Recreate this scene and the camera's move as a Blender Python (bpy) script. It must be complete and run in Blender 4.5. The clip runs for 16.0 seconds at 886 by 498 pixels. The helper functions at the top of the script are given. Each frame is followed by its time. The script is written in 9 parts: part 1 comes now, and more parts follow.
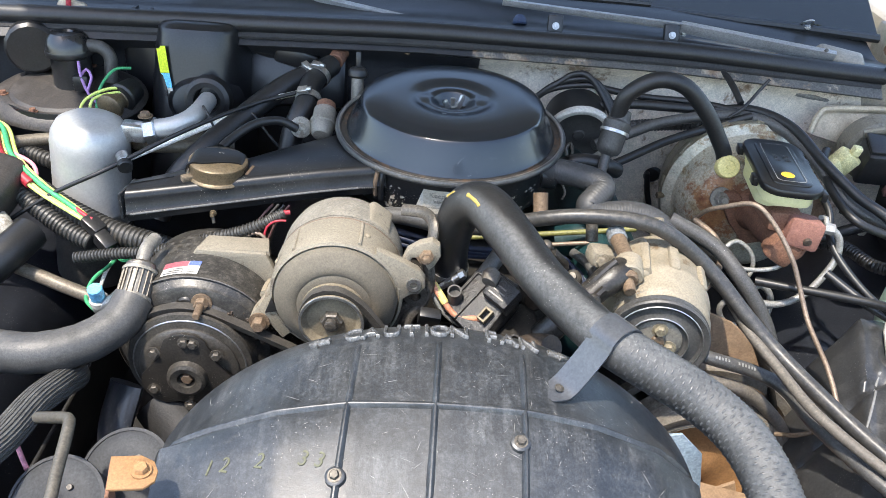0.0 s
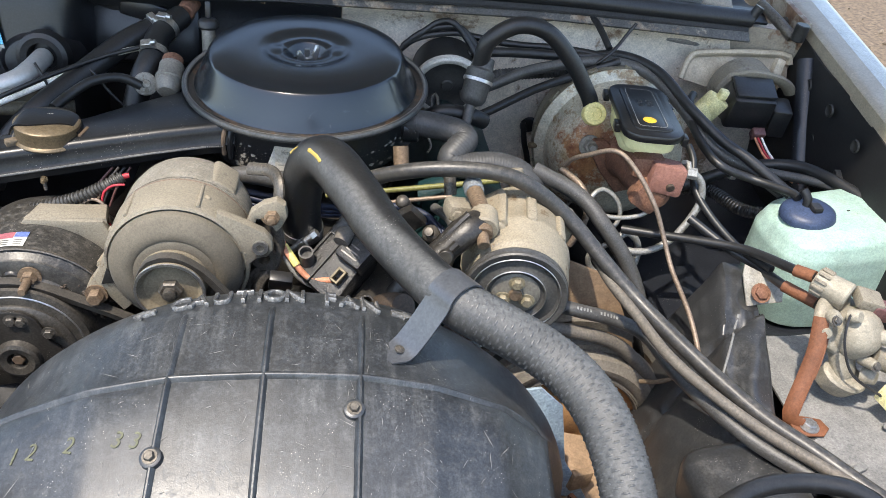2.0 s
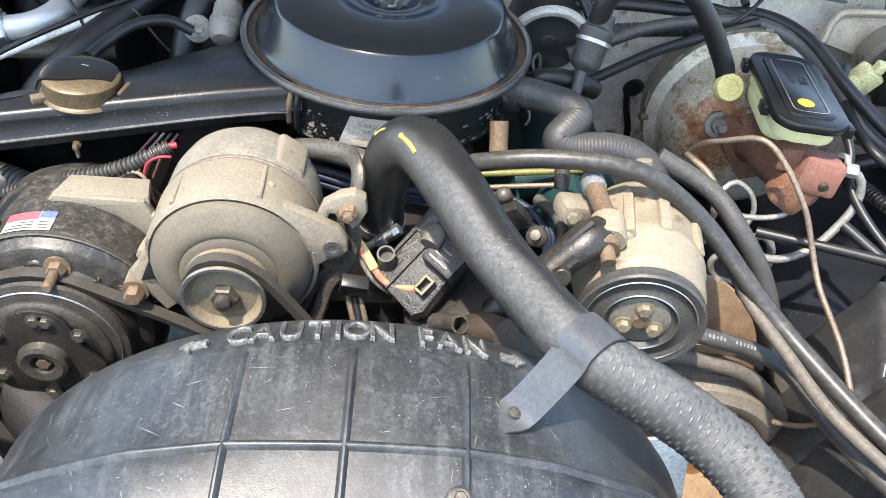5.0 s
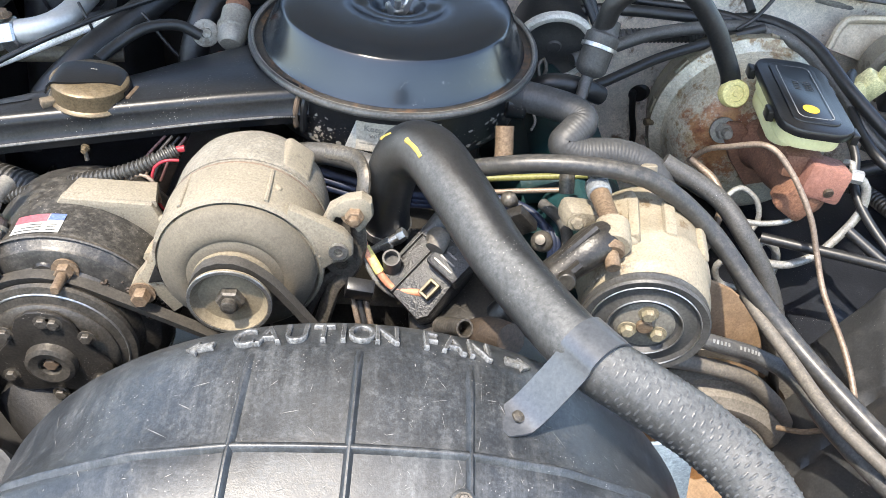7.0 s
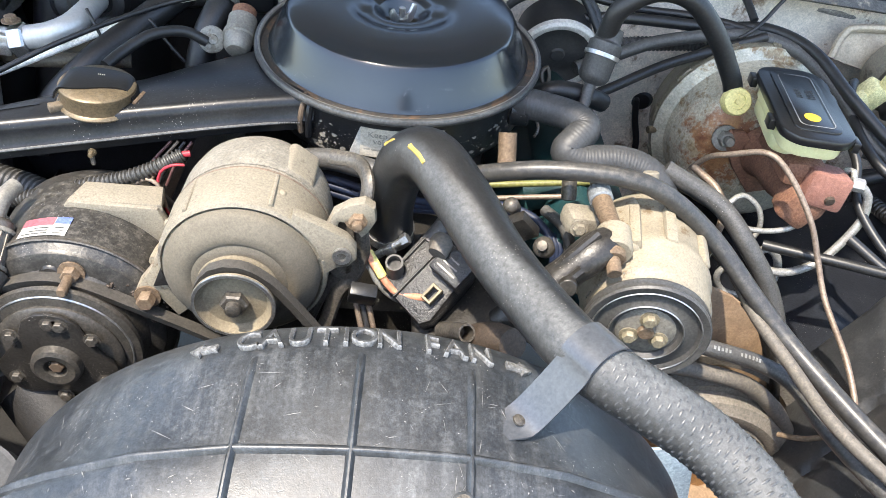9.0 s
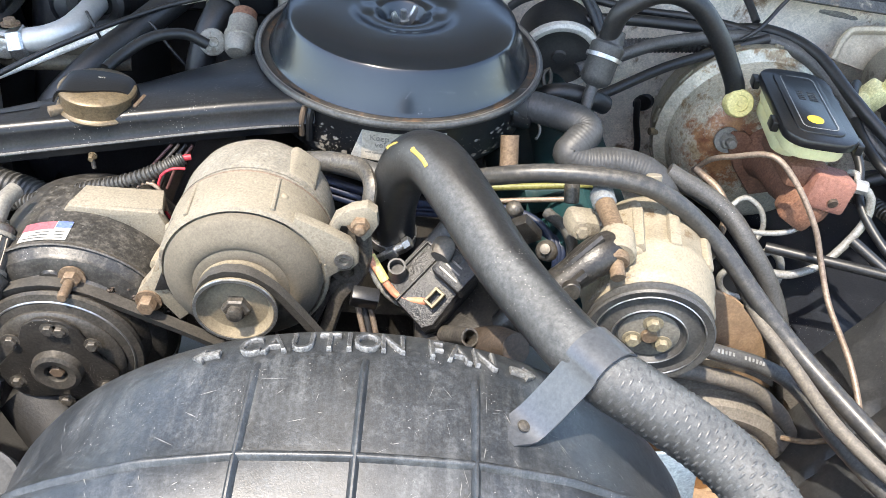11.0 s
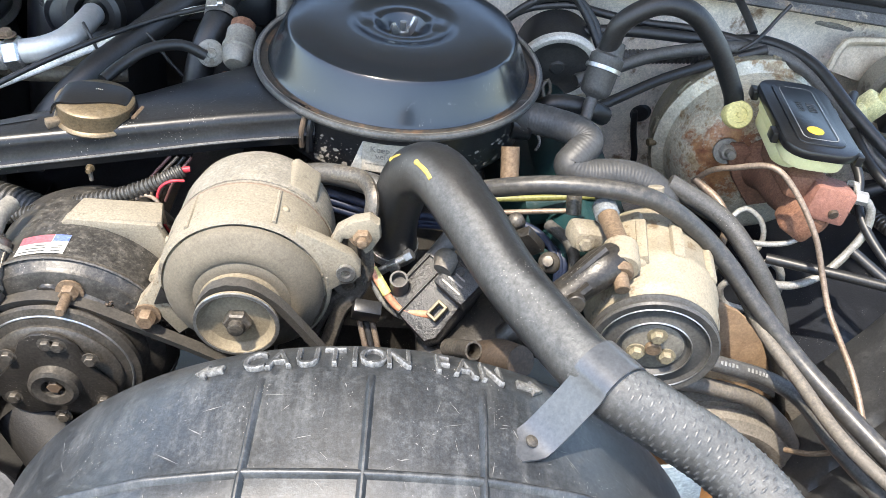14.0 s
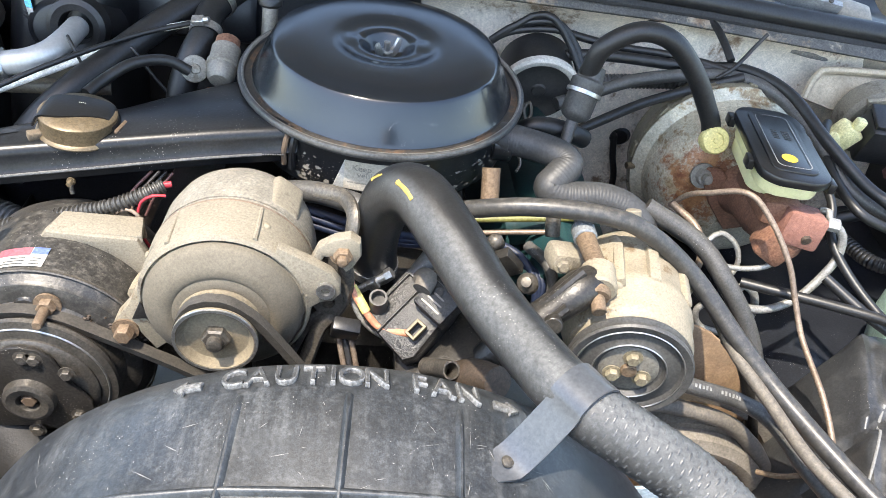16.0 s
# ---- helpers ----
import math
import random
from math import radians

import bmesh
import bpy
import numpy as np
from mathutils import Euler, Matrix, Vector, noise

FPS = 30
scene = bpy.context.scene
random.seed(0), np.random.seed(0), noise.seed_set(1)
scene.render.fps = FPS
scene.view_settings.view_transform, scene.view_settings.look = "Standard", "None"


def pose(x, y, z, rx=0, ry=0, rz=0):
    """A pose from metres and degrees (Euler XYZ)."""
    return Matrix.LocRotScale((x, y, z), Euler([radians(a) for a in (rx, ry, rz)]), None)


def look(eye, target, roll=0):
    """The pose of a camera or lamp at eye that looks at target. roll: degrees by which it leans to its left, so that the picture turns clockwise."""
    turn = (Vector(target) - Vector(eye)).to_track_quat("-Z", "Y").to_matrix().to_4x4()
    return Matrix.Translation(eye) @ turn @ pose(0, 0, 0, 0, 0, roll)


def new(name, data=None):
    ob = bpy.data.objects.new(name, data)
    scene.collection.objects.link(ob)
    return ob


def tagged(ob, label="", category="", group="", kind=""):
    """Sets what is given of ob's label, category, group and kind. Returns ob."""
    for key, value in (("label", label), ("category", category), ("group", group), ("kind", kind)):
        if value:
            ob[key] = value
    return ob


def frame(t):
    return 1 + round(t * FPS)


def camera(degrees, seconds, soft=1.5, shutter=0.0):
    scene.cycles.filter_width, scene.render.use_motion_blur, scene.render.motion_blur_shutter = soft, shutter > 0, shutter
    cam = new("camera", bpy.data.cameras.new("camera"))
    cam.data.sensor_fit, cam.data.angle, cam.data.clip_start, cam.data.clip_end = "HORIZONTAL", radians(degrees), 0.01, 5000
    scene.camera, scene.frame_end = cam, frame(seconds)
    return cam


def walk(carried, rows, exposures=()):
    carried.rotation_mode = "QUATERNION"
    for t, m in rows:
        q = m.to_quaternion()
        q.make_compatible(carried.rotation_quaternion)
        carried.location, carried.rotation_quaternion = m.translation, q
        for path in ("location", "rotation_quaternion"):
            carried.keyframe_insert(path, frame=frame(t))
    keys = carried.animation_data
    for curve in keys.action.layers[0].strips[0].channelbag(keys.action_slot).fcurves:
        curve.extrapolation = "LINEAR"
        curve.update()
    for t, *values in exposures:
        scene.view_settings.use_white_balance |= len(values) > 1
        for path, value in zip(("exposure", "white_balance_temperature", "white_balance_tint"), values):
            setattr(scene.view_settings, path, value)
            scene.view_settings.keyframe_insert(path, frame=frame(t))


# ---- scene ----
cam = camera(56.7, 16.0, soft=0.55)
PATH = [
    (0, (-0.002, 0.032, 1.332), (0.076, 1.747, 0.306), 4.5),
    (0.5, (0.047, 0.039, 1.333), (0.268, 1.743, 0.31), 4.7),
    (1, (0.071, 0.044, 1.334), (0.371, 1.729, 0.299), 5.0),
    (1.5, (0.07, 0.047, 1.329), (0.375, 1.717, 0.271), 5.2),
    (2, (0.083, 0.062, 1.315), (0.346, 1.713, 0.218), 5.6),
    (2.5, (0.094, 0.094, 1.294), (0.314, 1.715, 0.144), 6.2),
    (3, (0.065, 0.189, 1.285), (0.271, 1.78, 0.09), 6.9),
    (3.5, (0.051, 0.234, 1.28), (0.247, 1.802, 0.055), 7.3),
    (4, (0.048, 0.248, 1.275), (0.242, 1.803, 0.032), 7.4),
    (4.5, (0.041, 0.25, 1.277), (0.231, 1.8, 0.028), 7.4),
    (5, (0.035, 0.248, 1.277), (0.217, 1.799, 0.027), 7.3),
    (7.5, (0.035, 0.245, 1.28), (0.201, 1.804, 0.038), 7.3),
    (8, (0.033, 0.243, 1.279), (0.196, 1.804, 0.04), 7.3),
    (8.5, (0.035, 0.239, 1.282), (0.195, 1.804, 0.047), 7.2),
    (9, (0.036, 0.24, 1.282), (0.193, 1.808, 0.05), 7.3),
    (11.5, (0.032, 0.245, 1.282), (0.194, 1.813, 0.051), 7.3),
    (12, (0.033, 0.243, 1.28), (0.199, 1.81, 0.049), 7.4),
    (12.5, (0.035, 0.247, 1.28), (0.208, 1.816, 0.053), 7.5),
    (13, (0.028, 0.253, 1.281), (0.202, 1.824, 0.055), 7.6),
    (13.5, (0.026, 0.25, 1.28), (0.203, 1.827, 0.062), 7.6),
    (14, (0.021, 0.251, 1.28), (0.205, 1.832, 0.069), 7.6),
    (14.5, (0.019, 0.25, 1.284), (0.212, 1.834, 0.078), 7.8),
    (15, (0.026, 0.25, 1.281), (0.237, 1.836, 0.08), 8.4),
    (15.5, (0.023, 0.249, 1.282), (0.239, 1.842, 0.093), 9.0),
    (16, (0.02, 0.248, 1.287), (0.25, 1.85, 0.112), 9.5),
]
walk(cam, [(t, look(eye, target, roll)) for t, eye, target, roll in PATH], [(0, 2.05, 6850, 10), (1, 2.0, 7100, 10), (2, 1.76, 7000, 10), (2.5, 1.66, 6950, 10), (3, 1.82, 7000, 10), (4, 2.20, 7050, 10), (8, 2.37, 7050, 10), (16, 2.43, 7100, 10)])

# ---- world and sun ----
SUN_EL, SUN_AZ = 66.0, 222.0          # degrees; azimuth clockwise from +y
sky_world = bpy.data.worlds.new("sky")
sky_world.use_nodes = True
scene.world = sky_world
wn = sky_world.node_tree.nodes
sky = wn.new("ShaderNodeTexSky")
sky.sky_type, sky.sun_disc = "NISHITA", False
sky.sun_elevation, sky.sun_rotation = radians(SUN_EL), radians(SUN_AZ)
sky_world.node_tree.links.new(sky.outputs[0], wn["Background"].inputs[0])
wn["Background"].inputs[1].default_value = 0.15
sun_dir = Vector((math.sin(radians(SUN_AZ)) * math.cos(radians(SUN_EL)), math.cos(radians(SUN_AZ)) * math.cos(radians(SUN_EL)), math.sin(radians(SUN_EL))))
sun_lamp = bpy.data.lights.new("sun", "SUN")
sun_lamp.energy, sun_lamp.angle, sun_lamp.color = 1.85, radians(1.2), (1.0, 0.95, 0.88)
sun_ob = new("sun", sun_lamp)
sun_ob.matrix_world = look(sun_dir * 20, (0, 0, 0))


# ---- materials ----
def surface(name, colour, rough=0.5, metal=0.0, second=None, amount=0.5, scale=30.0, bump=0.15, fine=400.0, dust=None, dusty=0.0, coat=0.0, spread=0.22, speck=0.0, wave=0.0, sub=0.0, stain=None, layer="", grit=0.45, patch=None, shine=0.5):
    """A two-scale procedural surface: blotches of a second colour, fine grain, settled dust, light specks."""
    m = bpy.data.materials.new(name)
    m.use_nodes = True
    nt = m.node_tree
    n, link = nt.nodes, nt.links.new
    b = n["Principled BSDF"]
    b.inputs["Metallic"].default_value = metal
    b.inputs["Coat Weight"].default_value = coat
    b.inputs["Coat Roughness"].default_value = 0.12
    b.inputs["Specular IOR Level"].default_value = shine
    if sub:
        b.inputs["Subsurface Weight"].default_value = sub
        b.inputs["Subsurface Radius"].default_value = (0.03, 0.03, 0.02)
    tc = n.new("ShaderNodeTexCoord")

    def tex(sc, detail, rough_=0.6):
        t = n.new("ShaderNodeTexNoise")
        t.inputs["Scale"].default_value, t.inputs["Detail"].default_value, t.inputs["Roughness"].default_value = sc, detail, rough_
        link(tc.outputs["Object"], t.inputs["Vector"])
        return t.outputs["Fac"]

    def ramp(src, lo, hi):
        r = n.new("ShaderNodeMapRange")
        r.inputs["From Min"].default_value, r.inputs["From Max"].default_value = lo, hi
        link(src, r.inputs["Value"])
        return r.outputs["Result"]

    def mix(fac, a, c):
        x = n.new("ShaderNodeMix")
        x.data_type = "RGBA"
        for src, sock in ((fac, x.inputs["Factor"]), (a, x.inputs[6]), (c, x.inputs[7])):
            if isinstance(src, tuple):
                sock.default_value = (*src, 1)
            elif isinstance(src, float):
                sock.default_value = src
            else:
                link(src, sock)
        return x.outputs[2]

    big, small = tex(scale, 6, 0.65), tex(fine, 3)
    if second is None:
        second = tuple(min(1, c * 1.7 + 0.004) for c in colour)
    col = mix(ramp(big, 0.5 - 0.25 + (0.5 - amount) * 0.4, 0.5 + 0.25 + (0.5 - amount) * 0.4), colour, second)
    grain = mix(ramp(small, 0.3, 0.7), tuple(c * (1 - spread * 2) for c in colour), tuple(min(1, c * (1 + spread * 2)) for c in second))
    col = mix(0.45, col, grain)
    if stain:
        centre, radius, tone, tone2 = stain
        away = n.new("ShaderNodeVectorMath")
        away.operation = "DISTANCE"
        link(tc.outputs["Object"], away.inputs[0])
        away.inputs[1].default_value = centre
        wob = n.new("ShaderNodeMath")
        wob.operation = "MULTIPLY_ADD"
        link(tex(48, 10, 0.75), wob.inputs[0])
        wob.inputs[1].default_value = radius * 3.6
        link(away.outputs["Value"], wob.inputs[2])
        spot = ramp(wob.outputs[0], radius * 2.85, radius * 2.35)
        col = mix(spot, col, mix(ramp(tex(70, 6), 0.35, 0.65), tone, tone2))
    if wave:
        turn = n.new("ShaderNodeMapping")
        turn.inputs["Scale"].default_value = (1.0, 0.16, 0.16)
        turn.inputs["Rotation"].default_value = (0.0, 0.5, 0.9)
        link(tc.outputs["Object"], turn.inputs["Vector"])
        scuff = n.new("ShaderNodeTexNoise")
        scuff.inputs["Scale"].default_value, scuff.inputs["Detail"].default_value, scuff.inputs["Roughness"].default_value = 90, 9, 0.72
        link(turn.outputs["Vector"], scuff.inputs["Vector"])
        rub = n.new("ShaderNodeMath")
        rub.operation = "MULTIPLY"
        link(ramp(scuff.outputs["Fac"], 0.46, 0.78), rub.inputs[0])
        link(ramp(tex(11, 4), 0.36, 0.66), rub.inputs[1])
        more = n.new("ShaderNodeMath")
        more.operation = "MULTIPLY"
        link(rub.outputs[0], more.inputs[0])
        more.inputs[1].default_value = wave
        col = mix(more.outputs[0], col, (0.26, 0.265, 0.26))
    rough_in = None
    if dusty:
        g = n.new("ShaderNodeNewGeometry")
        sep = n.new("ShaderNodeSeparateXYZ")
        link(g.outputs["Normal"], sep.inputs[0])
        up = ramp(sep.outputs[2], -0.5, 1.0)
        d = n.new("ShaderNodeMath")
        d.operation = "MULTIPLY"
        link(up, d.inputs[0])
        link(ramp(tex(scale * 1.5 + 40, 10, 0.75), 0.68 - dusty * 0.5, 1.05 - dusty * 0.35), d.inputs[1])
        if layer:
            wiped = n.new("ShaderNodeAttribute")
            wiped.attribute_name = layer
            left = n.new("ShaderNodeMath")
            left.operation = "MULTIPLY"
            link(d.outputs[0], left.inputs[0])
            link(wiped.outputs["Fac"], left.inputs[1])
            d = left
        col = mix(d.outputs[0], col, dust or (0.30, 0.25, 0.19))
        rough_in = n.new("ShaderNodeMath")
        rough_in.operation, rough_in.use_clamp = "MULTIPLY_ADD", True
        link(d.outputs[0], rough_in.inputs[0])
        rough_in.inputs[1].default_value, rough_in.inputs[2].default_value = 0.5, rough
    if speck:
        v = n.new("ShaderNodeTexVoronoi")
        v.inputs["Scale"].default_value = 380
        link(tc.outputs["Object"], v.inputs["Vector"])
        pick = n.new("ShaderNodeMath")
        pick.operation = "MULTIPLY"
        link(ramp(v.outputs["Distance"], 0.17, 0.06), pick.inputs[0])
        link(ramp(tex(23, 4), 0.62 - speck * 0.2, 0.66 - speck * 0.2), pick.inputs[1])
        col = mix(pick.outputs[0], col, (0.42, 0.40, 0.36))
    if patch:
        tone, tone2, cover, size = patch
        shape = ramp(tex(size, 9, 0.72), 0.60 - cover * 0.25, 0.66 - cover * 0.25)
        col = mix(shape, col, mix(ramp(tex(size * 6, 5), 0.35, 0.65), tone, tone2))
    if grit:
        fleck = n.new("ShaderNodeMapRange")
        fleck.inputs["From Min"].default_value, fleck.inputs["From Max"].default_value = 0.32, 0.68
        fleck.inputs["To Min"].default_value, fleck.inputs["To Max"].default_value = 1 - 0.55 * grit, 1 + 0.65 * grit
        link(tex(330, 8, 0.78), fleck.inputs["Value"])
        cloud = n.new("ShaderNodeMapRange")
        cloud.inputs["From Min"].default_value, cloud.inputs["From Max"].default_value = 0.32, 0.68
        cloud.inputs["To Min"].default_value, cloud.inputs["To Max"].default_value = 1 - 0.35 * grit, 1 + 0.4 * grit
        link(tex(38, 7, 0.66), cloud.inputs["Value"])
        both = n.new("ShaderNodeMath")
        both.operation = "MULTIPLY"
        link(fleck.outputs["Result"], both.inputs[0])
        link(cloud.outputs["Result"], both.inputs[1])
        scaled = n.new("ShaderNodeVectorMath")
        scaled.operation = "SCALE"
        link(col, scaled.inputs[0])
        link(both.outputs[0], scaled.inputs["Scale"])
        col = scaled.outputs[0]
    link(col, b.inputs["Base Color"])
    if rough_in:
        link(rough_in.outputs[0], b.inputs["Roughness"])
    else:
        r = n.new("ShaderNodeMapRange")
        r.inputs["To Min"].default_value, r.inputs["To Max"].default_value = max(0.02, rough * 0.75), min(1, rough * 1.3)
        link(big, r.inputs["Value"])
        link(r.outputs["Result"], b.inputs["Roughness"])
    if bump:
        add = n.new("ShaderNodeMath")
        add.operation = "MULTIPLY_ADD"
        link(small, add.inputs[0])
        add.inputs[1].default_value = 0.5
        link(big, add.inputs[2])
        bp = n.new("ShaderNodeBump")
        bp.inputs["Strength"].default_value, bp.inputs["Distance"].default_value = bump, 0.002
        link(add.outputs[0], bp.inputs["Height"])
        link(bp.outputs[0], b.inputs["Normal"])
    return m


M = {}
M["shroud"] = surface("black_moulded_plastic", (0.011, 0.0128, 0.015), 0.40, second=(0.028, 0.031, 0.034), amount=0.45, scale=60, bump=0.12, spread=0.3, fine=900, dust=(0.088, 0.094, 0.096), dusty=0.34, speck=0.20, wave=0.30, grit=1.0, shine=0.75)
M["gloss"] = surface("black_gloss_enamel", (0.006, 0.0088, 0.0125), 0.22, second=(0.010, 0.014, 0.019), scale=9, bump=0.012, spread=0.08, coat=0.25, dust=(0.07, 0.08, 0.09), dusty=0.05, speck=0.08, grit=0.5, shine=0.6)
M["enamel"] = surface("chipped_black_enamel", (0.009, 0.010, 0.012), 0.3, second=(0.02, 0.02, 0.021), scale=25, bump=0.12, dust=(0.22, 0.19, 0.15), dusty=0.2, speck=0.6)
M["rubber"] = surface("dusty_black_rubber", (0.034, 0.0335, 0.033), 0.38, second=(0.06, 0.058, 0.054), scale=260, bump=0.2, spread=0.16, fine=600, dust=(0.135, 0.127, 0.113), dusty=0.56, speck=0.15)
M["rubber_clean"] = surface("black_rubber", (0.008, 0.008, 0.0086), 0.42, second=(0.018, 0.018, 0.018), scale=30, bump=0.12, dust=(0.12, 0.112, 0.098), dusty=0.10)
M["rubber_tan"] = surface("sun_bleached_rubber", (0.075, 0.066, 0.055), 0.6, second=(0.12, 0.105, 0.086), scale=150, bump=0.15, spread=0.1, dust=(0.24, 0.205, 0.16), dusty=0.45)
M["breather"] = surface("grey_moulded_rubber", (0.034, 0.034, 0.034), 0.5, second=(0.05, 0.05, 0.049), scale=120, bump=0.1, spread=0.08, dust=(0.11, 0.106, 0.098), dusty=0.26)
M["hose_grey"] = surface("weathered_grey_rubber", (0.026, 0.0255, 0.025), 0.36, second=(0.045, 0.043, 0.040), scale=60, bump=0.10, spread=0.1, dust=(0.175, 0.158, 0.130), dusty=0.42, grit=0.25)
M["alu"] = surface("dusty_cast_aluminium", (0.195, 0.170, 0.127), 0.66, 0.05, second=(0.235, 0.207, 0.158), scale=14, bump=0.35, spread=0.2, fine=500, dust=(0.24, 0.206, 0.152), dusty=0.4, speck=0.05, grit=0.22, patch=((0.10, 0.085, 0.066), (0.13, 0.11, 0.085), 0.12, 30))
M["alu_light"] = surface("pale_cast_aluminium", (0.235, 0.200, 0.142), 0.60, 0.05, second=(0.275, 0.238, 0.175), scale=12, bump=0.32, spread=0.2, fine=500, dust=(0.27, 0.222, 0.152), dusty=0.4, grit=0.22, patch=((0.13, 0.085, 0.045), (0.17, 0.125, 0.075), 0.16, 28))
M["alu_clean"] = surface("brushed_aluminium", (0.42, 0.42, 0.415), 0.32, 0.9, second=(0.52, 0.52, 0.51), scale=18, bump=0.08, fine=700)
M["fan"] = surface("dirty_pressed_steel", (0.120, 0.102, 0.075), 0.7, 0.1, second=(0.145, 0.125, 0.094), scale=14, bump=0.06, spread=0.1, fine=600, grit=0.3)
M["steel"] = surface("worn_bright_steel", (0.34, 0.335, 0.32), 0.32, 0.85, second=(0.46, 0.45, 0.435), scale=60, bump=0.1, grit=0.25)
M["dark_steel"] = surface("oily_dark_steel", (0.06, 0.055, 0.05), 0.45, 0.5, second=(0.13, 0.115, 0.095), scale=40, bump=0.3, dust=(0.28, 0.23, 0.17), dusty=0.3)
M["greasy"] = surface("greasy_black_iron", (0.010, 0.0095, 0.009), 0.36, 0.1, second=(0.036, 0.032, 0.027), scale=30, bump=0.35, dust=(0.14, 0.12, 0.095), dusty=0.16, speck=0.5, grit=0.7)
M["rust"] = surface("brown_rust", (0.115, 0.045, 0.027), 0.8, 0.1, second=(0.22, 0.11, 0.065), scale=70, bump=0.6)
M["rust_orange"] = surface("orange_primer", (0.21, 0.078, 0.032), 0.65, second=(0.13, 0.05, 0.024), scale=70, bump=0.35)
M["rust_bolt"] = surface("rusted_cadmium", (0.13, 0.082, 0.050), 0.65, 0.3, second=(0.20, 0.145, 0.095), scale=120, bump=0.4)
M["cad"] = surface("yellow_cadmium_plate", (0.100, 0.074, 0.044), 0.42, 0.45, second=(0.165, 0.125, 0.075), scale=50, bump=0.2, spread=0.1, dust=(0.15, 0.125, 0.092), dusty=0.4)
M["booster"] = surface("zinc_plate_with_rust", (0.53, 0.50, 0.415), 0.42, 0.3, second=(0.42, 0.375, 0.27), amount=0.5, scale=26, bump=0.3, fine=300, speck=0.5, stain=((0.462, 1.105, 0.790), 0.066, (0.17, 0.062, 0.03), (0.34, 0.17, 0.075)), grit=0.6, patch=((0.20, 0.115, 0.055), (0.36, 0.29, 0.18), 0.24, 24))
M["booster_rim"] = surface("yellowed_zinc_plate", (0.26, 0.235, 0.175), 0.45, 0.4, second=(0.17, 0.145, 0.10), scale=18, bump=0.15, grit=0.6, patch=((0.13, 0.07, 0.035), (0.19, 0.12, 0.06), 0.22, 20))
M["nylon"] = surface("yellowed_nylon", (0.64, 0.60, 0.31), 0.4, second=(0.68, 0.64, 0.36), scale=14, bump=0.02, spread=0.02, grit=0.12, sub=0.2)
M["cream"] = surface("cream_nylon", (0.62, 0.53, 0.20), 0.45, second=(0.66, 0.57, 0.25), scale=30, bump=0.02, grit=0.15)
M["cream_pale"] = surface("pale_yellow_plastic", (0.64, 0.57, 0.26), 0.5, second=(0.70, 0.64, 0.36), scale=40, bump=0.06)
M["jar"] = surface("mint_translucent_plastic", (0.275, 0.40, 0.345), 0.40, second=(0.33, 0.445, 0.385), scale=6, bump=0.03, spread=0.03, sub=0.3, dust=(0.34, 0.35, 0.26), dusty=0.35)
M["blue_cap"] = surface("faded_navy_plastic", (0.020, 0.034, 0.075), 0.45, second=(0.036, 0.053, 0.10), scale=30, bump=0.05)
M["plastic"] = surface("black_plastic", (0.008, 0.008, 0.0088), 0.34, second=(0.020, 0.020, 0.020), scale=35, bump=0.08, dust=(0.16, 0.145, 0.12), dusty=0.10)
M["plastic_dusty"] = surface("greyed_black_plastic", (0.03, 0.0295, 0.028), 0.48, second=(0.065, 0.062, 0.058), scale=30, bump=0.15, dust=(0.18, 0.165, 0.14), dusty=0.34)
M["liner"] = surface("grey_dusty_liner", (0.12, 0.12, 0.117), 0.55, second=(0.19, 0.187, 0.18), scale=7, bump=0.12, dust=(0.27, 0.262, 0.248), dusty=0.5)
M["liner_black"] = surface("black_inner_wing", (0.008, 0.0095, 0.013), 0.28, second=(0.018, 0.020, 0.025), scale=14, bump=0.16, dust=(0.16, 0.152, 0.14), dusty=0.14, speck=0.3)
M["firewall"] = surface("dusty_beige_paint", (0.76, 0.68, 0.57), 0.55, second=(0.60, 0.52, 0.42), amount=0.4, scale=14, bump=0.25, spread=0.08, dust=(0.42, 0.34, 0.26), dusty=0.35, grit=0.5, patch=((0.17, 0.10, 0.06), (0.34, 0.24, 0.16), 0.22, 9))
M["body"] = surface("weathered_silver_beige_paint", (0.33, 0.31, 0.27), 0.3, 0.3, second=(0.38, 0.36, 0.32), scale=8, bump=0.03, coat=0.6)
M["body_dirty"] = surface("dirty_beige_paint", (0.34, 0.30, 0.24), 0.5, second=(0.20, 0.165, 0.12), scale=14, bump=0.1, grit=0.5, patch=((0.10, 0.055, 0.03), (0.17, 0.10, 0.06), 0.18, 12))
M["teal"] = surface("teal_engine_enamel", (0.004, 0.038, 0.042), 0.45, second=(0.010, 0.028, 0.028), scale=24, bump=0.3, dust=(0.06, 0.06, 0.05), dusty=0.3)
# near-black: grimy metal, and the shade painted in for holes and hollows
M["void"] = surface("grimy_black_metal_and_hollow_shade", (0.008, 0.008, 0.008), 0.6, second=(0.022, 0.02, 0.018), scale=18, bump=0.3)
M["grime_brown"] = surface("oily_brown_grime", (0.03, 0.022, 0.016), 0.6, second=(0.065, 0.045, 0.03), scale=30, bump=0.5)
M["copper"] = surface("brown_steel_line", (0.17, 0.12, 0.085), 0.5, 0.4, second=(0.23, 0.18, 0.14), scale=60, bump=0.1)
M["line_grey"] = surface("grey_plated_line", (0.235, 0.23, 0.212), 0.4, 0.35, second=(0.30, 0.29, 0.265), scale=50, bump=0.08)
M["paper"] = surface("yellowed_paper_label", (0.52, 0.48, 0.40), 0.6, second=(0.36, 0.32, 0.25), scale=60, bump=0.05)
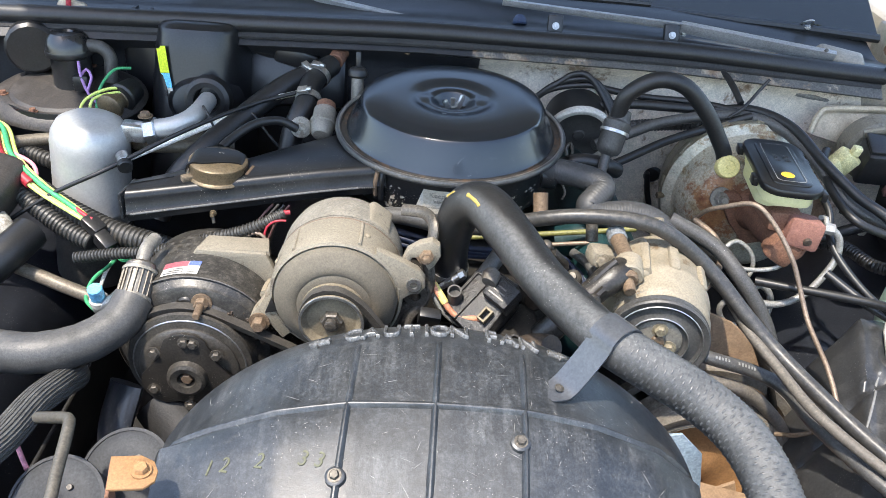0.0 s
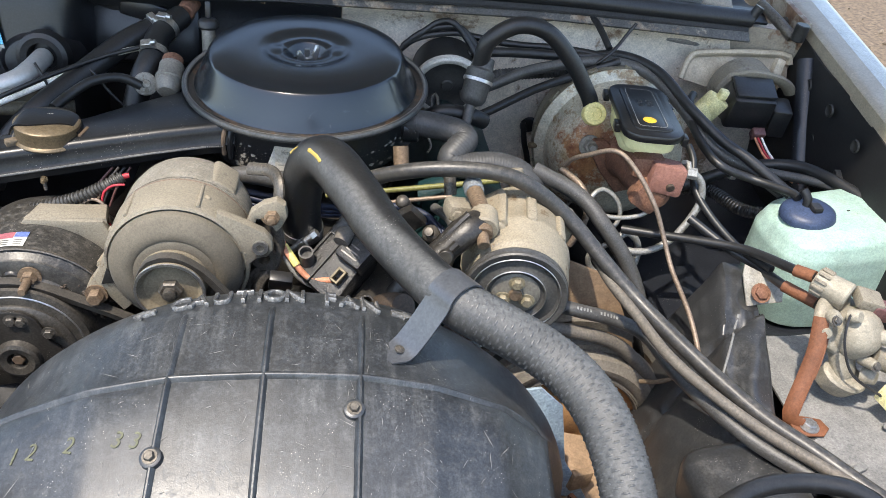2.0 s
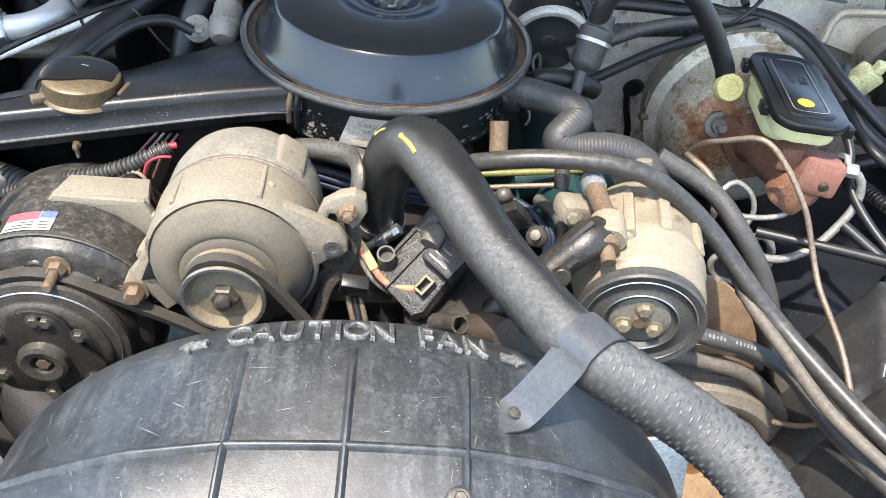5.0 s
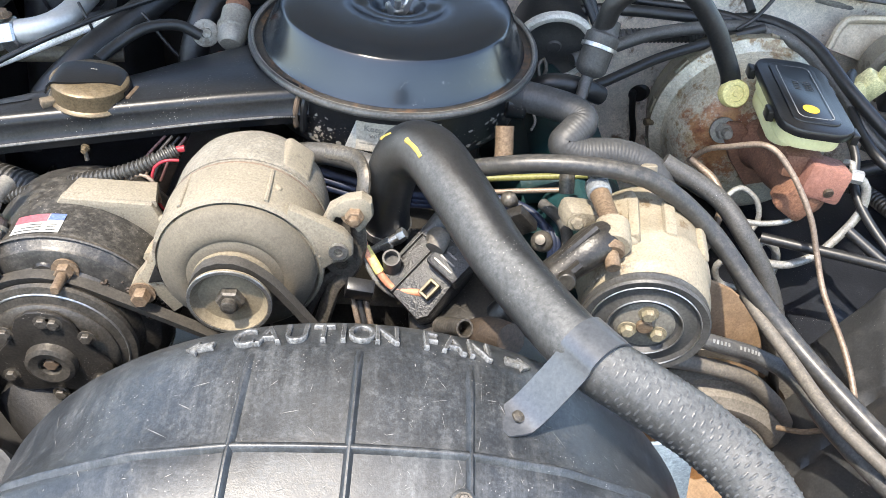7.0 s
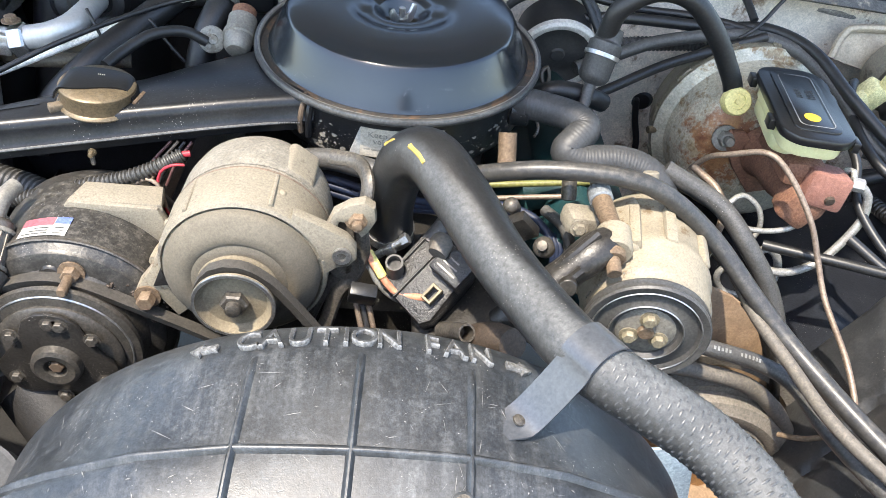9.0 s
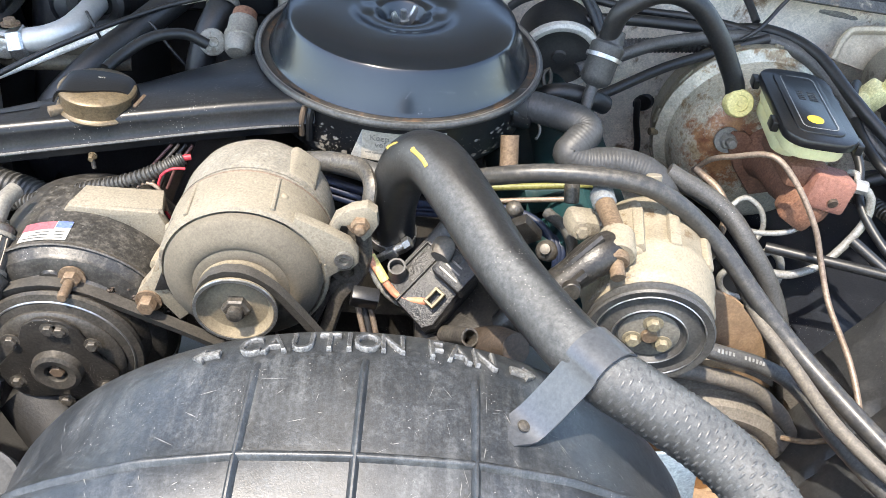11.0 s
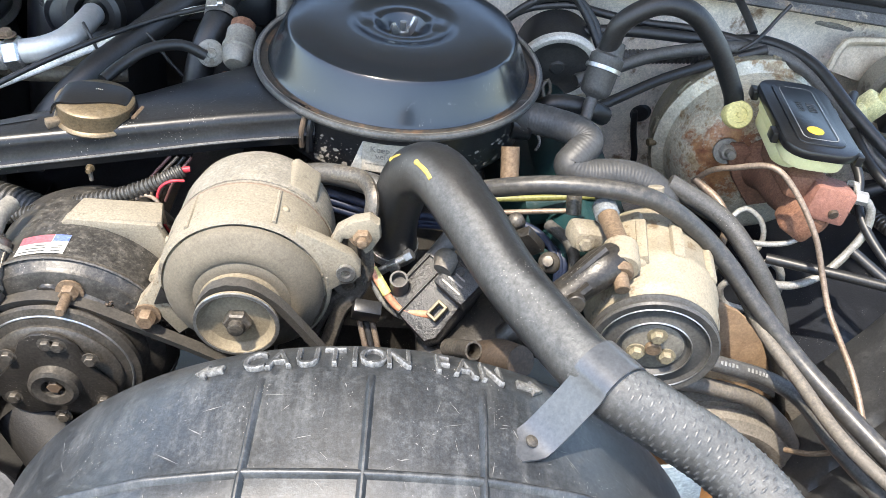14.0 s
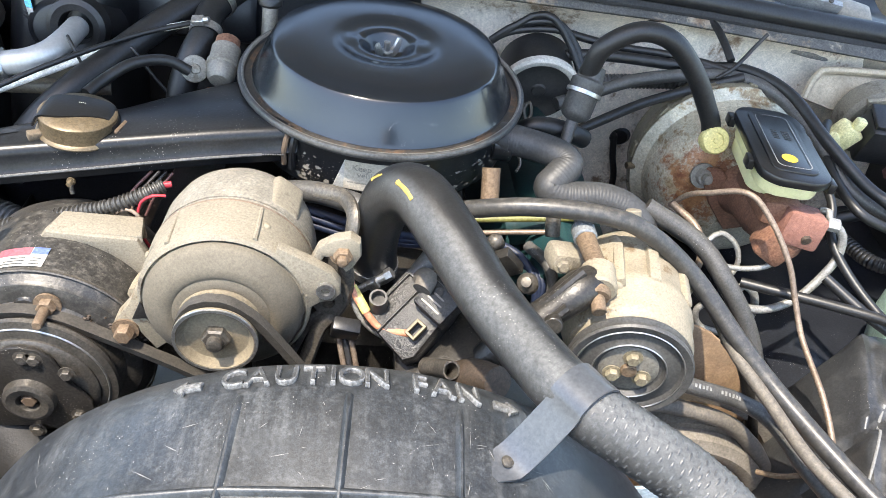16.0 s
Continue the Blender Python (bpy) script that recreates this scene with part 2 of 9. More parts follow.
M["chips"] = surface("bare_chipped_primer", (0.26, 0.24, 0.205), 0.6, second=(0.14, 0.125, 0.10), scale=120, bump=0.1)
M["grubby_white"] = surface("grubby_white_plastic", (0.36, 0.345, 0.30), 0.55, second=(0.20, 0.185, 0.155), scale=70, bump=0.1, grit=0.6, patch=((0.12, 0.10, 0.075), (0.18, 0.15, 0.11), 0.25, 30))
M["dust_grey"] = surface("dust_covered_sheet_metal", (0.050, 0.049, 0.046), 0.6, second=(0.030, 0.029, 0.028), scale=25, bump=0.15, grit=0.6)
M["ink"] = surface("black_ink", (0.02, 0.02, 0.02), 0.5, bump=0)
M["white"] = surface("off_white_plastic", (0.50, 0.485, 0.44), 0.5, second=(0.42, 0.40, 0.35), scale=50, bump=0.05)
M["yellow"] = surface("yellow_sticker", (0.85, 0.50, 0.02), 0.4, second=(0.80, 0.46, 0.03), scale=80, bump=0)
M["lime"] = surface("lime_sticker", (0.55, 0.68, 0.02), 0.45, second=(0.6, 0.7, 0.05), bump=0)
M["sky_blue"] = surface("blue_sticker", (0.10, 0.36, 0.58), 0.45, bump=0)
M["pink"] = surface("red_sticker", (0.34, 0.075, 0.10), 0.5, second=(0.30, 0.11, 0.12), bump=0)
M["blue"] = surface("blue_sticker_dark", (0.07, 0.10, 0.24), 0.5, bump=0)
M["paint_mark"] = surface("yellow_paint_mark", (0.50, 0.36, 0.06), 0.6, second=(0.3, 0.22, 0.07), scale=150, bump=0.1)
M["chalk"] = surface("faded_yellow_crayon", (0.15, 0.152, 0.085), 0.8, second=(0.06, 0.062, 0.045), scale=300, bump=0.1)
M["scratch"] = surface("pale_scratch", (0.22, 0.22, 0.21), 0.6, second=(0.14, 0.14, 0.135), scale=200, bump=0)
M["dark_strap"] = surface("dark_grey_painted_steel", (0.070, 0.076, 0.086), 0.30, 0.3, second=(0.090, 0.096, 0.106), scale=60, bump=0.03, spread=0.05, grit=0.3)
M["rim_paint"] = surface("worn_black_rim_enamel", (0.030, 0.032, 0.034), 0.30, second=(0.075, 0.075, 0.073), amount=0.45, scale=70, bump=0.12, dust=(0.16, 0.15, 0.13), dusty=0.2, grit=0.6)
M["duct_wear"] = surface("rubbed_black_enamel", (0.045, 0.045, 0.046), 0.3, second=(0.13, 0.125, 0.115), amount=0.45, scale=80, bump=0.1, grit=0.6)
M["faded_ink"] = surface("faded_grey_ink", (0.16, 0.15, 0.13), 0.6, bump=0)
M["grime_tan"] = surface("tan_caked_dirt", (0.15, 0.115, 0.075), 0.8, second=(0.085, 0.065, 0.045), scale=40, bump=0.5, grit=0.6)
M["flange_metal"] = surface("dirty_grey_flange_metal", (0.042, 0.041, 0.039), 0.6, second=(0.095, 0.089, 0.080), amount=0.45, scale=18, bump=0.4, grit=0.7, patch=((0.30, 0.25, 0.19), (0.16, 0.10, 0.06), 0.30, 10))
M["gutter"] = surface("dark_grimy_gutter", (0.030, 0.027, 0.023), 0.6, second=(0.055, 0.046, 0.036), scale=40, bump=0.3, patch=((0.15, 0.085, 0.045), (0.10, 0.065, 0.04), 0.32, 16))
M["figure_pale"] = surface("pale_moulded_figures", (0.30, 0.285, 0.25), 0.6, bump=0)
M["rubber_black"] = surface("clean_black_rubber", (0.008, 0.0085, 0.009), 0.6, second=(0.05, 0.048, 0.045), amount=0.36, scale=150, bump=0.3)
M["belt"] = surface("worn_rubber_belt", (0.04, 0.037, 0.033), 0.5, second=(0.07, 0.063, 0.054), scale=60, bump=0.1)
M["clutch"] = surface("worn_clutch_iron", (0.045, 0.041, 0.035), 0.42, 0.35, second=(0.09, 0.08, 0.067), scale=22, bump=0.15, grit=0.6)
M["pulley_grey"] = surface("dusty_grey_pulley_paint", (0.052, 0.051, 0.048), 0.45, 0.1, second=(0.078, 0.075, 0.070), scale=18, bump=0.04)
M["hub_grey"] = surface("worn_pale_hub_paint", (0.15, 0.14, 0.12), 0.55, 0.1, second=(0.20, 0.185, 0.155), scale=60, bump=0.1)
M["cad_bolt"] = surface("pale_cadmium_bolt", (0.20, 0.17, 0.115), 0.55, 0.2, second=(0.26, 0.225, 0.155), scale=80, bump=0.1)
M["belt_tan"] = surface("dusty_belt_rubber", (0.12, 0.105, 0.085), 0.6, second=(0.17, 0.15, 0.122), scale=60, bump=0.15)
M["grime_rust"] = surface("rust_stained_grime", (0.13, 0.085, 0.05), 0.75, second=(0.07, 0.05, 0.035), scale=22, bump=0.5)
M["rust_pale"] = surface("pale_tan_rust", (0.42, 0.29, 0.175), 0.7, second=(0.12, 0.07, 0.04), amount=0.5, scale=36, bump=0.5)
M["lid"] = surface("satin_black_plastic", (0.004, 0.0043, 0.005), 0.30, second=(0.008, 0.0085, 0.010), scale=30, bump=0.08, dust=(0.10, 0.096, 0.09), dusty=0.06, grit=0.2)
M["rust_red"] = surface("pinkish_flaky_rust", (0.25, 0.115, 0.085), 0.8, second=(0.16, 0.07, 0.05), scale=90, bump=0.7)
M["bracket_cream"] = surface("dirty_cream_paint", (0.56, 0.485, 0.36), 0.55, second=(0.34, 0.265, 0.18), amount=0.4, scale=26, bump=0.15)
M["servo"] = surface("sun_bleached_zinc", (0.23, 0.205, 0.155), 0.55, 0.1, second=(0.31, 0.28, 0.22), scale=36, bump=0.3, spread=0.08, dust=(0.32, 0.28, 0.21), dusty=0.45)
M["steel_latch"] = surface("tarnished_tin", (0.17, 0.143, 0.09), 0.5, 0.4, second=(0.12, 0.10, 0.065), scale=80, bump=0.1)
M["heater"] = surface("smooth_black_moulding", (0.006, 0.0066, 0.0078), 0.30, second=(0.014, 0.0145, 0.016), scale=6, bump=0.06, dust=(0.11, 0.102, 0.094), dusty=0.10)
M["heater_grime"] = surface("dusty_rust_stained_moulding", (0.022, 0.0215, 0.021), 0.5, second=(0.055, 0.046, 0.039), scale=30, bump=0.3, dust=(0.12, 0.105, 0.088), dusty=0.35)
M["cap_steel"] = surface("dark_glossy_steel", (0.10, 0.10, 0.10), 0.25, 0.8, second=(0.05, 0.05, 0.05), scale=10, bump=0.03)
M["can"] = surface("satin_bare_aluminium", (0.42, 0.42, 0.41), 0.42, 0.45, second=(0.48, 0.475, 0.46), scale=10, bump=0.03, spread=0.03, fine=200, grit=0.15)
M["pipe_tan"] = surface("tarnished_tan_pipe", (0.12, 0.100, 0.074), 0.5, 0.3, second=(0.17, 0.145, 0.11), scale=30, bump=0.1)
M["egr"] = surface("weathered_zinc", (0.16, 0.15, 0.13), 0.5, 0.3, second=(0.24, 0.225, 0.195), scale=60, bump=0.2, spread=0.08)
M["crimp"] = surface("knurled_dull_steel", (0.22, 0.21, 0.19), 0.45, 0.6, second=(0.12, 0.11, 0.10), scale=70, bump=0.4)
M["braid"] = surface("braided_grey_rubber", (0.05, 0.05, 0.048), 0.6, second=(0.10, 0.10, 0.095), scale=120, bump=0.2)
M["horn"] = surface("dull_grey_paint", (0.022, 0.024, 0.027), 0.65, 0.0, second=(0.04, 0.042, 0.045), scale=12, bump=0.06)
M["latch"] = surface("tan_grey_steel", (0.066, 0.060, 0.048), 0.5, 0.3, second=(0.11, 0.098, 0.078), scale=30, bump=0.1)
M["switch_blue"] = surface("sky_blue_plastic", (0.10, 0.30, 0.48), 0.45, bump=0.02)
M["rust_orange2"] = surface("orange_rusted_steel", (0.36, 0.195, 0.080), 0.7, second=(0.26, 0.135, 0.06), scale=25, bump=0.3)
M["matte"] = surface("matt_black_rubber", (0.012, 0.012, 0.013), 0.85, second=(0.03, 0.029, 0.028), scale=60, bump=0.2)
M["wiper_grey"] = surface("dull_silver_paint", (0.30, 0.305, 0.31), 0.38, 0.4, second=(0.36, 0.365, 0.37), scale=30, bump=0.05, spread=0.06)
M["hump"] = surface("scuffed_black_moulding", (0.016, 0.0168, 0.018), 0.34, second=(0.036, 0.037, 0.038), scale=9, bump=0.12, dust=(0.13, 0.128, 0.122), dusty=0.34, speck=0.3, grit=0.4, shine=0.7)
M["sealer"] = surface("lumpy_grey_sealer", (0.10, 0.095, 0.09), 0.8, second=(0.26, 0.245, 0.225), scale=60, bump=0.8)
M["mould_rib"] = surface("greyed_hose_ribs", (0.034, 0.036, 0.039), 0.34, second=(0.066, 0.067, 0.068), scale=240, bump=0.2, dust=(0.14, 0.14, 0.135), dusty=0.5)
# the pale layer is dust together with painted sunlight and sheen
M["rad_hose"] = surface("hose_rubber_with_dust_and_sheen", (0.0065, 0.0070, 0.0078), 0.34, second=(0.014, 0.0142, 0.0146), scale=120, bump=0.2, spread=0.16, fine=600, dust=(0.128, 0.130, 0.128), dusty=1.0, speck=0.22, layer="dust_and_sheen", grit=0.5)
# tone picked so that the unseen hood bounces light onto the rear bay
M["hood_under"] = surface("pale_bounce_hood_underside", (0.35, 0.318, 0.265), 0.7, second=(0.40, 0.365, 0.305), scale=6, bump=0.1)
M["duct"] = surface("worn_black_enamel", (0.0065, 0.0072, 0.0085), 0.34, second=(0.013, 0.014, 0.016), scale=40, bump=0.10, coat=0.08, dust=(0.10, 0.09, 0.075), dusty=0.10, speck=0.35, grit=0.6, shine=0.3)
M["wall_black"] = surface("matt_black_bulkhead_paint", (0.010, 0.011, 0.0135), 0.5, second=(0.026, 0.027, 0.030), scale=14, bump=0.25, dust=(0.10, 0.097, 0.093), dusty=0.25)
M["alu_grey"] = surface("grey_cast_aluminium", (0.20, 0.185, 0.155), 0.55, 0.25, second=(0.29, 0.265, 0.22), scale=40, bump=0.4, dust=(0.25, 0.22, 0.17), dusty=0.45)
M["pulley_tan"] = surface("dusty_tan_pulley_paint", (0.150, 0.122, 0.080), 0.8, 0.0, second=(0.20, 0.166, 0.112), scale=20, bump=0.06, spread=0.1)
M["drum"] = surface("greasy_dusty_drum", (0.016, 0.015, 0.014), 0.36, 0.1, second=(0.05, 0.047, 0.042), amount=0.42, scale=60, bump=0.2, dust=(0.22, 0.20, 0.17), dusty=0.4, speck=0.5)
M["coil"] = surface("greasy_grey_moulding", (0.009, 0.0088, 0.0085), 0.38, second=(0.034, 0.032, 0.029), amount=0.40, scale=70, bump=0.8, dust=(0.14, 0.13, 0.11), dusty=0.25, speck=0.4)
M["loom"] = surface("greyed_corrugated_plastic", (0.024, 0.0235, 0.022), 0.42, second=(0.048, 0.046, 0.042), scale=30, bump=0.1, dust=(0.18, 0.165, 0.14), dusty=0.35)
M["blue_grey"] = surface("blue_grey_oxide", (0.13, 0.155, 0.175), 0.6, 0.2, second=(0.21, 0.215, 0.21), scale=60, bump=0.3)
# paler than the shroud: rubbed wear with a highlight painted in
M["worn_edge"] = surface("worn_and_highlit_grey_plastic", (0.055, 0.057, 0.058), 0.24, second=(0.20, 0.20, 0.195), amount=0.5, scale=160, bump=0.15, grit=0.7)
M["letter_top"] = surface("rubbed_black_letter_face", (0.030, 0.032, 0.034), 0.34, second=(0.085, 0.086, 0.085), amount=0.45, scale=130, bump=0.1, grit=0.8)
M["apron"] = surface("matt_black_apron_paint", (0.004, 0.0042, 0.0046), 0.55, second=(0.010, 0.010, 0.0105), scale=18, bump=0.15, dust=(0.06, 0.057, 0.052), dusty=0.10)
M["flange_beige"] = surface("beige_fender_flange_paint", (0.30, 0.265, 0.205), 0.42, second=(0.25, 0.215, 0.16), scale=12, bump=0.06, coat=0.2, grit=0.3)
for key, c in dict(red=(0.26, 0.016, 0.026), green=(0.03, 0.22, 0.09), lime=(0.40, 0.52, 0.12), yellow=(0.42, 0.36, 0.12), purple=(0.22, 0.12, 0.28), orange=(0.36, 0.15, 0.085), black=(0.015, 0.015, 0.016), navy=(0.006, 0.011, 0.028), white=(0.55, 0.53, 0.48), pink=(0.50, 0.18, 0.22), olive=(0.11, 0.105, 0.028), maroon=(0.075, 0.034, 0.032)).items():
    M["wire_" + key] = surface(key + "_wire_insulation", c, 0.5, scale=60, bump=0.03)


def ground_material():
    m = surface("dry_dirt_and_gravel", (0.085, 0.056, 0.033), 0.95, second=(0.145, 0.105, 0.066), scale=5, bump=0.8, fine=40, spread=0.4, grit=0.8)
    return m


def glass_material():
    m = bpy.data.materials.new("windscreen_glass")
    m.use_nodes = True
    b = m.node_tree.nodes["Principled BSDF"]
    b.inputs["Base Color"].default_value = (0.02, 0.025, 0.025, 1)
    b.inputs["Roughness"].default_value, b.inputs["IOR"].default_value = 0.03, 1.52
    b.inputs["Transmission Weight"].default_value = 0.35
    return m


# ---- mesh helpers ----
def part(name, bm, material, parent=None, label="", smooth=40, weld=False):
    """Links a bmesh as one mesh object under a thing or a part."""
    if weld:
        bmesh.ops.remove_doubles(bm, verts=bm.verts, dist=1e-5)
    bmesh.ops.recalc_face_normals(bm, faces=bm.faces)
    me = bpy.data.meshes.new(name)
    bm.to_mesh(me)
    bm.free()
    me.materials.append(material)
    if smooth:
        me.shade_smooth()
        me.set_sharp_from_angle(angle=radians(smooth))
    ob = new(name, me)
    if parent is not None:
        ob.parent = parent
        ob.matrix_parent_inverse = parent.matrix_world.inverted() if parent.type == "EMPTY" else Matrix()
    return tagged(ob, label=label)


def thing(name, label, category, base=(0, 0, 0), group="", kind=""):
    e = new(name)
    e.empty_display_size = 0.02
    e.matrix_world = Matrix.Translation(base)
    return tagged(e, label, category, group, kind)


def solo(name, bm, material, label, category, group="", kind="", smooth=40):
    return tagged(part(name, bm, material, None, "", smooth), label, category, group, kind)


def frame_to(p, d, up=(0, 0, 1)):
    """A matrix whose z axis runs along d from p."""
    z = Vector(d).normalized()
    ref = Vector(up) if abs(z.dot(Vector(up))) < 0.95 else Vector((0, 1, 0))
    x = ref.cross(z).normalized()
    y = z.cross(x)
    m = Matrix((x, y, z)).transposed().to_4x4()
    return Matrix.Translation(p) @ m


def lathe(profile, m=None, seg=32, bm=None, arc=None):
    """Turns (radius, height) pairs round the z axis of m."""
    bm = bm or bmesh.new()
    m = m or Matrix()
    rings = []
    a0, a1 = arc or (0, 2 * math.pi)
    count = seg + 1 if arc else seg
    for r, h in profile:
        if r < 1e-6 and not arc:
            rings.append([bm.verts.new(m @ Vector((0, 0, h)))])
        else:
            rings.append([bm.verts.new(m @ Vector((r * math.cos(a0 + (a1 - a0) * i / seg), r * math.sin(a0 + (a1 - a0) * i / seg), h))) for i in range(count)])
    for a, b in zip(rings, rings[1:]):
        steps = seg
        for i in range(steps):
            j = i + 1 if arc else (i + 1) % seg
            if len(a) == 1 and len(b) == 1:
                continue
            if len(a) == 1:
                bm.faces.new((a[0], b[i], b[j]))
            elif len(b) == 1:
                bm.faces.new((a[i], b[0], a[j]))
            else:
                bm.faces.new((a[i], b[i], b[j], a[j]))
    return bm


def rod(p0, p1, r, r1=None, seg=16, bevel=0.0, bm=None):
    """A closed cylinder or cone from p0 to p1, with softened ends."""
    d = Vector(p1) - Vector(p0)
    l, r1 = d.length, r if r1 is None else r1
    b = min(bevel or r * 0.12, l * 0.3)
    return lathe([(0, 0), (r - b, 0), (r, b), (r1, l - b), (max(r1 - b, 1e-4), l), (0, l)], frame_to(p0, d), seg, bm)


def hexbolt(p, d, r, h, bm=None, washer=True, stud=0.0):
    """A hexagon head with a washer under it, and a stud end if asked for."""
    bm = bm or bmesh.new()
    m = frame_to(p, d)
    if washer:
        lathe([(0, 0), (r * 1.45, 0), (r * 1.45, h * 0.22), (0, h * 0.22)], m, 18, bm)
    lathe([(0, h * 0.2), (r, h * 0.2), (r, h * 0.85), (r * 0.85, h), (0, h)], m, 6, bm)
    if stud:
        lathe([(0, h * 0.9), (r * 0.55, h * 0.9), (r * 0.55, h + stud * 0.9), (r * 0.45, h + stud), (0, h + stud)], m, 12, bm)
    return bm


def block(size, m=None, bevel=0.003, seg=2, bm=None, taper=1.0):
    """A bevelled box centred on m; taper narrows its top."""
    own = bmesh.new()
    bmesh.ops.create_cube(own, size=1)
    for v in own.verts:
        k = taper if v.co.z > 0 else 1.0
        v.co = Vector((v.co.x * size[0] * k, v.co.y * size[1] * k, v.co.z * size[2]))
    if bevel:
        bmesh.ops.bevel(own, geom=own.edges[:], offset=bevel, segments=seg, profile=0.5, affect="EDGES", clamp_overlap=True)
    own.transform(m or Matrix())
    if bm is None:
        return own
    return merge(bm, own)


def merge(bm, other):
    me = bpy.data.meshes.new("tmp")
    other.to_mesh(me)
    other.free()
    bm.from_mesh(me)
    bpy.data.meshes.remove(me)
    return bm


def plate(outline, thick, m=None, bevel=0.0015, bm=None, holes=()):
    """A flat plate from an outline in the xy plane of m, thick along z."""
    own = bmesh.new()
    vs = [own.verts.new((x, y, 0)) for x, y in outline]
    f = own.faces.new(vs)
    ret = bmesh.ops.extrude_face_region(own, geom=[f])
    for v in ret["geom"]:
        if isinstance(v, bmesh.types.BMVert):
            v.co.z += thick
    bmesh.ops.recalc_face_normals(own, faces=own.faces)
    if bevel:
        bmesh.ops.bevel(own, geom=[e for e in own.edges if abs(e.verts[0].co.z - e.verts[1].co.z) < 1e-6], offset=bevel, segments=2, profile=0.5, affect="EDGES", clamp_overlap=True)
    own.transform(m or Matrix())
    return own if bm is None else merge(bm, own)


def rounded(w, h, r, n=5):
    """The outline of a rounded rectangle."""
    out = []
    for cx, cy, a in ((w / 2 - r, h / 2 - r, 0), (-w / 2 + r, h / 2 - r, 90), (-w / 2 + r, -h / 2 + r, 180), (w / 2 - r, -h / 2 + r, 270)):
        out += [(cx + r * math.cos(radians(a + 90 * i / n)), cy + r * math.sin(radians(a + 90 * i / n))) for i in range(n + 1)]
    return out


def spline(pts, step=0.006):
    """Evenly spaced points on a smooth line through pts."""
    p = [Vector(q) for q in pts]
    p = [2 * p[0] - p[1]] + p + [2 * p[-1] - p[-2]]
    out = []
    for i in range(1, len(p) - 2):
        n = max(2, int((p[i + 1] - p[i]).length / step))
        for k in range(n):
            t = k / n
            a, b, c, d = p[i - 1:i + 3]
            out.append(0.5 * ((2 * b) + (c - a) * t + (2 * a - 5 * b + 4 * c - d) * t * t + (3 * b - a - 3 * c + d) * t ** 3))
    out.append(p[-2].copy())
    return out


def tube(pts, r, seg=12, step=0.006, r1=None, rings=0.0, depth=0.0012, hollow=False, bm=None, flat=1.0, swell=None):
    """A hose or wire along pts. rings: the pitch of its corrugation. swell: radius factor by the share of its length."""
    bm = bm or bmesh.new()
    if rings:
        step = rings / 4
    line = spline(pts, step)
    if rings:
        full = [line[0]]
        for q in line[1:]:
            if (q - full[-1]).length > step * 0.8:
                full.append(q)
        line = full
    t = [(line[min(i + 1, len(line) - 1)] - line[max(i - 1, 0)]).normalized() for i in range(len(line))]
    x = t[0].orthogonal().normalized()
    loops = []
    for i, (q, d) in enumerate(zip(line, t)):
        x = (x - d * x.dot(d)).normalized()
        y = d.cross(x)
        f = i / (len(line) - 1)
        rr = r + ((r1 - r) * f if r1 is not None else 0)
        if swell:
            rr *= swell(f)
        if rings and i % 4 > 1:
            rr -= depth
        loops.append([bm.verts.new(q + (x * math.cos(2 * math.pi * k / seg) * flat + y * math.sin(2 * math.pi * k / seg)) * rr) for k in range(seg)])
    for a, b in zip(loops, loops[1:]):
        for k in range(seg):
            bm.faces.new((a[k], a[(k + 1) % seg], b[(k + 1) % seg], b[k]))
    if not hollow:
        bm.faces.new(loops[0][::-1])
        bm.faces.new(loops[-1])
    else:
        for loop, q, sgn in ((loops[0], line[0], 1), (loops[-1], line[-1], -1)):
            inner = [bm.verts.new(q + (v.co - q) * 0.78) for v in loop]
            back = [bm.verts.new(v.co + t[0 if sgn > 0 else -1] * sgn * 0.02) for v in inner]
            for k in range(seg):
                bm.faces.new((loop[k], inner[k], inner[(k + 1) % seg], loop[(k + 1) % seg]))
                bm.faces.new((inner[k], back[k], back[(k + 1) % seg], inner[(k + 1) % seg]))
            bm.faces.new(back)
    return bm


def hose(name, pts, r, material, label, category="hose", group="", **kw):
    return solo(name, tube(pts, r, **kw), material, label, category, group)


def clamp_ring(p, d, r, material, parent, screw=True, name="hose_clamp", width=0.010, side=(0, -0.5, 1)):
    """A worm-drive clamp: a band and its screw housing."""
    m = frame_to(p, d, up=side)
    bm = lathe([(r + 0.0004, -width / 2), (r + 0.0016, -width / 2), (r + 0.0016, width / 2), (r + 0.0004, width / 2), (r + 0.0004, -width / 2)], m, 24)
    if screw:
        block((0.015, 0.007, width * 1.05), m @ Matrix.Translation((0, r + 0.004, 0)), 0.001, 1, bm)
        q = m @ Vector((0.007, r + 0.0045, 0))
        rod(q, m @ Vector((0.014, r + 0.0045, 0)), 0.0035, seg=8, bm=bm)
    return part(name, bm, material, parent)


def grid_sheet(nx, ny, fn, bm=None, close=False):
    """A quad sheet whose points are fn(u, v), u and v from 0 to 1."""
    bm = bm or bmesh.new()
    g = [[bm.verts.new(fn(i / nx, j / ny)) for i in range(nx + 1)] for j in range(ny + 1)]
    for j in range(ny):
        for i in range(nx):
            bm.faces.new((g[j][i], g[j][i + 1], g[j + 1][i + 1], g[j + 1][i]))
    return bm


def thicken(bm, t):
    """Gives a sheet a thickness t against its normals."""
    bmesh.ops.recalc_face_normals(bm, faces=bm.faces)
    bmesh.ops.solidify(bm, geom=bm.faces[:], thickness=t)
    return bm


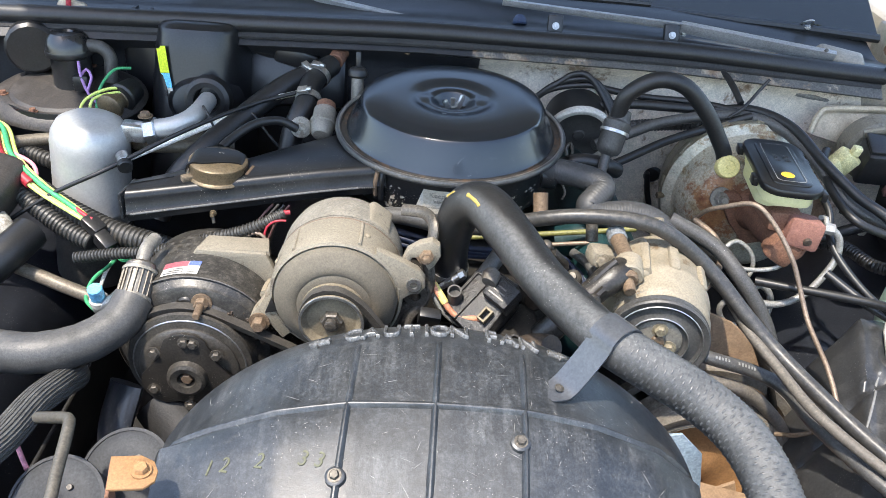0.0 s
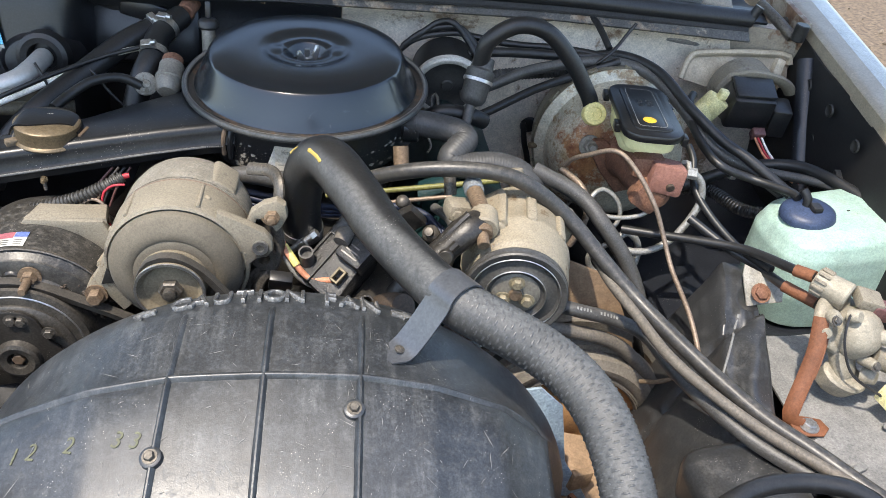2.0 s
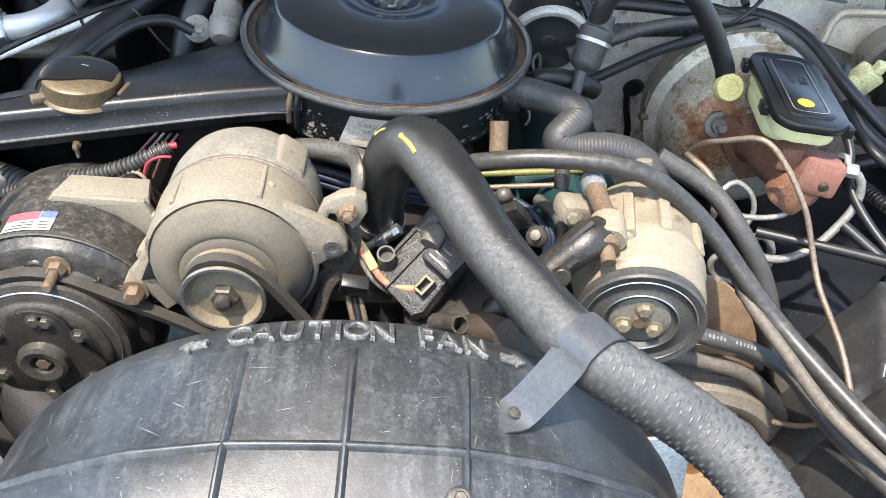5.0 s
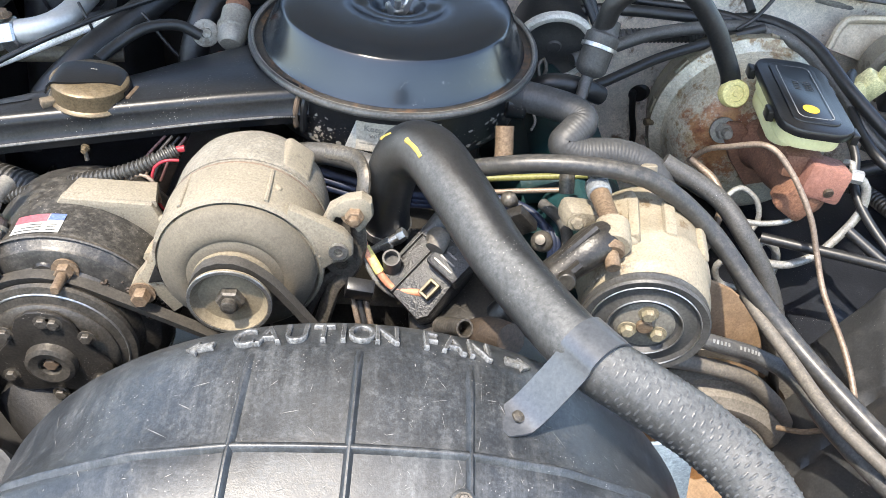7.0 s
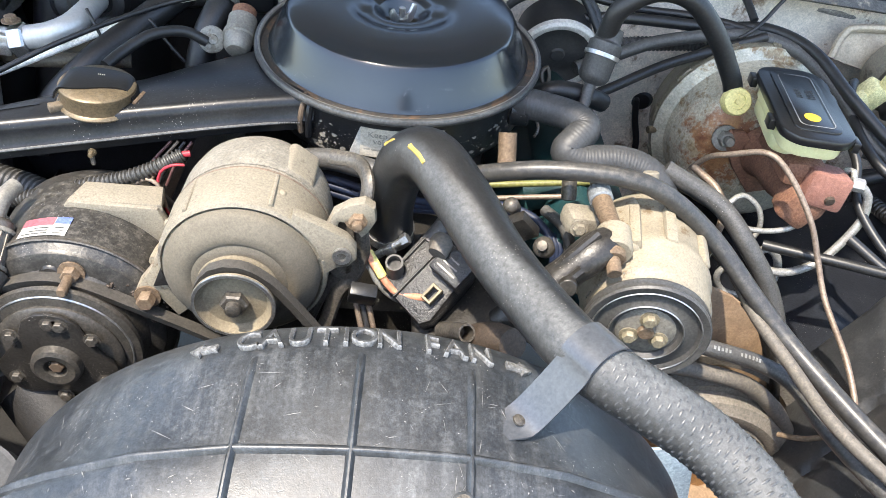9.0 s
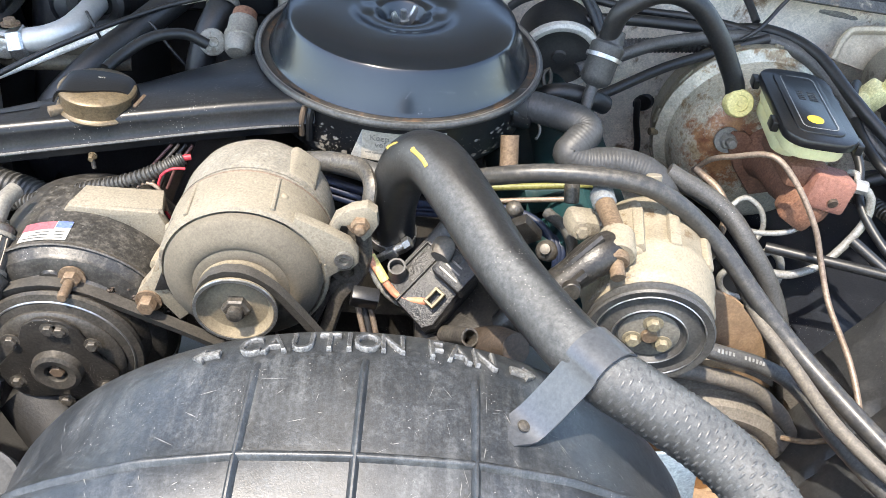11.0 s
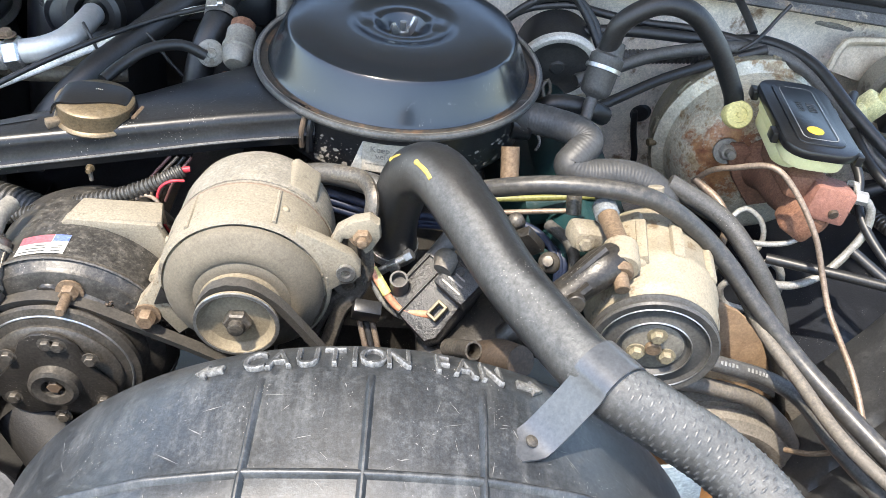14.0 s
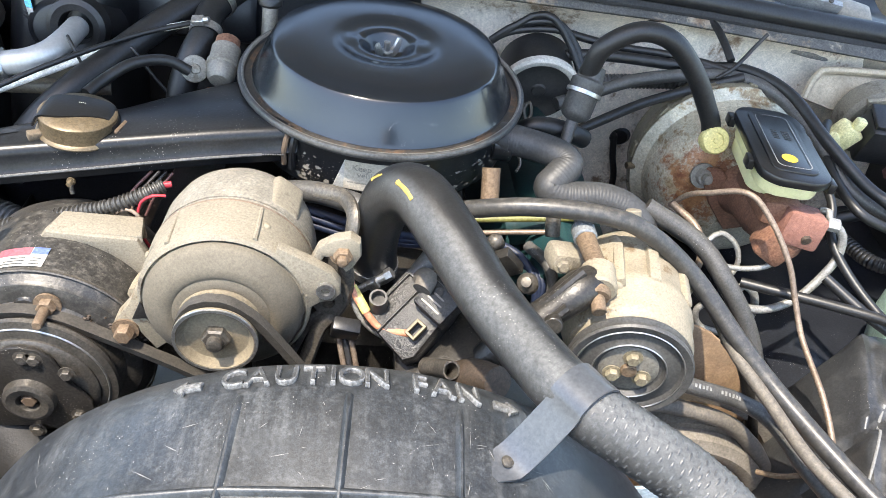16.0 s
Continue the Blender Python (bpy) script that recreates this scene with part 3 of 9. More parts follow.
def letters(text, size, depth, soft=0.0):
    """The mesh of a word in the built-in font, centred, as a bmesh in its own xy plane."""
    cu = bpy.data.curves.new("text", "FONT")
    cu.body, cu.size, cu.extrude, cu.align_x, cu.align_y, cu.resolution_u = text, size, depth, "CENTER", "CENTER", 3
    cu.bevel_depth, cu.bevel_resolution = soft, 2
    cu.offset = -soft * 0.6
    ob = bpy.data.objects.new("text", cu)
    scene.collection.objects.link(ob)
    bpy.context.view_layer.update()
    me = bpy.data.meshes.new_from_object(ob.evaluated_get(bpy.context.evaluated_depsgraph_get()))
    bm = bmesh.new()
    bm.from_mesh(me)
    bpy.data.objects.remove(ob)
    bpy.data.curves.remove(cu)
    bpy.data.meshes.remove(me)
    return bm


def interp(x, table):
    for (a, va), (b, vb) in zip(table, table[1:]):
        if x <= b:
            k = min(1, max(0, (x - a) / (b - a)))
            return va + (vb - va) * k
    return table[-1][1]

# ---- ground and car body ----
def ground_sheet():
    bm = grid_sheet(60, 60, lambda u, v: ((math.copysign(abs(2 * u - 1) ** 4, u - 0.5)) * 900, (math.copysign(abs(2 * v - 1) ** 4, v - 0.5)) * 900,
                                         0.012 * noise.noise(Vector((u * 90, v * 90, 0)))))
    return solo("ground", bm, ground_material(), "dry brown dirt and gravel ground beside the car", "ground", kind="structure", smooth=0)


ground_sheet()


def pebbles():
    bm = bmesh.new()
    rng = random.Random(4)
    for i in range(900):
        x, y, r = 1.1 + rng.random() * 4.5, 0.5 + rng.random() * 6, 0.006 + rng.random() ** 3 * 0.03
        m = Matrix.Translation((x, y, r * 0.3)) @ Euler((rng.random() * 6, rng.random() * 6, 0)).to_matrix().to_4x4() @ Matrix.Diagonal((r, r * 0.8, r * 0.55, 1))
        bmesh.ops.create_icosphere(bm, subdivisions=1, radius=1, matrix=m)
    solo("gravel", bm, surface("pale_gravel", (0.24, 0.19, 0.14), 0.9, second=(0.16, 0.12, 0.08), scale=9, bump=0.2), "scattered pale gravel stones on the dirt", "gravel", kind="stuff", smooth=0)


pebbles()

COWL_Z = [(-0.8, 0.945), (-0.5, 0.955), (0.0, 0.966), (0.4, 0.96), (0.75, 0.938), (0.9, 0.93)]


def cowl_z(x):
    return interp(x, COWL_Z)


def fire_wall():
    """Bulkhead under the cowl: beige on the driver's side, black on the other, with pressed swages."""
    def face(u, v, x0, x1):
        x, z = x0 + (x1 - x0) * u, 0.25 + (cowl_z(x0 + (x1 - x0) * u) - 0.265) * v
        y = 1.355 + 0.006 * math.sin(x * 23) * math.sin(z * 31) - 0.035 * max(0, (z - 0.90) / 0.05) ** 1.5
        return (x, y, z)
    bm = thicken(grid_sheet(40, 36, lambda u, v: face(u, v, 0.09, 0.86)), 0.03)
    fw = solo("wall_north", bm, M["firewall"], "dusty beige painted bulkhead with stains and seams", "bulkhead", kind="structure")
    bm = thicken(grid_sheet(40, 36, lambda u, v: face(u, v, -0.86, 0.0895)), 0.03)
    part("wall_panel", bm, M["wall_black"], fw, "black painted half of the bulkhead")
    rng = random.Random(12)
    bead = [(0.552 + 0.022 * k, 1.333 - 0.004 * rng.random(), 0.9035 - 0.0030 * k + 0.003 * (rng.random() - 0.5)) for k in range(11)]
    part("seam", tube(bead, 0.0075, 8, step=0.004, swell=lambda f: 0.8 + 0.5 * abs(noise.noise(Vector((f * 40, 3.1, 0))))), M["sealer"], fw, "lumpy bead of grey sealer")
    part("seam_rod", tube([(0.34, 1.328, 0.915), (0.402, 1.327, 0.912), (0.479, 1.326, 0.910), (0.568, 1.328, 0.902)], 0.0062, 10), M["plastic_dusty"], fw)
    part("swage", tube([(0.10, 1.345, 0.905), (0.22, 1.340, 0.912), (0.34, 1.338, 0.913)], 0.010, 10, flat=0.7), M["firewall"], fw)
    part("stain", tube([(0.10, 1.338, 0.921), (0.20, 1.334, 0.923), (0.31, 1.334, 0.922)], 0.004, 8), M["rust"], fw, "rusty streak along the seam")
    for x0, x1, z0 in ((0.12, 0.30, 0.898),):
        part("seam_rail", tube([(x0, 1.335, z0), ((x0 + x1) / 2, 1.333, z0 - 0.004), (x1, 1.335, z0 - 0.01)], 0.005, 8), M["body_dirty"], fw)
    return fw


fire_wall()


def cowl():
    top = thing("cowl_panel", "black plastic cowl panel below the windscreen", "cowl", (0, 1.4, 0.96), kind="structure")
    bm = thicken(grid_sheet(40, 10, lambda u, v: (-0.84 + 1.62 * u, 1.315 + 0.185 * v, cowl_z(-0.84 + 1.62 * u) - 0.006 + 0.022 * v + 0.006 * math.sin(v * 9))), 0.004)
    part("panel", bm, M["plastic"], top)
    lip = thicken(grid_sheet(40, 4, lambda u, v: (-0.82 + 1.56 * u, 1.285 + 0.02 * v + 0.004 * v * v, cowl_z(-0.82 + 1.56 * u) - 0.032 + 0.02 * v)), 0.004)
    dark_lip = lip.copy()
    bmesh.ops.delete(lip, geom=[f for f in lip.faces if f.calc_center_median().x < 0.09], context="FACES")
    bmesh.ops.delete(dark_lip, geom=[f for f in dark_lip.faces if f.calc_center_median().x >= 0.09], context="FACES")
    part("lower_lip", lip, M["flange_metal"], top, "dirty grey metal lip below the rubber seal")
    part("lower_lip", dark_lip, M["wall_black"], top, "black painted metal lip")
    for x in (0.21, 0.40):
        b = block((0.024, 0.012, 0.034), pose(x, 1.352, cowl_z(x) + 0.010, -20), 0.002)
        block((0.03, 0.02, 0.004), pose(x, 1.346, cowl_z(x) - 0.004), 0.001, 1, b)
        clip = part("clip", b, M["plastic"], top)
        part("screw", hexbolt((x, 1.344, cowl_z(x) + 0.012), (0, -1, 0.4), 0.004, 0.004), M["steel"], clip)
    for x, y in ((0.425, 1.375), (0.672, 1.47)):
        b = lathe([(0.012, 0), (0.014, 0.001), (0.014, 0.003), (0.012, 0.004), (0.0095, 0.003), (0.0095, 0.001), (0.012, 0)], pose(x, y, 0.972, -35) @ Matrix.Diagonal((0.75, 1.3, 1, 1)), 20)
        ring = part("nozzle_ring", b, M["steel"], top)
        part("screw", hexbolt((x, y - 0.004, 0.968), (0, -0.6, 1), 0.004, 0.004), M["steel"], ring)
    part("drain_knob", lathe([(0, 0.016), (0.007, 0.015), (0.011, 0.009), (0.012, 0.003), (0.010, 0), (0, 0)], pose(0.155, 1.37, 0.966, -30), 16), M["blue_cap"], top)
    slot = block((0.16, 0.03, 0.006), pose(0.50, 1.36, 0.955, 5, 2), 0.002)
    part("drain_plate", slot, M["body_dirty"], top, "dirty beige metal plate")
    part("drain_plate", block((0.10, 0.05, 0.03), pose(0.69, 1.36, 0.945, 15, 8, -10), 0.006, taper=0.7), M["body_dirty"], top)
    ws = thing("weather_strip", "black rubber hood seal along the cowl edge", "seal", (0, 1.3, 0.95))
    part("bulb", tube([(x, 1.298 + 0.012 * (x / 0.8) ** 2, cowl_z(x)) for x in (-0.80, -0.6, -0.4, -0.2, 0, 0.2, 0.4, 0.6, 0.745)], 0.0125, 16, step=0.01, flat=1.15), M["rubber_clean"], ws)
    part("flange", tube([(x, 1.291 + 0.012 * (x / 0.8) ** 2, cowl_z(x) - 0.016) for x in (-0.80, -0.4, 0, 0.4, 0.74)], 0.005, 8, step=0.015, flat=1.5), M["matte"], ws)
    part("end_plug", rod((0.742, 1.305, cowl_z(0.74) - 0.002), (0.752, 1.303, cowl_z(0.75) + 0.022), 0.008), M["rubber_clean"], ws)


cowl()


def windscreen():
    def g(u, v):
        x = -0.80 + 1.60 * u
        return (x, 1.50 - 0.10 * (x / 0.8) ** 2 * 0.4 + 0.62 * v, 0.978 + 0.40 * v - 0.02 * (x / 0.8) ** 2)
    gl = thicken(grid_sheet(24, 12, g), 0.005)
    w = solo("window_1", gl, glass_material(), "raked windscreen glass that mirrors the blue sky", "windscreen", kind="structure")
    w.visible_shadow = False
    part("window_seal", tube([g(u, 0) for u in (0, 0.15, 0.3, 0.45, 0.6, 0.75, 0.9, 1)], 0.008, 8, step=0.02), M["rubber_clean"], w)
    part("dashboard", thicken(grid_sheet(10, 6, lambda u, v: (-0.8 + 1.6 * u, 1.52 + 0.6 * v, 0.90 + 0.02 * v)), 0.02), M["plastic"], w)


windscreen()


def wiper(pts, widths, label):
    """A flat tapered wiper arm along pts, with its blade lying behind."""
    w = thing("wiper", label, "wiper", pts[-1])
    across = Vector((0.05, -0.55, 0.83))

    def strip(a, b, wa, wb, name, thick=0.005, lift=0.0):
        a, b = Vector(a), Vector(b)
        n = (b - a).cross(across).normalized()
        bm = grid_sheet(6, 2, lambda u, v: a.lerp(b, u) + across * ((v - 0.5) * (wa + (wb - wa) * u)) + n * (lift + 0.0015 * math.sin(v * 3.14)))
        return part(name, thicken(bm, thick), M["wiper_grey"], w)
    strip(pts[0], pts[1], widths[0], widths[1], "arm")
    head = strip(pts[1], pts[2], widths[2], widths[3], "arm_head", 0.009, -0.002)
    q = Vector(pts[2]).lerp(Vector(pts[1]), 0.07)
    part("rivet", rod(q + Vector((0, -0.003, 0.004)), q + Vector((0, -0.012, 0.010)), 0.003), M["dark_steel"], head)
    e = Vector(pts[0])
    part("blade", tube([e + Vector((-0.30, 0.10, 0.03)), e + Vector((0, 0.03, 0.012)), e + Vector((0.25, 0.0, 0.01))], 0.005, 8, step=0.03), M["rubber_clean"], w)


wiper([(0.13, 1.435, 0.987), (0.418, 1.372, 0.982), (0.664, 1.332, 0.959)], (0.010, 0.014, 0.018, 0.022), "dull silver wiper arm lying over the black cowl")
wiper([(-0.40, 1.46, 0.985), (-0.185, 1.44, 0.966), (-0.03, 1.395, 0.953)], (0.012, 0.020, 0.026, 0.026), "dull silver wiper arm with a stepped head")

# degrees; set by where the unseen hood's shade should fall
HOOD_ANGLE = 47.0


def open_hood():
    """The raised hood, hinged behind the cowl; it closes the place at the back. Added out of view to shade the rear
    bay, its pale underside bouncing light.
    """
    k = thing("hood", "raised silver-beige hood, out of view, with a pale underside that bounces light", "car hood", (0, 1.43, 0.99), kind="structure")
    m = pose(0, 1.49, 1.12, -HOOD_ANGLE)
    part("outer_skin", thicken(grid_sheet(20, 20, lambda u, v: m @ Vector((-0.78 + 1.56 * u, -1.30 * v, 0.03 + 0.02 * math.sin(3.14 * u)))), 0.003), M["body"], k)
    part("inner_frame", thicken(grid_sheet(24, 24, lambda u, v: m @ Vector((-0.77 + 1.54 * u, -0.01 - 1.27 * v, -0.012 + 0.014 * (abs(math.sin(u * 12.5)) > 0.35 and abs(math.sin(v * 6.3 + 0.5)) > 0.3)))), 0.003), M["hood_under"], k)


open_hood()

INNER_LIP = [(0.35, 0.795, 0.825), (0.5, 0.802, 0.838), (0.95, 0.827, 0.889), (1.25, 0.842, 0.935), (1.5, 0.855, 0.972), (1.9, 0.87, 0.985)]


def lip(y):
    return interp(y, [(a, b) for a, b, c in INNER_LIP]), interp(y, [(a, c) for a, b, c in INNER_LIP])


def fender(sign, name, label):
    f = thing(name, label, "car fender", (sign * 0.86, 0.9, 0.0), kind="structure")

    def prof(v, x, z):
        path = [(x - 0.012, z - 0.022), (x - 0.010, z - 0.002), (x, z + 0.003), (x + 0.03, z + 0.003), (x + 0.062, z - 0.001), (x + 0.085, z - 0.018), (x + 0.10, z - 0.07), (x + 0.11, z - 0.25), (x + 0.10, z - 0.55)]
        k = v * (len(path) - 1)
        i = min(int(k), len(path) - 2)
        t = k - i
        return path[i][0] + (path[i + 1][0] - path[i][0]) * t, path[i][1] + (path[i + 1][1] - path[i][1]) * t

    def fn(u, v):
        y = 0.25 + 1.65 * u
        x, z = lip(y)
        px, pz = prof(v, x, z)
        return (sign * px, y, pz)
    part("fender_skin", thicken(grid_sheet(40, 24, lambda u, v: fn(u, 0.36 + 0.64 * v)), 0.003), M["body"], f)
    part("lip_flange", thicken(grid_sheet(40, 12, lambda u, v: fn(u, 0.36 * v)), 0.003), M["flange_beige"], f, "dusty beige inner flange")

    def apron(u, v):
        y = 0.25 + 1.10 * u
        x, z = lip(y)
        return (sign * (x - 0.010 - 0.02 * math.sin(v * 3.14) + 0.004 * math.sin(y * 25)), y, z - 0.02 - v * 0.34)
    part("inner_apron", thicken(grid_sheet(36, 12, apron), 0.004), M["apron"], f, "black inner fender apron")
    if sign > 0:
        # black discs on the apron, their colour standing for the shade inside holes
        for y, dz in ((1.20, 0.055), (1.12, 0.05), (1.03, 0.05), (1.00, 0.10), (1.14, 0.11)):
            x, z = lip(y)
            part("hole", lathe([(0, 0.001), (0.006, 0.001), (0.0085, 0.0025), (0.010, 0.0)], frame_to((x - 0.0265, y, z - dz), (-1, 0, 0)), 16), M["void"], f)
        x, z = lip(1.24)
        part("brace", tube([(x - 0.03, 1.23, z - 0.03), (x - 0.04, 1.15, z - 0.14), (x - 0.05, 1.08, z - 0.24)], 0.012, 8, flat=0.4), M["liner_black"], f)
        part("brace", tube([(x - 0.028, 1.05, z - 0.14), (x - 0.04, 0.93, z - 0.19), (x - 0.05, 0.84, z - 0.24)], 0.02, 8, flat=0.4), M["plastic_dusty"], f)
        hinge = block((0.012, 0.24, 0.06), pose(x - 0.012, 1.40, z - 0.002, 8), 0.003)
        part("hinge_plate", hinge, M["body_dirty"], f, "dirty beige hood hinge plate")
        part("hinge_bolt", hexbolt((x - 0.02, 1.34, z - 0.01), (-1, 0, 0.3), 0.008, 0.008), M["dark_steel"], f)
        part("hinge_bolt", hexbolt((x - 0.02, 1.45, z + 0.01), (-1, 0, 0.3), 0.008, 0.008), M["rust"], f)
        part("hinge_arm", tube([(x - 0.03, 1.285, z - 0.015), (x - 0.045, 1.31, z + 0.0), (x - 0.06, 1.36, z + 0.015)], 0.009, 10), M["dark_steel"], f)
        part("bumper_stop", rod((x - 0.03, 1.27, z - 0.015), (x - 0.028, 1.268, z + 0.012), 0.011), M["rubber_clean"], f)
        part("rear_gusset", thicken(grid_sheet(8, 6, lambda u, v: (0.70 + 0.14 * u, 1.335 - 0.05 * u, 0.925 - 0.10 * v)), 0.003), M["body_dirty"], f)
    return f


fender(1, "fender_right", "weathered silver-beige front fender with black inner apron")
fender(-1, "fender_left", "silver-beige front fender with black inner apron")


def front_support():
    r = thing("radiator_support", "black painted radiator support panel and radiator", "radiator support", (0, 0.4, 0), kind="structure")
    part("top_panel", block((1.6, 0.06, 0.02), pose(0, 0.395, 0.775), 0.005), M["liner_black"], r)
    part("front_panel", block((1.62, 0.02, 0.75), pose(0, 0.30, 0.40), 0.005), M["liner_black"], r)
    part("core", block((0.66, 0.05, 0.45), pose(0.03, 0.40, 0.54), 0.004), M["greasy"], r)


front_support()


def wheel_house(sign, name, label):
    """Inner wing: a shelf along the fender that rolls down towards the engine."""
    def fn(u, v):
        y = 0.30 + 1.04 * v
        x = 0.44 + 0.385 * u
        hump = 0.03 * math.exp(-((y - 0.98) / 0.30) ** 2)
        roll = interp(x, [(0.44, -0.34), (0.475, -0.20), (0.50, -0.08), (0.53, -0.025), (0.58, 0.0), (0.83, 0.02)])
        z = 0.622 + hump + roll + 0.004 * math.sin(y * 18) * math.sin(x * 20)
        return (sign * x, y, z)
    w = solo(name, thicken(grid_sheet(36, 40, fn), 0.004), M["liner_black"], label, "inner wing", kind="structure")
    return w


wh = wheel_house(1, "wheelhouse_right", "glossy black inner wing panel")
wheel_house(-1, "wheelhouse_left", "dark inner wing panel")


def wing_cover():
    """The grey dusty splash cover with a moulded black hump beside the servo."""
    c = thing("splash_cover", "dusty grey and black moulded plastic splash cover", "cover", (0.65, 0.65, 0.66))

    def flat_part(u, v):
        x, y = 0.595 + 0.215 * u, 0.38 + 0.44 * v
        return (x, y, 0.672 + 0.012 * v + 0.010 * u + 0.003 * math.sin(x * 40 + y * 12))
    part("tray", thicken(grid_sheet(16, 24, flat_part), 0.003), M["liner"], c, "sun-greyed flat tray")

    def hump(u, v):
        """Moulded rise: steep on the tray side, a folded top that falls away towards the belts."""
        y, a = 0.40 + 0.495 * v, 0.150 * u
        xr = 0.574 + (y - 0.667) * 0.27
        h = interp(y, [(0.40, 0.672), (0.55, 0.692), (0.62, 0.702), (0.70, 0.724), (0.78, 0.744), (0.85, 0.757), (0.88, 0.752), (0.895, 0.70)])
        wall = min(1.0, a / 0.016) ** 0.6
        fall = max(0.0, (a - 0.040) / 0.110)
        z = 0.668 + (h - 0.668) * wall - (h - 0.560) * fall ** 1.6
        ridge_line = a - (0.062 + 0.05 * (0.82 - y))
        z += 0.010 * math.exp(-(ridge_line / 0.008) ** 2) * min(1.0, max(0.0, (y - 0.60) / 0.1))
        z += 0.008 * math.exp(-((a - 0.030 - 0.10 * (0.74 - y)) / 0.012) ** 2) * math.exp(-((y - 0.72) / 0.05) ** 2)
        z -= 0.012 * math.exp(-((y - 0.775 + 0.55 * (a - 0.05)) / 0.007) ** 2) * wall
        z -= 0.016 * max(0.0, 1 - math.hypot((a - 0.022) / 0.024, (y - 0.815) / 0.028) ** 2)
        z += 0.007 * noise.noise(Vector((a * 38, y * 22, 4.2))) * wall
        return (xr - a, y, z)
    part("hump", thicken(grid_sheet(44, 64, hump), 0.003), M["hump"], c, "dusty black moulded hump with folds")
    part("fold", tube([Vector(hump(0.30 + 0.16 * k / 8, 0.79 - 0.02 * k)) + Vector((0, 0, -0.0008)) for k in range(9)], 0.0016, 8), M["scratch"], c, "thin pale crease line")
    part("pocket", block((0.115, 0.19, 0.09), pose(0.508, 0.545, 0.655, 4, -8, 4), 0.026, 5), M["hump"], c, "rounded black moulded pocket")

    def skirt(u, v):
        y = 0.40 + 0.335 * v
        return (0.520 - 0.075 * u ** 0.8, y, 0.668 + 0.02 * v - 0.20 * u ** 1.5 + 0.006 * math.sin(9 * v + 4 * u))
    part("skirt", thicken(grid_sheet(14, 18, skirt), 0.003), M["hump"], c, "black panel sloping down beside the belts")
    part("stud", rod((0.655, 0.555, 0.675), (0.652, 0.55, 0.70), 0.005), M["plastic_dusty"], c)
    part("stud", rod((0.668, 0.55, 0.675), (0.668, 0.545, 0.695), 0.005), M["plastic_dusty"], c)
    for x, y, a in ((0.632, 0.60, 20), (0.700, 0.655, -35), (0.660, 0.735, 60)):
        part("clip", plate(rounded(0.016, 0.009, 0.003, 4), 0.003, pose(x, y, 0.686, 3, 0, a), 0.001), M["scratch"], c, "small grey clip")
    part("bolt_boss", rod((0.605, 0.66, 0.66), (0.605, 0.66, 0.682), 0.018, 0.016), M["plastic_dusty"], c)


wing_cover()
hose("drain_hose", [(0.395, 0.49, 0.742), (0.427, 0.505, 0.757), (0.463, 0.519, 0.76), (0.495, 0.523, 0.76), (0.525, 0.520, 0.76), (0.55, 0.513, 0.758), (0.575, 0.50, 0.745), (0.59, 0.49, 0.70)], 0.009, M["rubber_clean"], "black rubber hose looped over the splash cover", "hose")


def underside():
    e = thing("engine_block", "grimy engine block with teal painted sides", "engine", (0.05, 1.0, 0.25))
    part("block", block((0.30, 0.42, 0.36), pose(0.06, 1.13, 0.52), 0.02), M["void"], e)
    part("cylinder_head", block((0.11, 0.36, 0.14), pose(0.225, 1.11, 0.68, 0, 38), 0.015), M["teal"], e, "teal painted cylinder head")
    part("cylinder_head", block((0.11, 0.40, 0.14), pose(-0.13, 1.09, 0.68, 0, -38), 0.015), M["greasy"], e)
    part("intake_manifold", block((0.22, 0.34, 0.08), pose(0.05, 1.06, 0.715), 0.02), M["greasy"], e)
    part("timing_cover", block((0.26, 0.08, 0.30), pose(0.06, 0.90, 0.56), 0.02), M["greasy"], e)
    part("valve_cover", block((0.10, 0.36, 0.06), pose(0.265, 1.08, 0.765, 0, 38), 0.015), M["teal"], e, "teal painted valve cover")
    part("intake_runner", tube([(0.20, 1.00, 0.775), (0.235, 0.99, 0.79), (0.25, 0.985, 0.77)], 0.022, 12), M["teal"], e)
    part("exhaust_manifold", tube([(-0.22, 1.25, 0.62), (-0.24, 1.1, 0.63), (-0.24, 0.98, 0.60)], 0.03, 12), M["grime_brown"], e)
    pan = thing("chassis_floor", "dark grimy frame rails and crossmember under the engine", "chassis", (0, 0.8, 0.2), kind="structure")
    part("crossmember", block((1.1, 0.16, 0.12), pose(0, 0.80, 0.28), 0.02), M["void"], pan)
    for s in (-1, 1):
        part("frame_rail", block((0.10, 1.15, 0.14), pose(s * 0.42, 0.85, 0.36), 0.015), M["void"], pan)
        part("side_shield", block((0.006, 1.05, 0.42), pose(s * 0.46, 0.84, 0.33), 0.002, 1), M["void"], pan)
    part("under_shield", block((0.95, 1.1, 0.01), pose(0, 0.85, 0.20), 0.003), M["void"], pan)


underside()

# ---- fan shroud ----
SX = 0.030


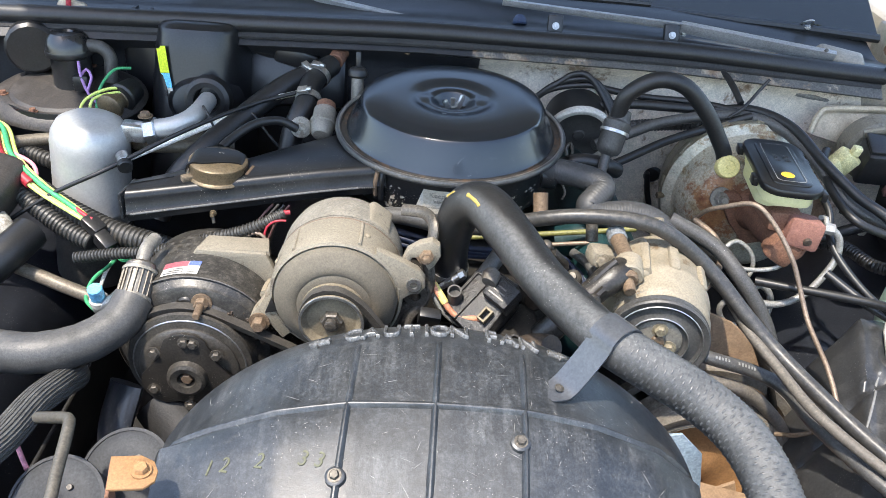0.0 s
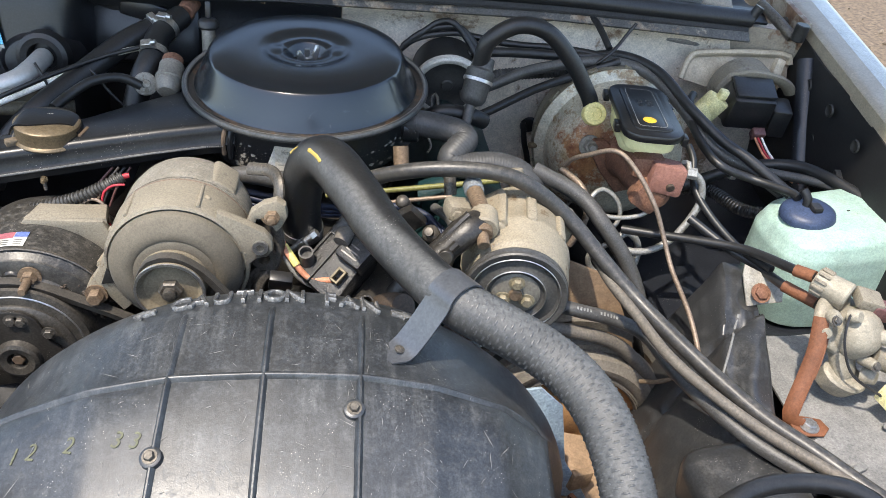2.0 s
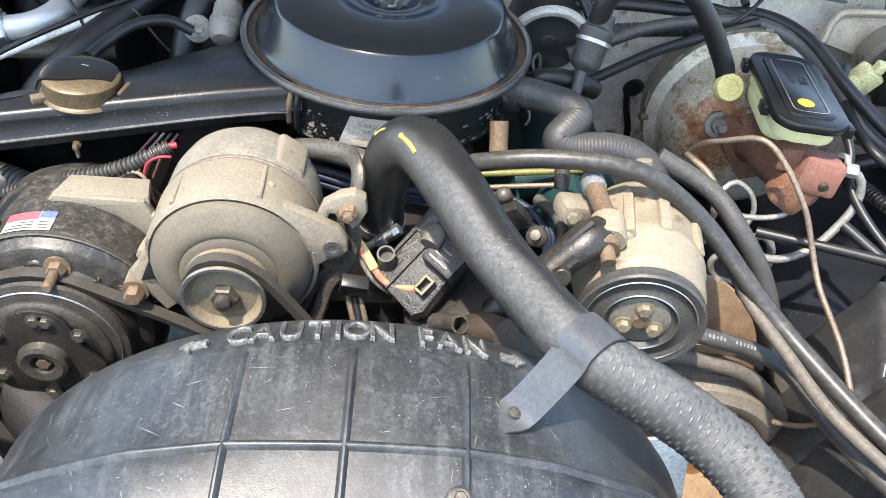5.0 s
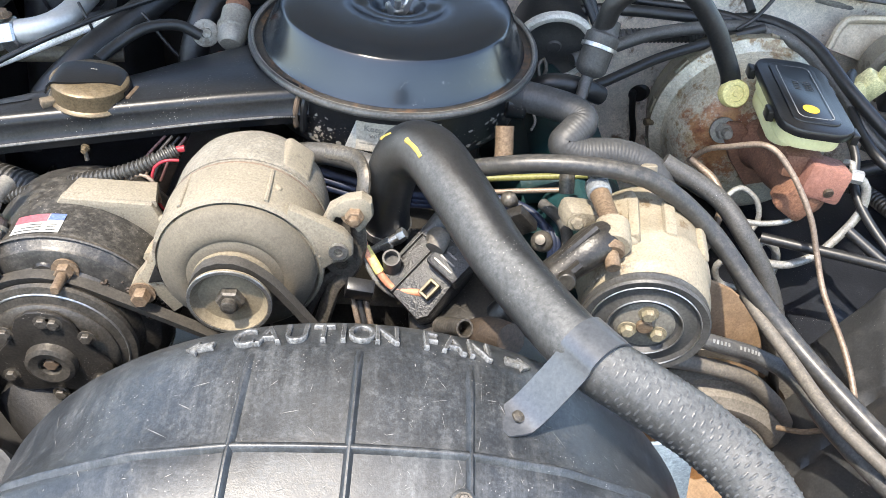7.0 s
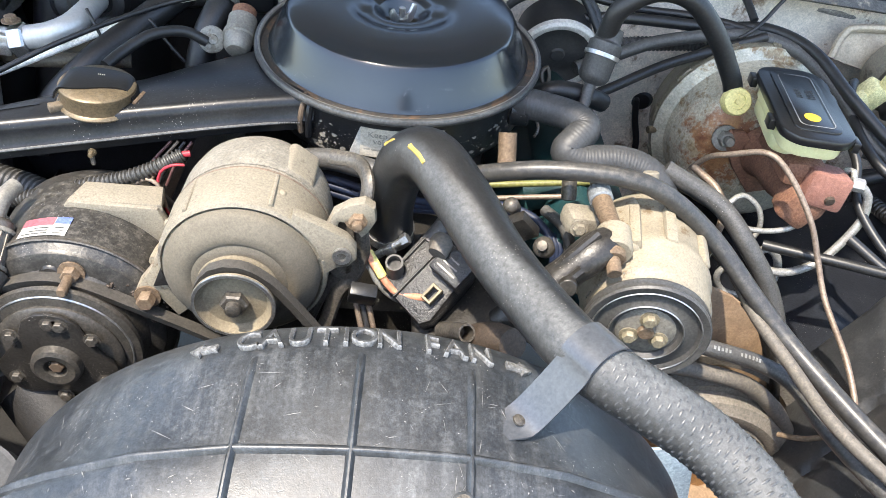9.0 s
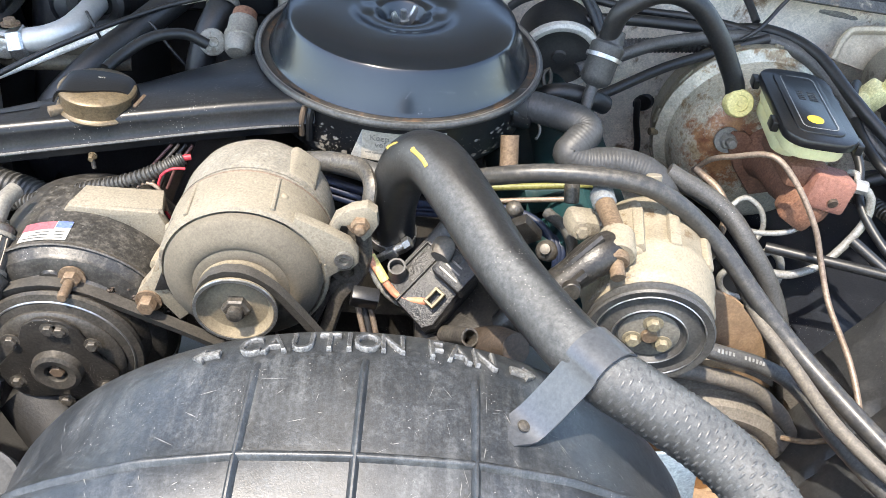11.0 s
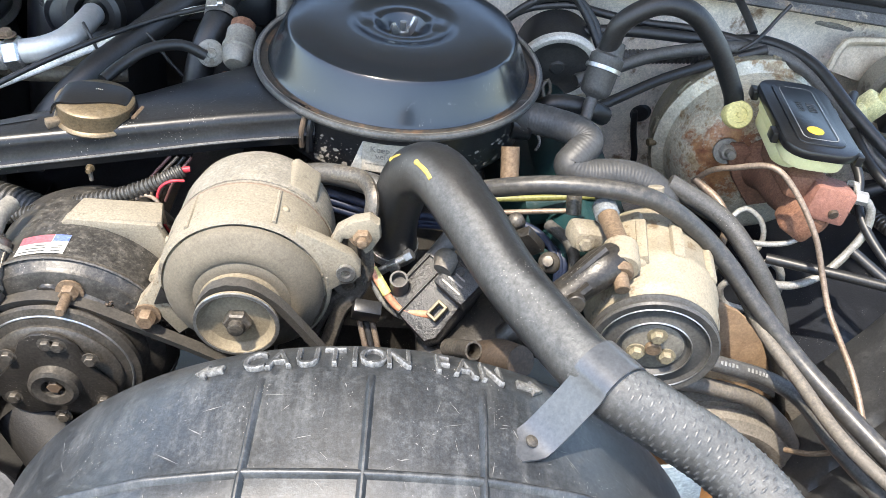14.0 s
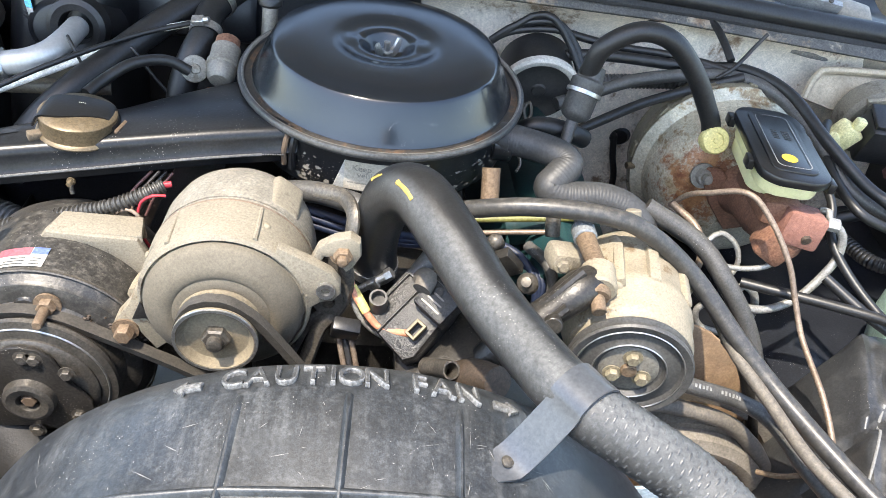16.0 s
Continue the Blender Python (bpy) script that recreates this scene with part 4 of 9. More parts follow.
def shroud_point(s, y):
    """Surface of the shroud: s from -1 to 1 across, y from front to rear."""
    top = interp(y, [(0.43, 0.775), (0.46, 0.797), (0.514, 0.822), (0.578, 0.8455), (0.62, 0.856), (0.648, 0.8605), (0.66, 0.8605), (0.675, 0.857), (0.69, 0.8485), (0.70, 0.838)])
    side = 1 if s > 0 else -1
    a = abs(s)
    # front section: flat arch, sharp shoulder, upright side
    half = 0.245
    if a < 0.72:
        k = a / 0.72
        fx, fz = half * k, -interp(k, [(0, 0), (0.3, 0.0012), (0.55, 0.010), (0.8, 0.030), (1.0, 0.050 if side < 0 else 0.066)])
    else:
        k = (a - 0.72) / 0.28
        fx, fz = half + 0.015 * k, -(0.05 if side < 0 else 0.066) - 0.30 * k
    # rear section: round arch
    ang = radians(112 * a)
    rr = 0.322
    rx, rz = rr * math.sin(ang), rr * (math.cos(ang) - 1)
    k = interp(y, [(0.43, 0.0), (0.565, 0.0), (0.60, 0.25), (0.66, 0.85), (0.69, 1.0), (0.70, 1.0)])
    return Vector((SX + side * (fx + (rx - fx) * k), y, top + fz + (rz - fz) * k))


def shroud_at(x, y):
    """The shroud's surface point over (x, y) and its normal."""
    lo, hi = -0.72, 0.72
    for _ in range(40):
        mid = (lo + hi) / 2
        if shroud_point(mid, y).x < x:
            lo = mid
        else:
            hi = mid
    p = shroud_point(lo, y)
    du = shroud_point(lo + 0.01, y) - shroud_point(lo - 0.01, y)
    dv = shroud_point(lo, y + 0.004) - shroud_point(lo, y - 0.004)
    return p, du.cross(dv).normalized()


def ridge(pts, w, h):
    """A raised rib on the shroud through points over (x, y)."""
    bm = bmesh.new()
    rows = []
    ps = [shroud_at(*q) for q in pts]
    for i, (p, n) in enumerate(ps):
        d = (ps[min(i + 1, len(ps) - 1)][0] - ps[max(i - 1, 0)][0]).normalized()
        t = d.cross(n).normalized()
        f = min(1.0, (i + 0.15) / 1.5, (len(ps) - 1 - i + 0.15) / 1.5)
        rows.append([bm.verts.new(p + t * a * w + n * (b * h * f - 0.001)) for a, b in ((-1.1, 0), (-0.55, 0.8), (-0.2, 1), (0.2, 1), (0.55, 0.8), (1.1, 0))])
    for a, b in zip(rows, rows[1:]):
        for k in range(5):
            bm.faces.new((a[k], a[k + 1], b[k + 1], b[k]))
    return bm


def fan_shroud():
    sh = thing("fan_shroud", "scratched black plastic fan shroud with moulded warning letters", "fan shroud", (SX, 0.57, 0.45))
    ys = [0.43, 0.46, 0.50, 0.54, 0.565, 0.578, 0.59, 0.60, 0.615, 0.63, 0.645, 0.655, 0.665, 0.675, 0.683, 0.69, 0.696, 0.70]
    bm = bmesh.new()
    nx = 120
    g = [[bm.verts.new(shroud_point(-1 + 2 * i / nx, y)) for i in range(nx + 1)] for y in ys]
    for j in range(len(ys) - 1):
        for i in range(nx):
            bm.faces.new((g[j][i], g[j][i + 1], g[j + 1][i + 1], g[j + 1][i]))
    thicken(bm, 0.003)
    part("shell", bm, M["shroud"], sh, smooth=50)
    for xf, xr in ((-0.056, -0.046), (0.022, 0.0295), (0.1015, 0.1085)):
        part("rib", ridge([(xf + (xr - xf) * (y - 0.44) / 0.21, y) for y in np.linspace(0.44, 0.652, 26)], 0.0033, 0.0055), M["shroud"], sh)
    part("rib", ridge([(x, 0.578) for x in np.linspace(SX - 0.243, SX + 0.243, 60)], 0.0036, 0.005), M["shroud"], sh)
    # raised letters along the rear edge
    row = [("C", -0.0525), ("A", -0.035), ("U", -0.0155), ("T", 0.0035), ("I", 0.0175), ("O", 0.0305), ("N", 0.0485), ("F", 0.0795), ("A", 0.0965), ("N", 0.1165)]
    for ch, x in row:
        p, n = shroud_at(x, 0.666)
        ex = (shroud_at(x + 0.01, 0.666)[0] - shroud_at(x - 0.01, 0.666)[0]).normalized()
        ey = n.cross(ex)
        m = Matrix((ex, ey, n)).transposed().to_4x4()
        bm = letters(ch, 0.0265, 0.0012, 0.0014)
        bm.transform(Matrix.Translation(p + n * 0.0012) @ m @ Matrix.Diagonal((0.97, 1.08, 1, 1)))
        bm.normal_update()
        # bevel faces get the pale tone: wear and the light they catch, painted
        top, rim = bm, bm.copy()
        bmesh.ops.delete(top, geom=[f for f in top.faces if f.normal.dot(n) < 0.9], context="FACES")
        bmesh.ops.delete(rim, geom=[f for f in rim.faces if f.normal.dot(n) >= 0.9], context="FACES")
        part("worn_edge", rim, M["worn_edge"], part("letter", top, M["letter_top"], sh, smooth=35), "rubbed grey letter edge with a painted highlight", smooth=35)
    for x, sgn in ((-0.084, -1), (0.146, 1)):
        p, n = shroud_at(x, 0.664)
        ex = (shroud_at(x + 0.01, 0.664)[0] - shroud_at(x - 0.01, 0.664)[0]).normalized()
        m = Matrix.Translation(p - n * 0.001) @ Matrix((ex, n.cross(ex), n)).transposed().to_4x4()
        part("arrow", plate([(sgn * a * 0.011, b * 0.008) for a, b in ((-1, -0.45), (0.1, -0.45), (0.1, -1), (1, 0), (0.1, 1), (0.1, 0.45), (-1, 0.45))], 0.0045, m, 0.0016), M["worn_edge"], sh)
    for x, y in ((-0.0535, 0.514), (0.1005, 0.548)):
        p, n = shroud_at(x, y)
        b = part("bolt_boss", lathe([(0.009, -0.001), (0.0085, 0.004), (0.0065, 0.005), (0, 0.005)], frame_to(p, n), 16), M["shroud"], sh)
        part("bolt", hexbolt(p + n * 0.0045, n, 0.0042, 0.0045), M["dark_steel"], b)
    # crayon figures
    for ch, x, y in (("1", -0.163, 0.535), ("2", -0.149, 0.535), ("2", -0.119, 0.533), ("3", -0.082, 0.531), ("3", -0.068, 0.529)):
        p, n = shroud_at(x, y)
        ex = (shroud_at(x + 0.01, y)[0] - shroud_at(x - 0.01, y)[0]).normalized()
        bm = letters(ch, 0.022, 0.0002)
        bm.transform(Matrix.Translation(p + n * 0.0004) @ Matrix((ex, n.cross(ex), n)).transposed().to_4x4() @ pose(0, 0, 0, 0, 0, -20) @ Matrix.Diagonal((0.8, 0.9, 1, 1)))
        part("crayon_figure", bm, M["chalk"], sh, smooth=0)
    # scratches
    rng = random.Random(9)
    bm = bmesh.new()
    for i in range(420):
        x, y, a, l = rng.uniform(-0.19, 0.24), rng.uniform(0.45, 0.645), rng.uniform(0, 3.14), rng.uniform(0.001, 0.022) * rng.random() ** 3 + 0.0012
        c, n = shroud_at(x, y)
        q, n2 = shroud_at(x + l * math.cos(a), y + l * math.sin(a))
        w = (q - c).cross(n).normalized() * rng.uniform(0.00012, 0.00045)
        o = n * 0.0005
        bm.faces.new([bm.verts.new(v) for v in (c + o, (c + q) / 2 + w + o * 1.2, q + o, (c + q) / 2 - w + o * 1.2)])
    tagged(part("scuffing", bm, M["scratch"], sh, smooth=0), kind="stuff")


fan_shroud()


def tab_bracket():
    b = thing("tab_bracket", "orange primed steel tab bolted to the radiator top", "bracket", (-0.215, 0.50, 0.80))
    bm = plate([(-0.022, -0.02), (0.010, -0.02), (0.020, -0.012), (0.022, 0), (0.018, 0.012), (0.006, 0.02), (-0.022, 0.02)], 0.003, pose(-0.214, 0.505, 0.823, 4, 6, 12) @ Matrix.Diagonal((0.85, 0.85, 1, 1)), 0.0008)
    part("tab", bm, M["rust_orange2"], b)
    part("leg", block((0.003, 0.036, 0.06), pose(-0.2335, 0.498, 0.797, 4, 6, 12), 0.0008, 1), M["rust"], b)
    part("bolt", hexbolt((-0.208, 0.506, 0.826), (0.1, -0.1, 1), 0.0058, 0.006), M["rust_orange2"], b)


tab_bracket()


# ---- upper radiator hose and its strap ----
def radiator_hose():
    h = thing("radiator_hose", "dusty black rubber upper radiator hose with worn yellow marks", "radiator hose", (0.05, 0.88, 0.75))
    pts = [(0.050, 0.905, 0.735), (0.046, 0.890, 0.788), (0.045, 0.880, 0.838), (0.055, 0.864, 0.888), (0.076, 0.836, 0.9105), (0.102, 0.79, 0.9025), (0.130, 0.735, 0.888), (0.158, 0.686, 0.881),
           (0.187, 0.64, 0.878), (0.228, 0.617, 0.865), (0.268, 0.597, 0.850), (0.297, 0.567, 0.838), (0.313, 0.525, 0.823), (0.320, 0.478, 0.798), (0.324, 0.43, 0.76)]
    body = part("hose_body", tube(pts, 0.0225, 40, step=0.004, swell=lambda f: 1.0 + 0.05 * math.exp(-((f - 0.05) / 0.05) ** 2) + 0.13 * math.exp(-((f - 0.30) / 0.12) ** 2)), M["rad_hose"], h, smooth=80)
    line = spline(pts, 0.004)
    # settled dust and a painted sunlit band: thick on the flank that faces forward, wiped off along the top
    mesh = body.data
    level = mesh.attributes.new("dust_and_sheen", "FLOAT", "POINT")
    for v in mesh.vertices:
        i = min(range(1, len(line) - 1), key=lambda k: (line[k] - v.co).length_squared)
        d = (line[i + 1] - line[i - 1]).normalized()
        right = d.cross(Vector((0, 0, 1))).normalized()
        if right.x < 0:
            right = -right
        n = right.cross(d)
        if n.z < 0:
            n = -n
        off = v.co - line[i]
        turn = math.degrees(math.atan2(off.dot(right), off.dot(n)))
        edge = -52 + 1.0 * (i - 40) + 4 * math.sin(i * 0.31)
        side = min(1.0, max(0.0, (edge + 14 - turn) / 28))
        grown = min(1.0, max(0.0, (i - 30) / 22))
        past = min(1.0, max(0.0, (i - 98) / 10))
        # grey sheen of the descending bend, painted in as a thin pale layer
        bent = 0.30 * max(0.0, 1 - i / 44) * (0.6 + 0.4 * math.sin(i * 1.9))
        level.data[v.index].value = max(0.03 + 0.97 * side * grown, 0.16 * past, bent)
    # moulded cross ribs: broken rings that grow stronger towards the lower end
    rib_rng = random.Random(5)
    for i in range(96, len(line) - 8):
        m = frame_to(line[i], (line[i + 1] - line[i - 1]).normalized())
        grow = min(1.0, (i - 90) / 40)
        bm = bmesh.new()
        seg, phase, tilt = 88, rib_rng.uniform(-0.5, 0.5) + math.pi * (i % 2), rib_rng.uniform(-0.0004, 0.0004)
        rings = []
        for k in range(seg):
            t = 2 * math.pi * k / seg
            up = max(0.0, math.sin(11 * t + phase + 0.6 * math.sin(3 * t + i)) + 0.35) * grow
            rings.append([bm.verts.new(m @ Vector((r * math.cos(t), r * math.sin(t), z + tilt * math.sin(2 * t)))) for r, z in ((0.0219, -0.0017), (0.0223 + 0.0007 * up, -0.0004), (0.0223 + 0.0007 * up, 0.0005), (0.0219, 0.0017))])
        for k in range(seg):
            p, q = rings[k], rings[(k + 1) % seg]
            for j in range(3):
                bm.faces.new((p[j], q[j], q[j + 1], p[j + 1]))
        part("mould_rib", bm, M["mould_rib"], h, smooth=80)

    # worn yellow stripe along the bend
    for stripe in ([(0.0375, 0.863, 0.9045), (0.0405, 0.8595, 0.9095), (0.0440, 0.855, 0.9140), (0.0485, 0.850, 0.9185)], [(0.0570, 0.830, 0.9250), (0.0610, 0.823, 0.9252), (0.0650, 0.816, 0.9250), (0.0690, 0.808, 0.9230)]):
        part("paint_mark", tube(stripe, 0.0029, 8, step=0.003, swell=lambda f: 0.85 + 0.25 * noise.noise(Vector((f * 7, 1.7, 0)))), M["paint_mark"], h, "worn yellow paint mark")
    part("clamp_band", lathe([(0.0228, -0.005), (0.0243, -0.005), (0.0243, 0.005), (0.0228, 0.005), (0.0228, -0.005)], frame_to((0.0462, 0.888, 0.793), (0.0, 0.25, -1)), 28), M["steel"], h)
    part("clamp_housing", block((0.014, 0.010, 0.011), frame_to((0.047, 0.8635, 0.789), (0.62, 0.0, 0.5)), 0.0015), M["alu_clean"], h, "bright worm clamp housing")
    part("clamp_screw", rod((0.034, 0.8635, 0.7785), (0.060, 0.8635, 0.7995), 0.0042, seg=12), M["alu_clean"], h)
    part("screw_head", rod((0.058, 0.8635, 0.798), (0.064, 0.8635, 0.803), 0.0062, seg=6), M["alu_clean"], h)
    clamp_ring((0.0505, 0.906, 0.738), (0.1, 0.25, -1), 0.0235, M["steel"], h, side=(0.6, -1, 0))
    s = thing("hose_strap", "bent flat steel strap holding the hose to the shroud", "strap", (0.14, 0.614, 0.855))
    # strap: from the screw up the hose's flank, over its top
    a, n = shroud_at(0.139, 0.612)
    c = Vector((0.190, 0.637, 0.878))
    d = Vector((0.031, -0.043, -0.002)).normalized()
    side = Vector((-0.81, -0.58, 0)).normalized()
    up = Vector((0, 0, 1))
    prof = [a + n * 0.004 - Vector((0.012, 0.007, 0.002)), a + n * 0.004 + Vector((0.006, 0.003, 0.003))]
    for ang in (12, 35, 60, 85, 110, 135, 160, 185):
        t = radians(ang)
        prof.append(c + (side * math.cos(t) + up * math.sin(t)) * 0.0245)
    w = 0.0145
    bm = bmesh.new()
    rows = []
    line2 = spline(prof, 0.005)
    for i, q in enumerate(line2):
        k = min(1.0, 0.62 + i * 0.14)
        rows.append((bm.verts.new(q - d * w * k), bm.verts.new(q + d * w * k)))
    for (p, q), (r, t) in zip(rows, rows[1:]):
        bm.faces.new((p, q, t, r))
    part("band", thicken(bm, 0.0016), M["dark_strap"], s)
    q = a + n * 0.0055
    part("screw", lathe([(0, 0), (0.0046, 0), (0.0044, 0.0014), (0.0024, 0.0022), (0, 0.0024)], frame_to(q, n), 18), M["dark_steel"], s)


radiator_hose()


# ---- air cleaner ----
AIR = Matrix.Translation((0.0453, 1.1223, 0.8805)) @ Euler((radians(3.8), 0, 0)).to_matrix().to_4x4()


def duct_front(x):
    """The snorkel's front face runs to the air cleaner at a slant."""
    return 0.991 + 0.186 * (x + 0.073)


def air_cleaner():
    a = thing("air_cleaner", "round gloss black air cleaner with chrome wing nut", "air cleaner", (0.045, 1.12, 0.80))
    lid = [(0, 0.0205), (0.010, 0.0205), (0.017, 0.0220), (0.0235, 0.031), (0.0275, 0.0400), (0.0300, 0.0435), (0.0330, 0.0448), (0.0375, 0.0446), (0.0430, 0.0446), (0.0490, 0.0452), (0.0535, 0.0468), (0.0590, 0.0482), (0.066, 0.0487), (0.085, 0.0490), (0.101, 0.0490), (0.1085, 0.0482), (0.1130, 0.0472), (0.1185, 0.0460), (0.1236, 0.0446), (0.1262, 0.0428), (0.1282, 0.0395),
           (0.1338, 0.0285), (0.1402, 0.0156), (0.1446, 0.0066), (0.1464, 0.0036), (0.1474, 0.0022)]
    bm = lathe(lid, None, 112)
    for v in bm.verts:
        r = math.hypot(v.co.x, v.co.y)
        if 0.026 < r < 0.060:
            side = abs(v.co.x) / r
            v.co.z += 0.0010 * max(0, side - 0.93) / 0.07 * math.exp(-((r - 0.040) / 0.010) ** 2)
    bm.transform(AIR)
    part("lid", bm, M["gloss"], a, "gloss black pressed steel lid", smooth=50)
    part("gutter", lathe([(0.1466, 0.0028), (0.1480, -0.0012), (0.1530, -0.0020), (0.1562, -0.0010)], AIR, 112), M["gutter"], a, "rust stained gutter round the lid")
    part("rim", lathe([(0.1555, -0.0020), (0.1560, 0.0018), (0.1575, 0.0040), (0.1595, 0.0047), (0.1618, 0.0040), (0.1632, 0.0018), (0.1633, -0.0008), (0.1620, -0.0032), (0.159, -0.0044), (0.152, -0.005)], AIR, 112), M["rim_paint"], a, "worn black rim bead")
    part("rim_edge", lathe([(0.1562, 0.0024), (0.1571, 0.0040), (0.1582, 0.0047), (0.1592, 0.0050)], AIR, 112), M["line_grey"], a, "bare worn metal rim edge")
    base = [(0.156, -0.0035), (0.153, -0.008), (0.1505, -0.013), (0.1500, -0.058), (0.146, -0.066), (0.11, -0.076), (0.08, -0.086), (0, -0.086)]
    part("base", lathe(base, AIR, 88), M["enamel"], a, "chipped black base pan")
    nut = lathe([(0, 0.0205), (0.0125, 0.0205), (0.0125, 0.0225), (0.0078, 0.024), (0.0070, 0.035), (0.0038, 0.036), (0.0038, 0.046), (0, 0.0465)], AIR, 18)
    for s in (-1, 1):
        plate([(0.004 * s, 0.028), (0.014 * s, 0.033), (0.0190 * s, 0.046), (0.0175 * s, 0.051), (0.0135 * s, 0.052), (0.0085 * s, 0.043), (0.004 * s, 0.040)], 0.0036, AIR @ pose(0, 0.0015, -0.004, 90, 0, 0) @ pose(0, 0, 0, 0, 40, 0), 0.0008, nut)
    part("wing_nut", nut, M["alu_clean"], a, "bright plated wing nut")

    # paper label on the base, curved with it
    def lab(a0, a1, z0, z1, r, bm, n=8):
        rows = []
        for i in range(n + 1):
            t = radians(a0 + (a1 - a0) * i / n)
            rows.append([bm.verts.new(AIR @ Vector((r * math.cos(t), r * math.sin(t), z))) for z in (z0, z1)])
        for p, q in zip(rows, rows[1:]):
            bm.faces.new((p[0], q[0], q[1], p[1]))
    bm = bmesh.new()
    lab(-103.5, -70, -0.051, -0.016, 0.1506, bm)
    label = part("label", thicken(bm, 0.0006), M["paper"], a, "peeling yellowed paper label")
    flap = bmesh.new()
    pts = [(0.1506, -103.5, -0.016), (0.1506, -103.0, -0.051), (0.1570, -107.5, -0.050)]
    flap.faces.new([flap.verts.new(AIR @ Vector((r * math.cos(radians(t)), r * math.sin(radians(t)), z))) for r, t, z in pts])
    part("label_flap", thicken(flap, 0.0006), M["white"], label, "curled white label corner", smooth=0)
    for word, ang, z in (("Keep", -96.6, -0.0235), ("vehi", -95.3, -0.0315)):
        bm = letters(word, 0.0098, 0.0002)
        t = radians(ang)
        m = Matrix.Translation(Vector((0.1514 * math.cos(t), 0.1514 * math.sin(t), z))) @ frame_to((0, 0, 0), (math.cos(t), math.sin(t), 0))
        bm.transform(AIR @ m)
        part("lettering", bm, M["faded_ink"], label, smooth=0)
    bm = bmesh.new()
    lab(-102, -88, -0.043, -0.041, 0.1512, bm)
    part("text_bar", bm, M["faded_ink"], label, smooth=0)
    # bare chipped patches on the base
    rng = random.Random(3)
    bm = bmesh.new()
    for i in range(520):
        t = rng.choice((rng.gauss(-122, 8), rng.gauss(-33, 11), rng.uniform(-150, -10)))
        z, size = -0.060 + 0.050 * rng.random() ** 1.6, 0.0004 + 0.0024 * rng.random() ** 5
        ring = []
        for k in range(7):
            f = 2 * math.pi * k / 7
            r = size * rng.uniform(0.5, 1.3)
            u = radians(t) + 1.6 * r * math.cos(f) / 0.15
            ring.append(bm.verts.new(AIR @ Vector((0.1503 * math.cos(u), 0.1503 * math.sin(u), max(-0.0575, z + r * math.sin(f))))))
        bm.faces.new(ring)
    tagged(part("paint_chips", bm, M["chips"], a, "chipped paint", smooth=0), kind="stuff")
    part("breather_stub", rod(AIR @ Vector((0.125, -0.072, -0.026)), AIR @ Vector((0.148, -0.074, -0.026)), 0.019), M["enamel"], a)

    # snorkel duct, flaring towards the air cleaner
    s = thing("intake_snorkel", "long black steel snorkel duct from the air cleaner", "snorkel", (-0.2, 0.99, 0.80))
    low = [(-0.36, 0.8155), (-0.3366, 0.8183), (-0.2854, 0.8240), (-0.2278, 0.8303), (-0.1252, 0.8418), (-0.0696, 0.8452), (-0.02, 0.848)]
    crease = [(-0.36, 0.8375), (-0.332, 0.840), (-0.282, 0.845), (-0.178, 0.855), (-0.124, 0.860), (-0.069, 0.8635), (-0.02, 0.866)]
    rear = [(-0.362, 0.982), (-0.30, 1.012), (-0.223, 1.042), (-0.182, 1.071), (-0.1216, 1.109), (-0.06, 1.146), (-0.02, 1.16)]

    def ring(x):
        ya, yb, zl, zc = duct_front(x), interp(x, rear), interp(x, low), interp(x, crease)
        zt = zc + 0.0075
        out = [(ya + 0.010, zl - 0.0135), (ya + 0.004, zl - 0.0125), (ya + 0.002, zl - 0.006), (ya + 0.0005, zl - 0.0032), (ya - 0.0016, zl - 0.0014), (ya - 0.0020, zl + 0.0004), (ya - 0.0004, zl + 0.0024), (ya + 0.0012, zl + 0.0045)]
        r = 0.0105
        out += [(ya + 0.002 + r * (1 - math.cos(radians(t))), zt - r + r * math.sin(radians(t))) for t in (0, 18, 36, 54, 72, 90)]
        out += [(ya + 0.03, zt + 0.0012), ((ya + yb) / 2, zt + 0.002), (yb - 0.012, zt), (yb - 0.003, zt - 0.003), (yb, zt - 0.010), (yb, zl - 0.012), (yb - 0.005, zl - 0.0135)]
        return out
    bm = bmesh.new()
    xs = list(np.linspace(-0.360, -0.040, 44))
    rows = [[bm.verts.new((x, y, z)) for y, z in ring(x)] for x in xs]
    for p, q in zip(rows, rows[1:]):
        for k in range(len(p)):
            bm.faces.new((p[k], p[(k + 1) % len(p)], q[(k + 1) % len(p)], q[k]))
    bm.faces.new(rows[0])
    bm.faces.new(rows[-1])
    part("duct", bm, M["duct"], s, smooth=50)
    part("seam_bead", tube([(x, duct_front(x) - 0.0018, interp(x, low) - 0.0004) for x in (-0.355, -0.30, -0.25, -0.20, -0.15, -0.10, -0.075)], 0.0016, 8, step=0.01), M["duct_wear"], s, "greyed worn seam bead")
    part("joint_seam", tube([(-0.053, 0.9965, 0.832), (-0.0535, 0.9945, 0.846), (-0.052, 0.9955, 0.858), (-0.0500, 1.002, 0.868), (-0.048, 1.016, 0.8715)], 0.0030, 8), M["grime_rust"], s, "stained joint seam")
    part("joint_flange", tube([(-0.0455, 0.999, 0.826), (-0.0455, 0.9965, 0.846), (-0.044, 0.998, 0.860), (-0.042, 1.006, 0.868)], 0.0042, 8), M["duct"], s)
    for k in range(9):
        x = -0.074 + 0.0024 * k
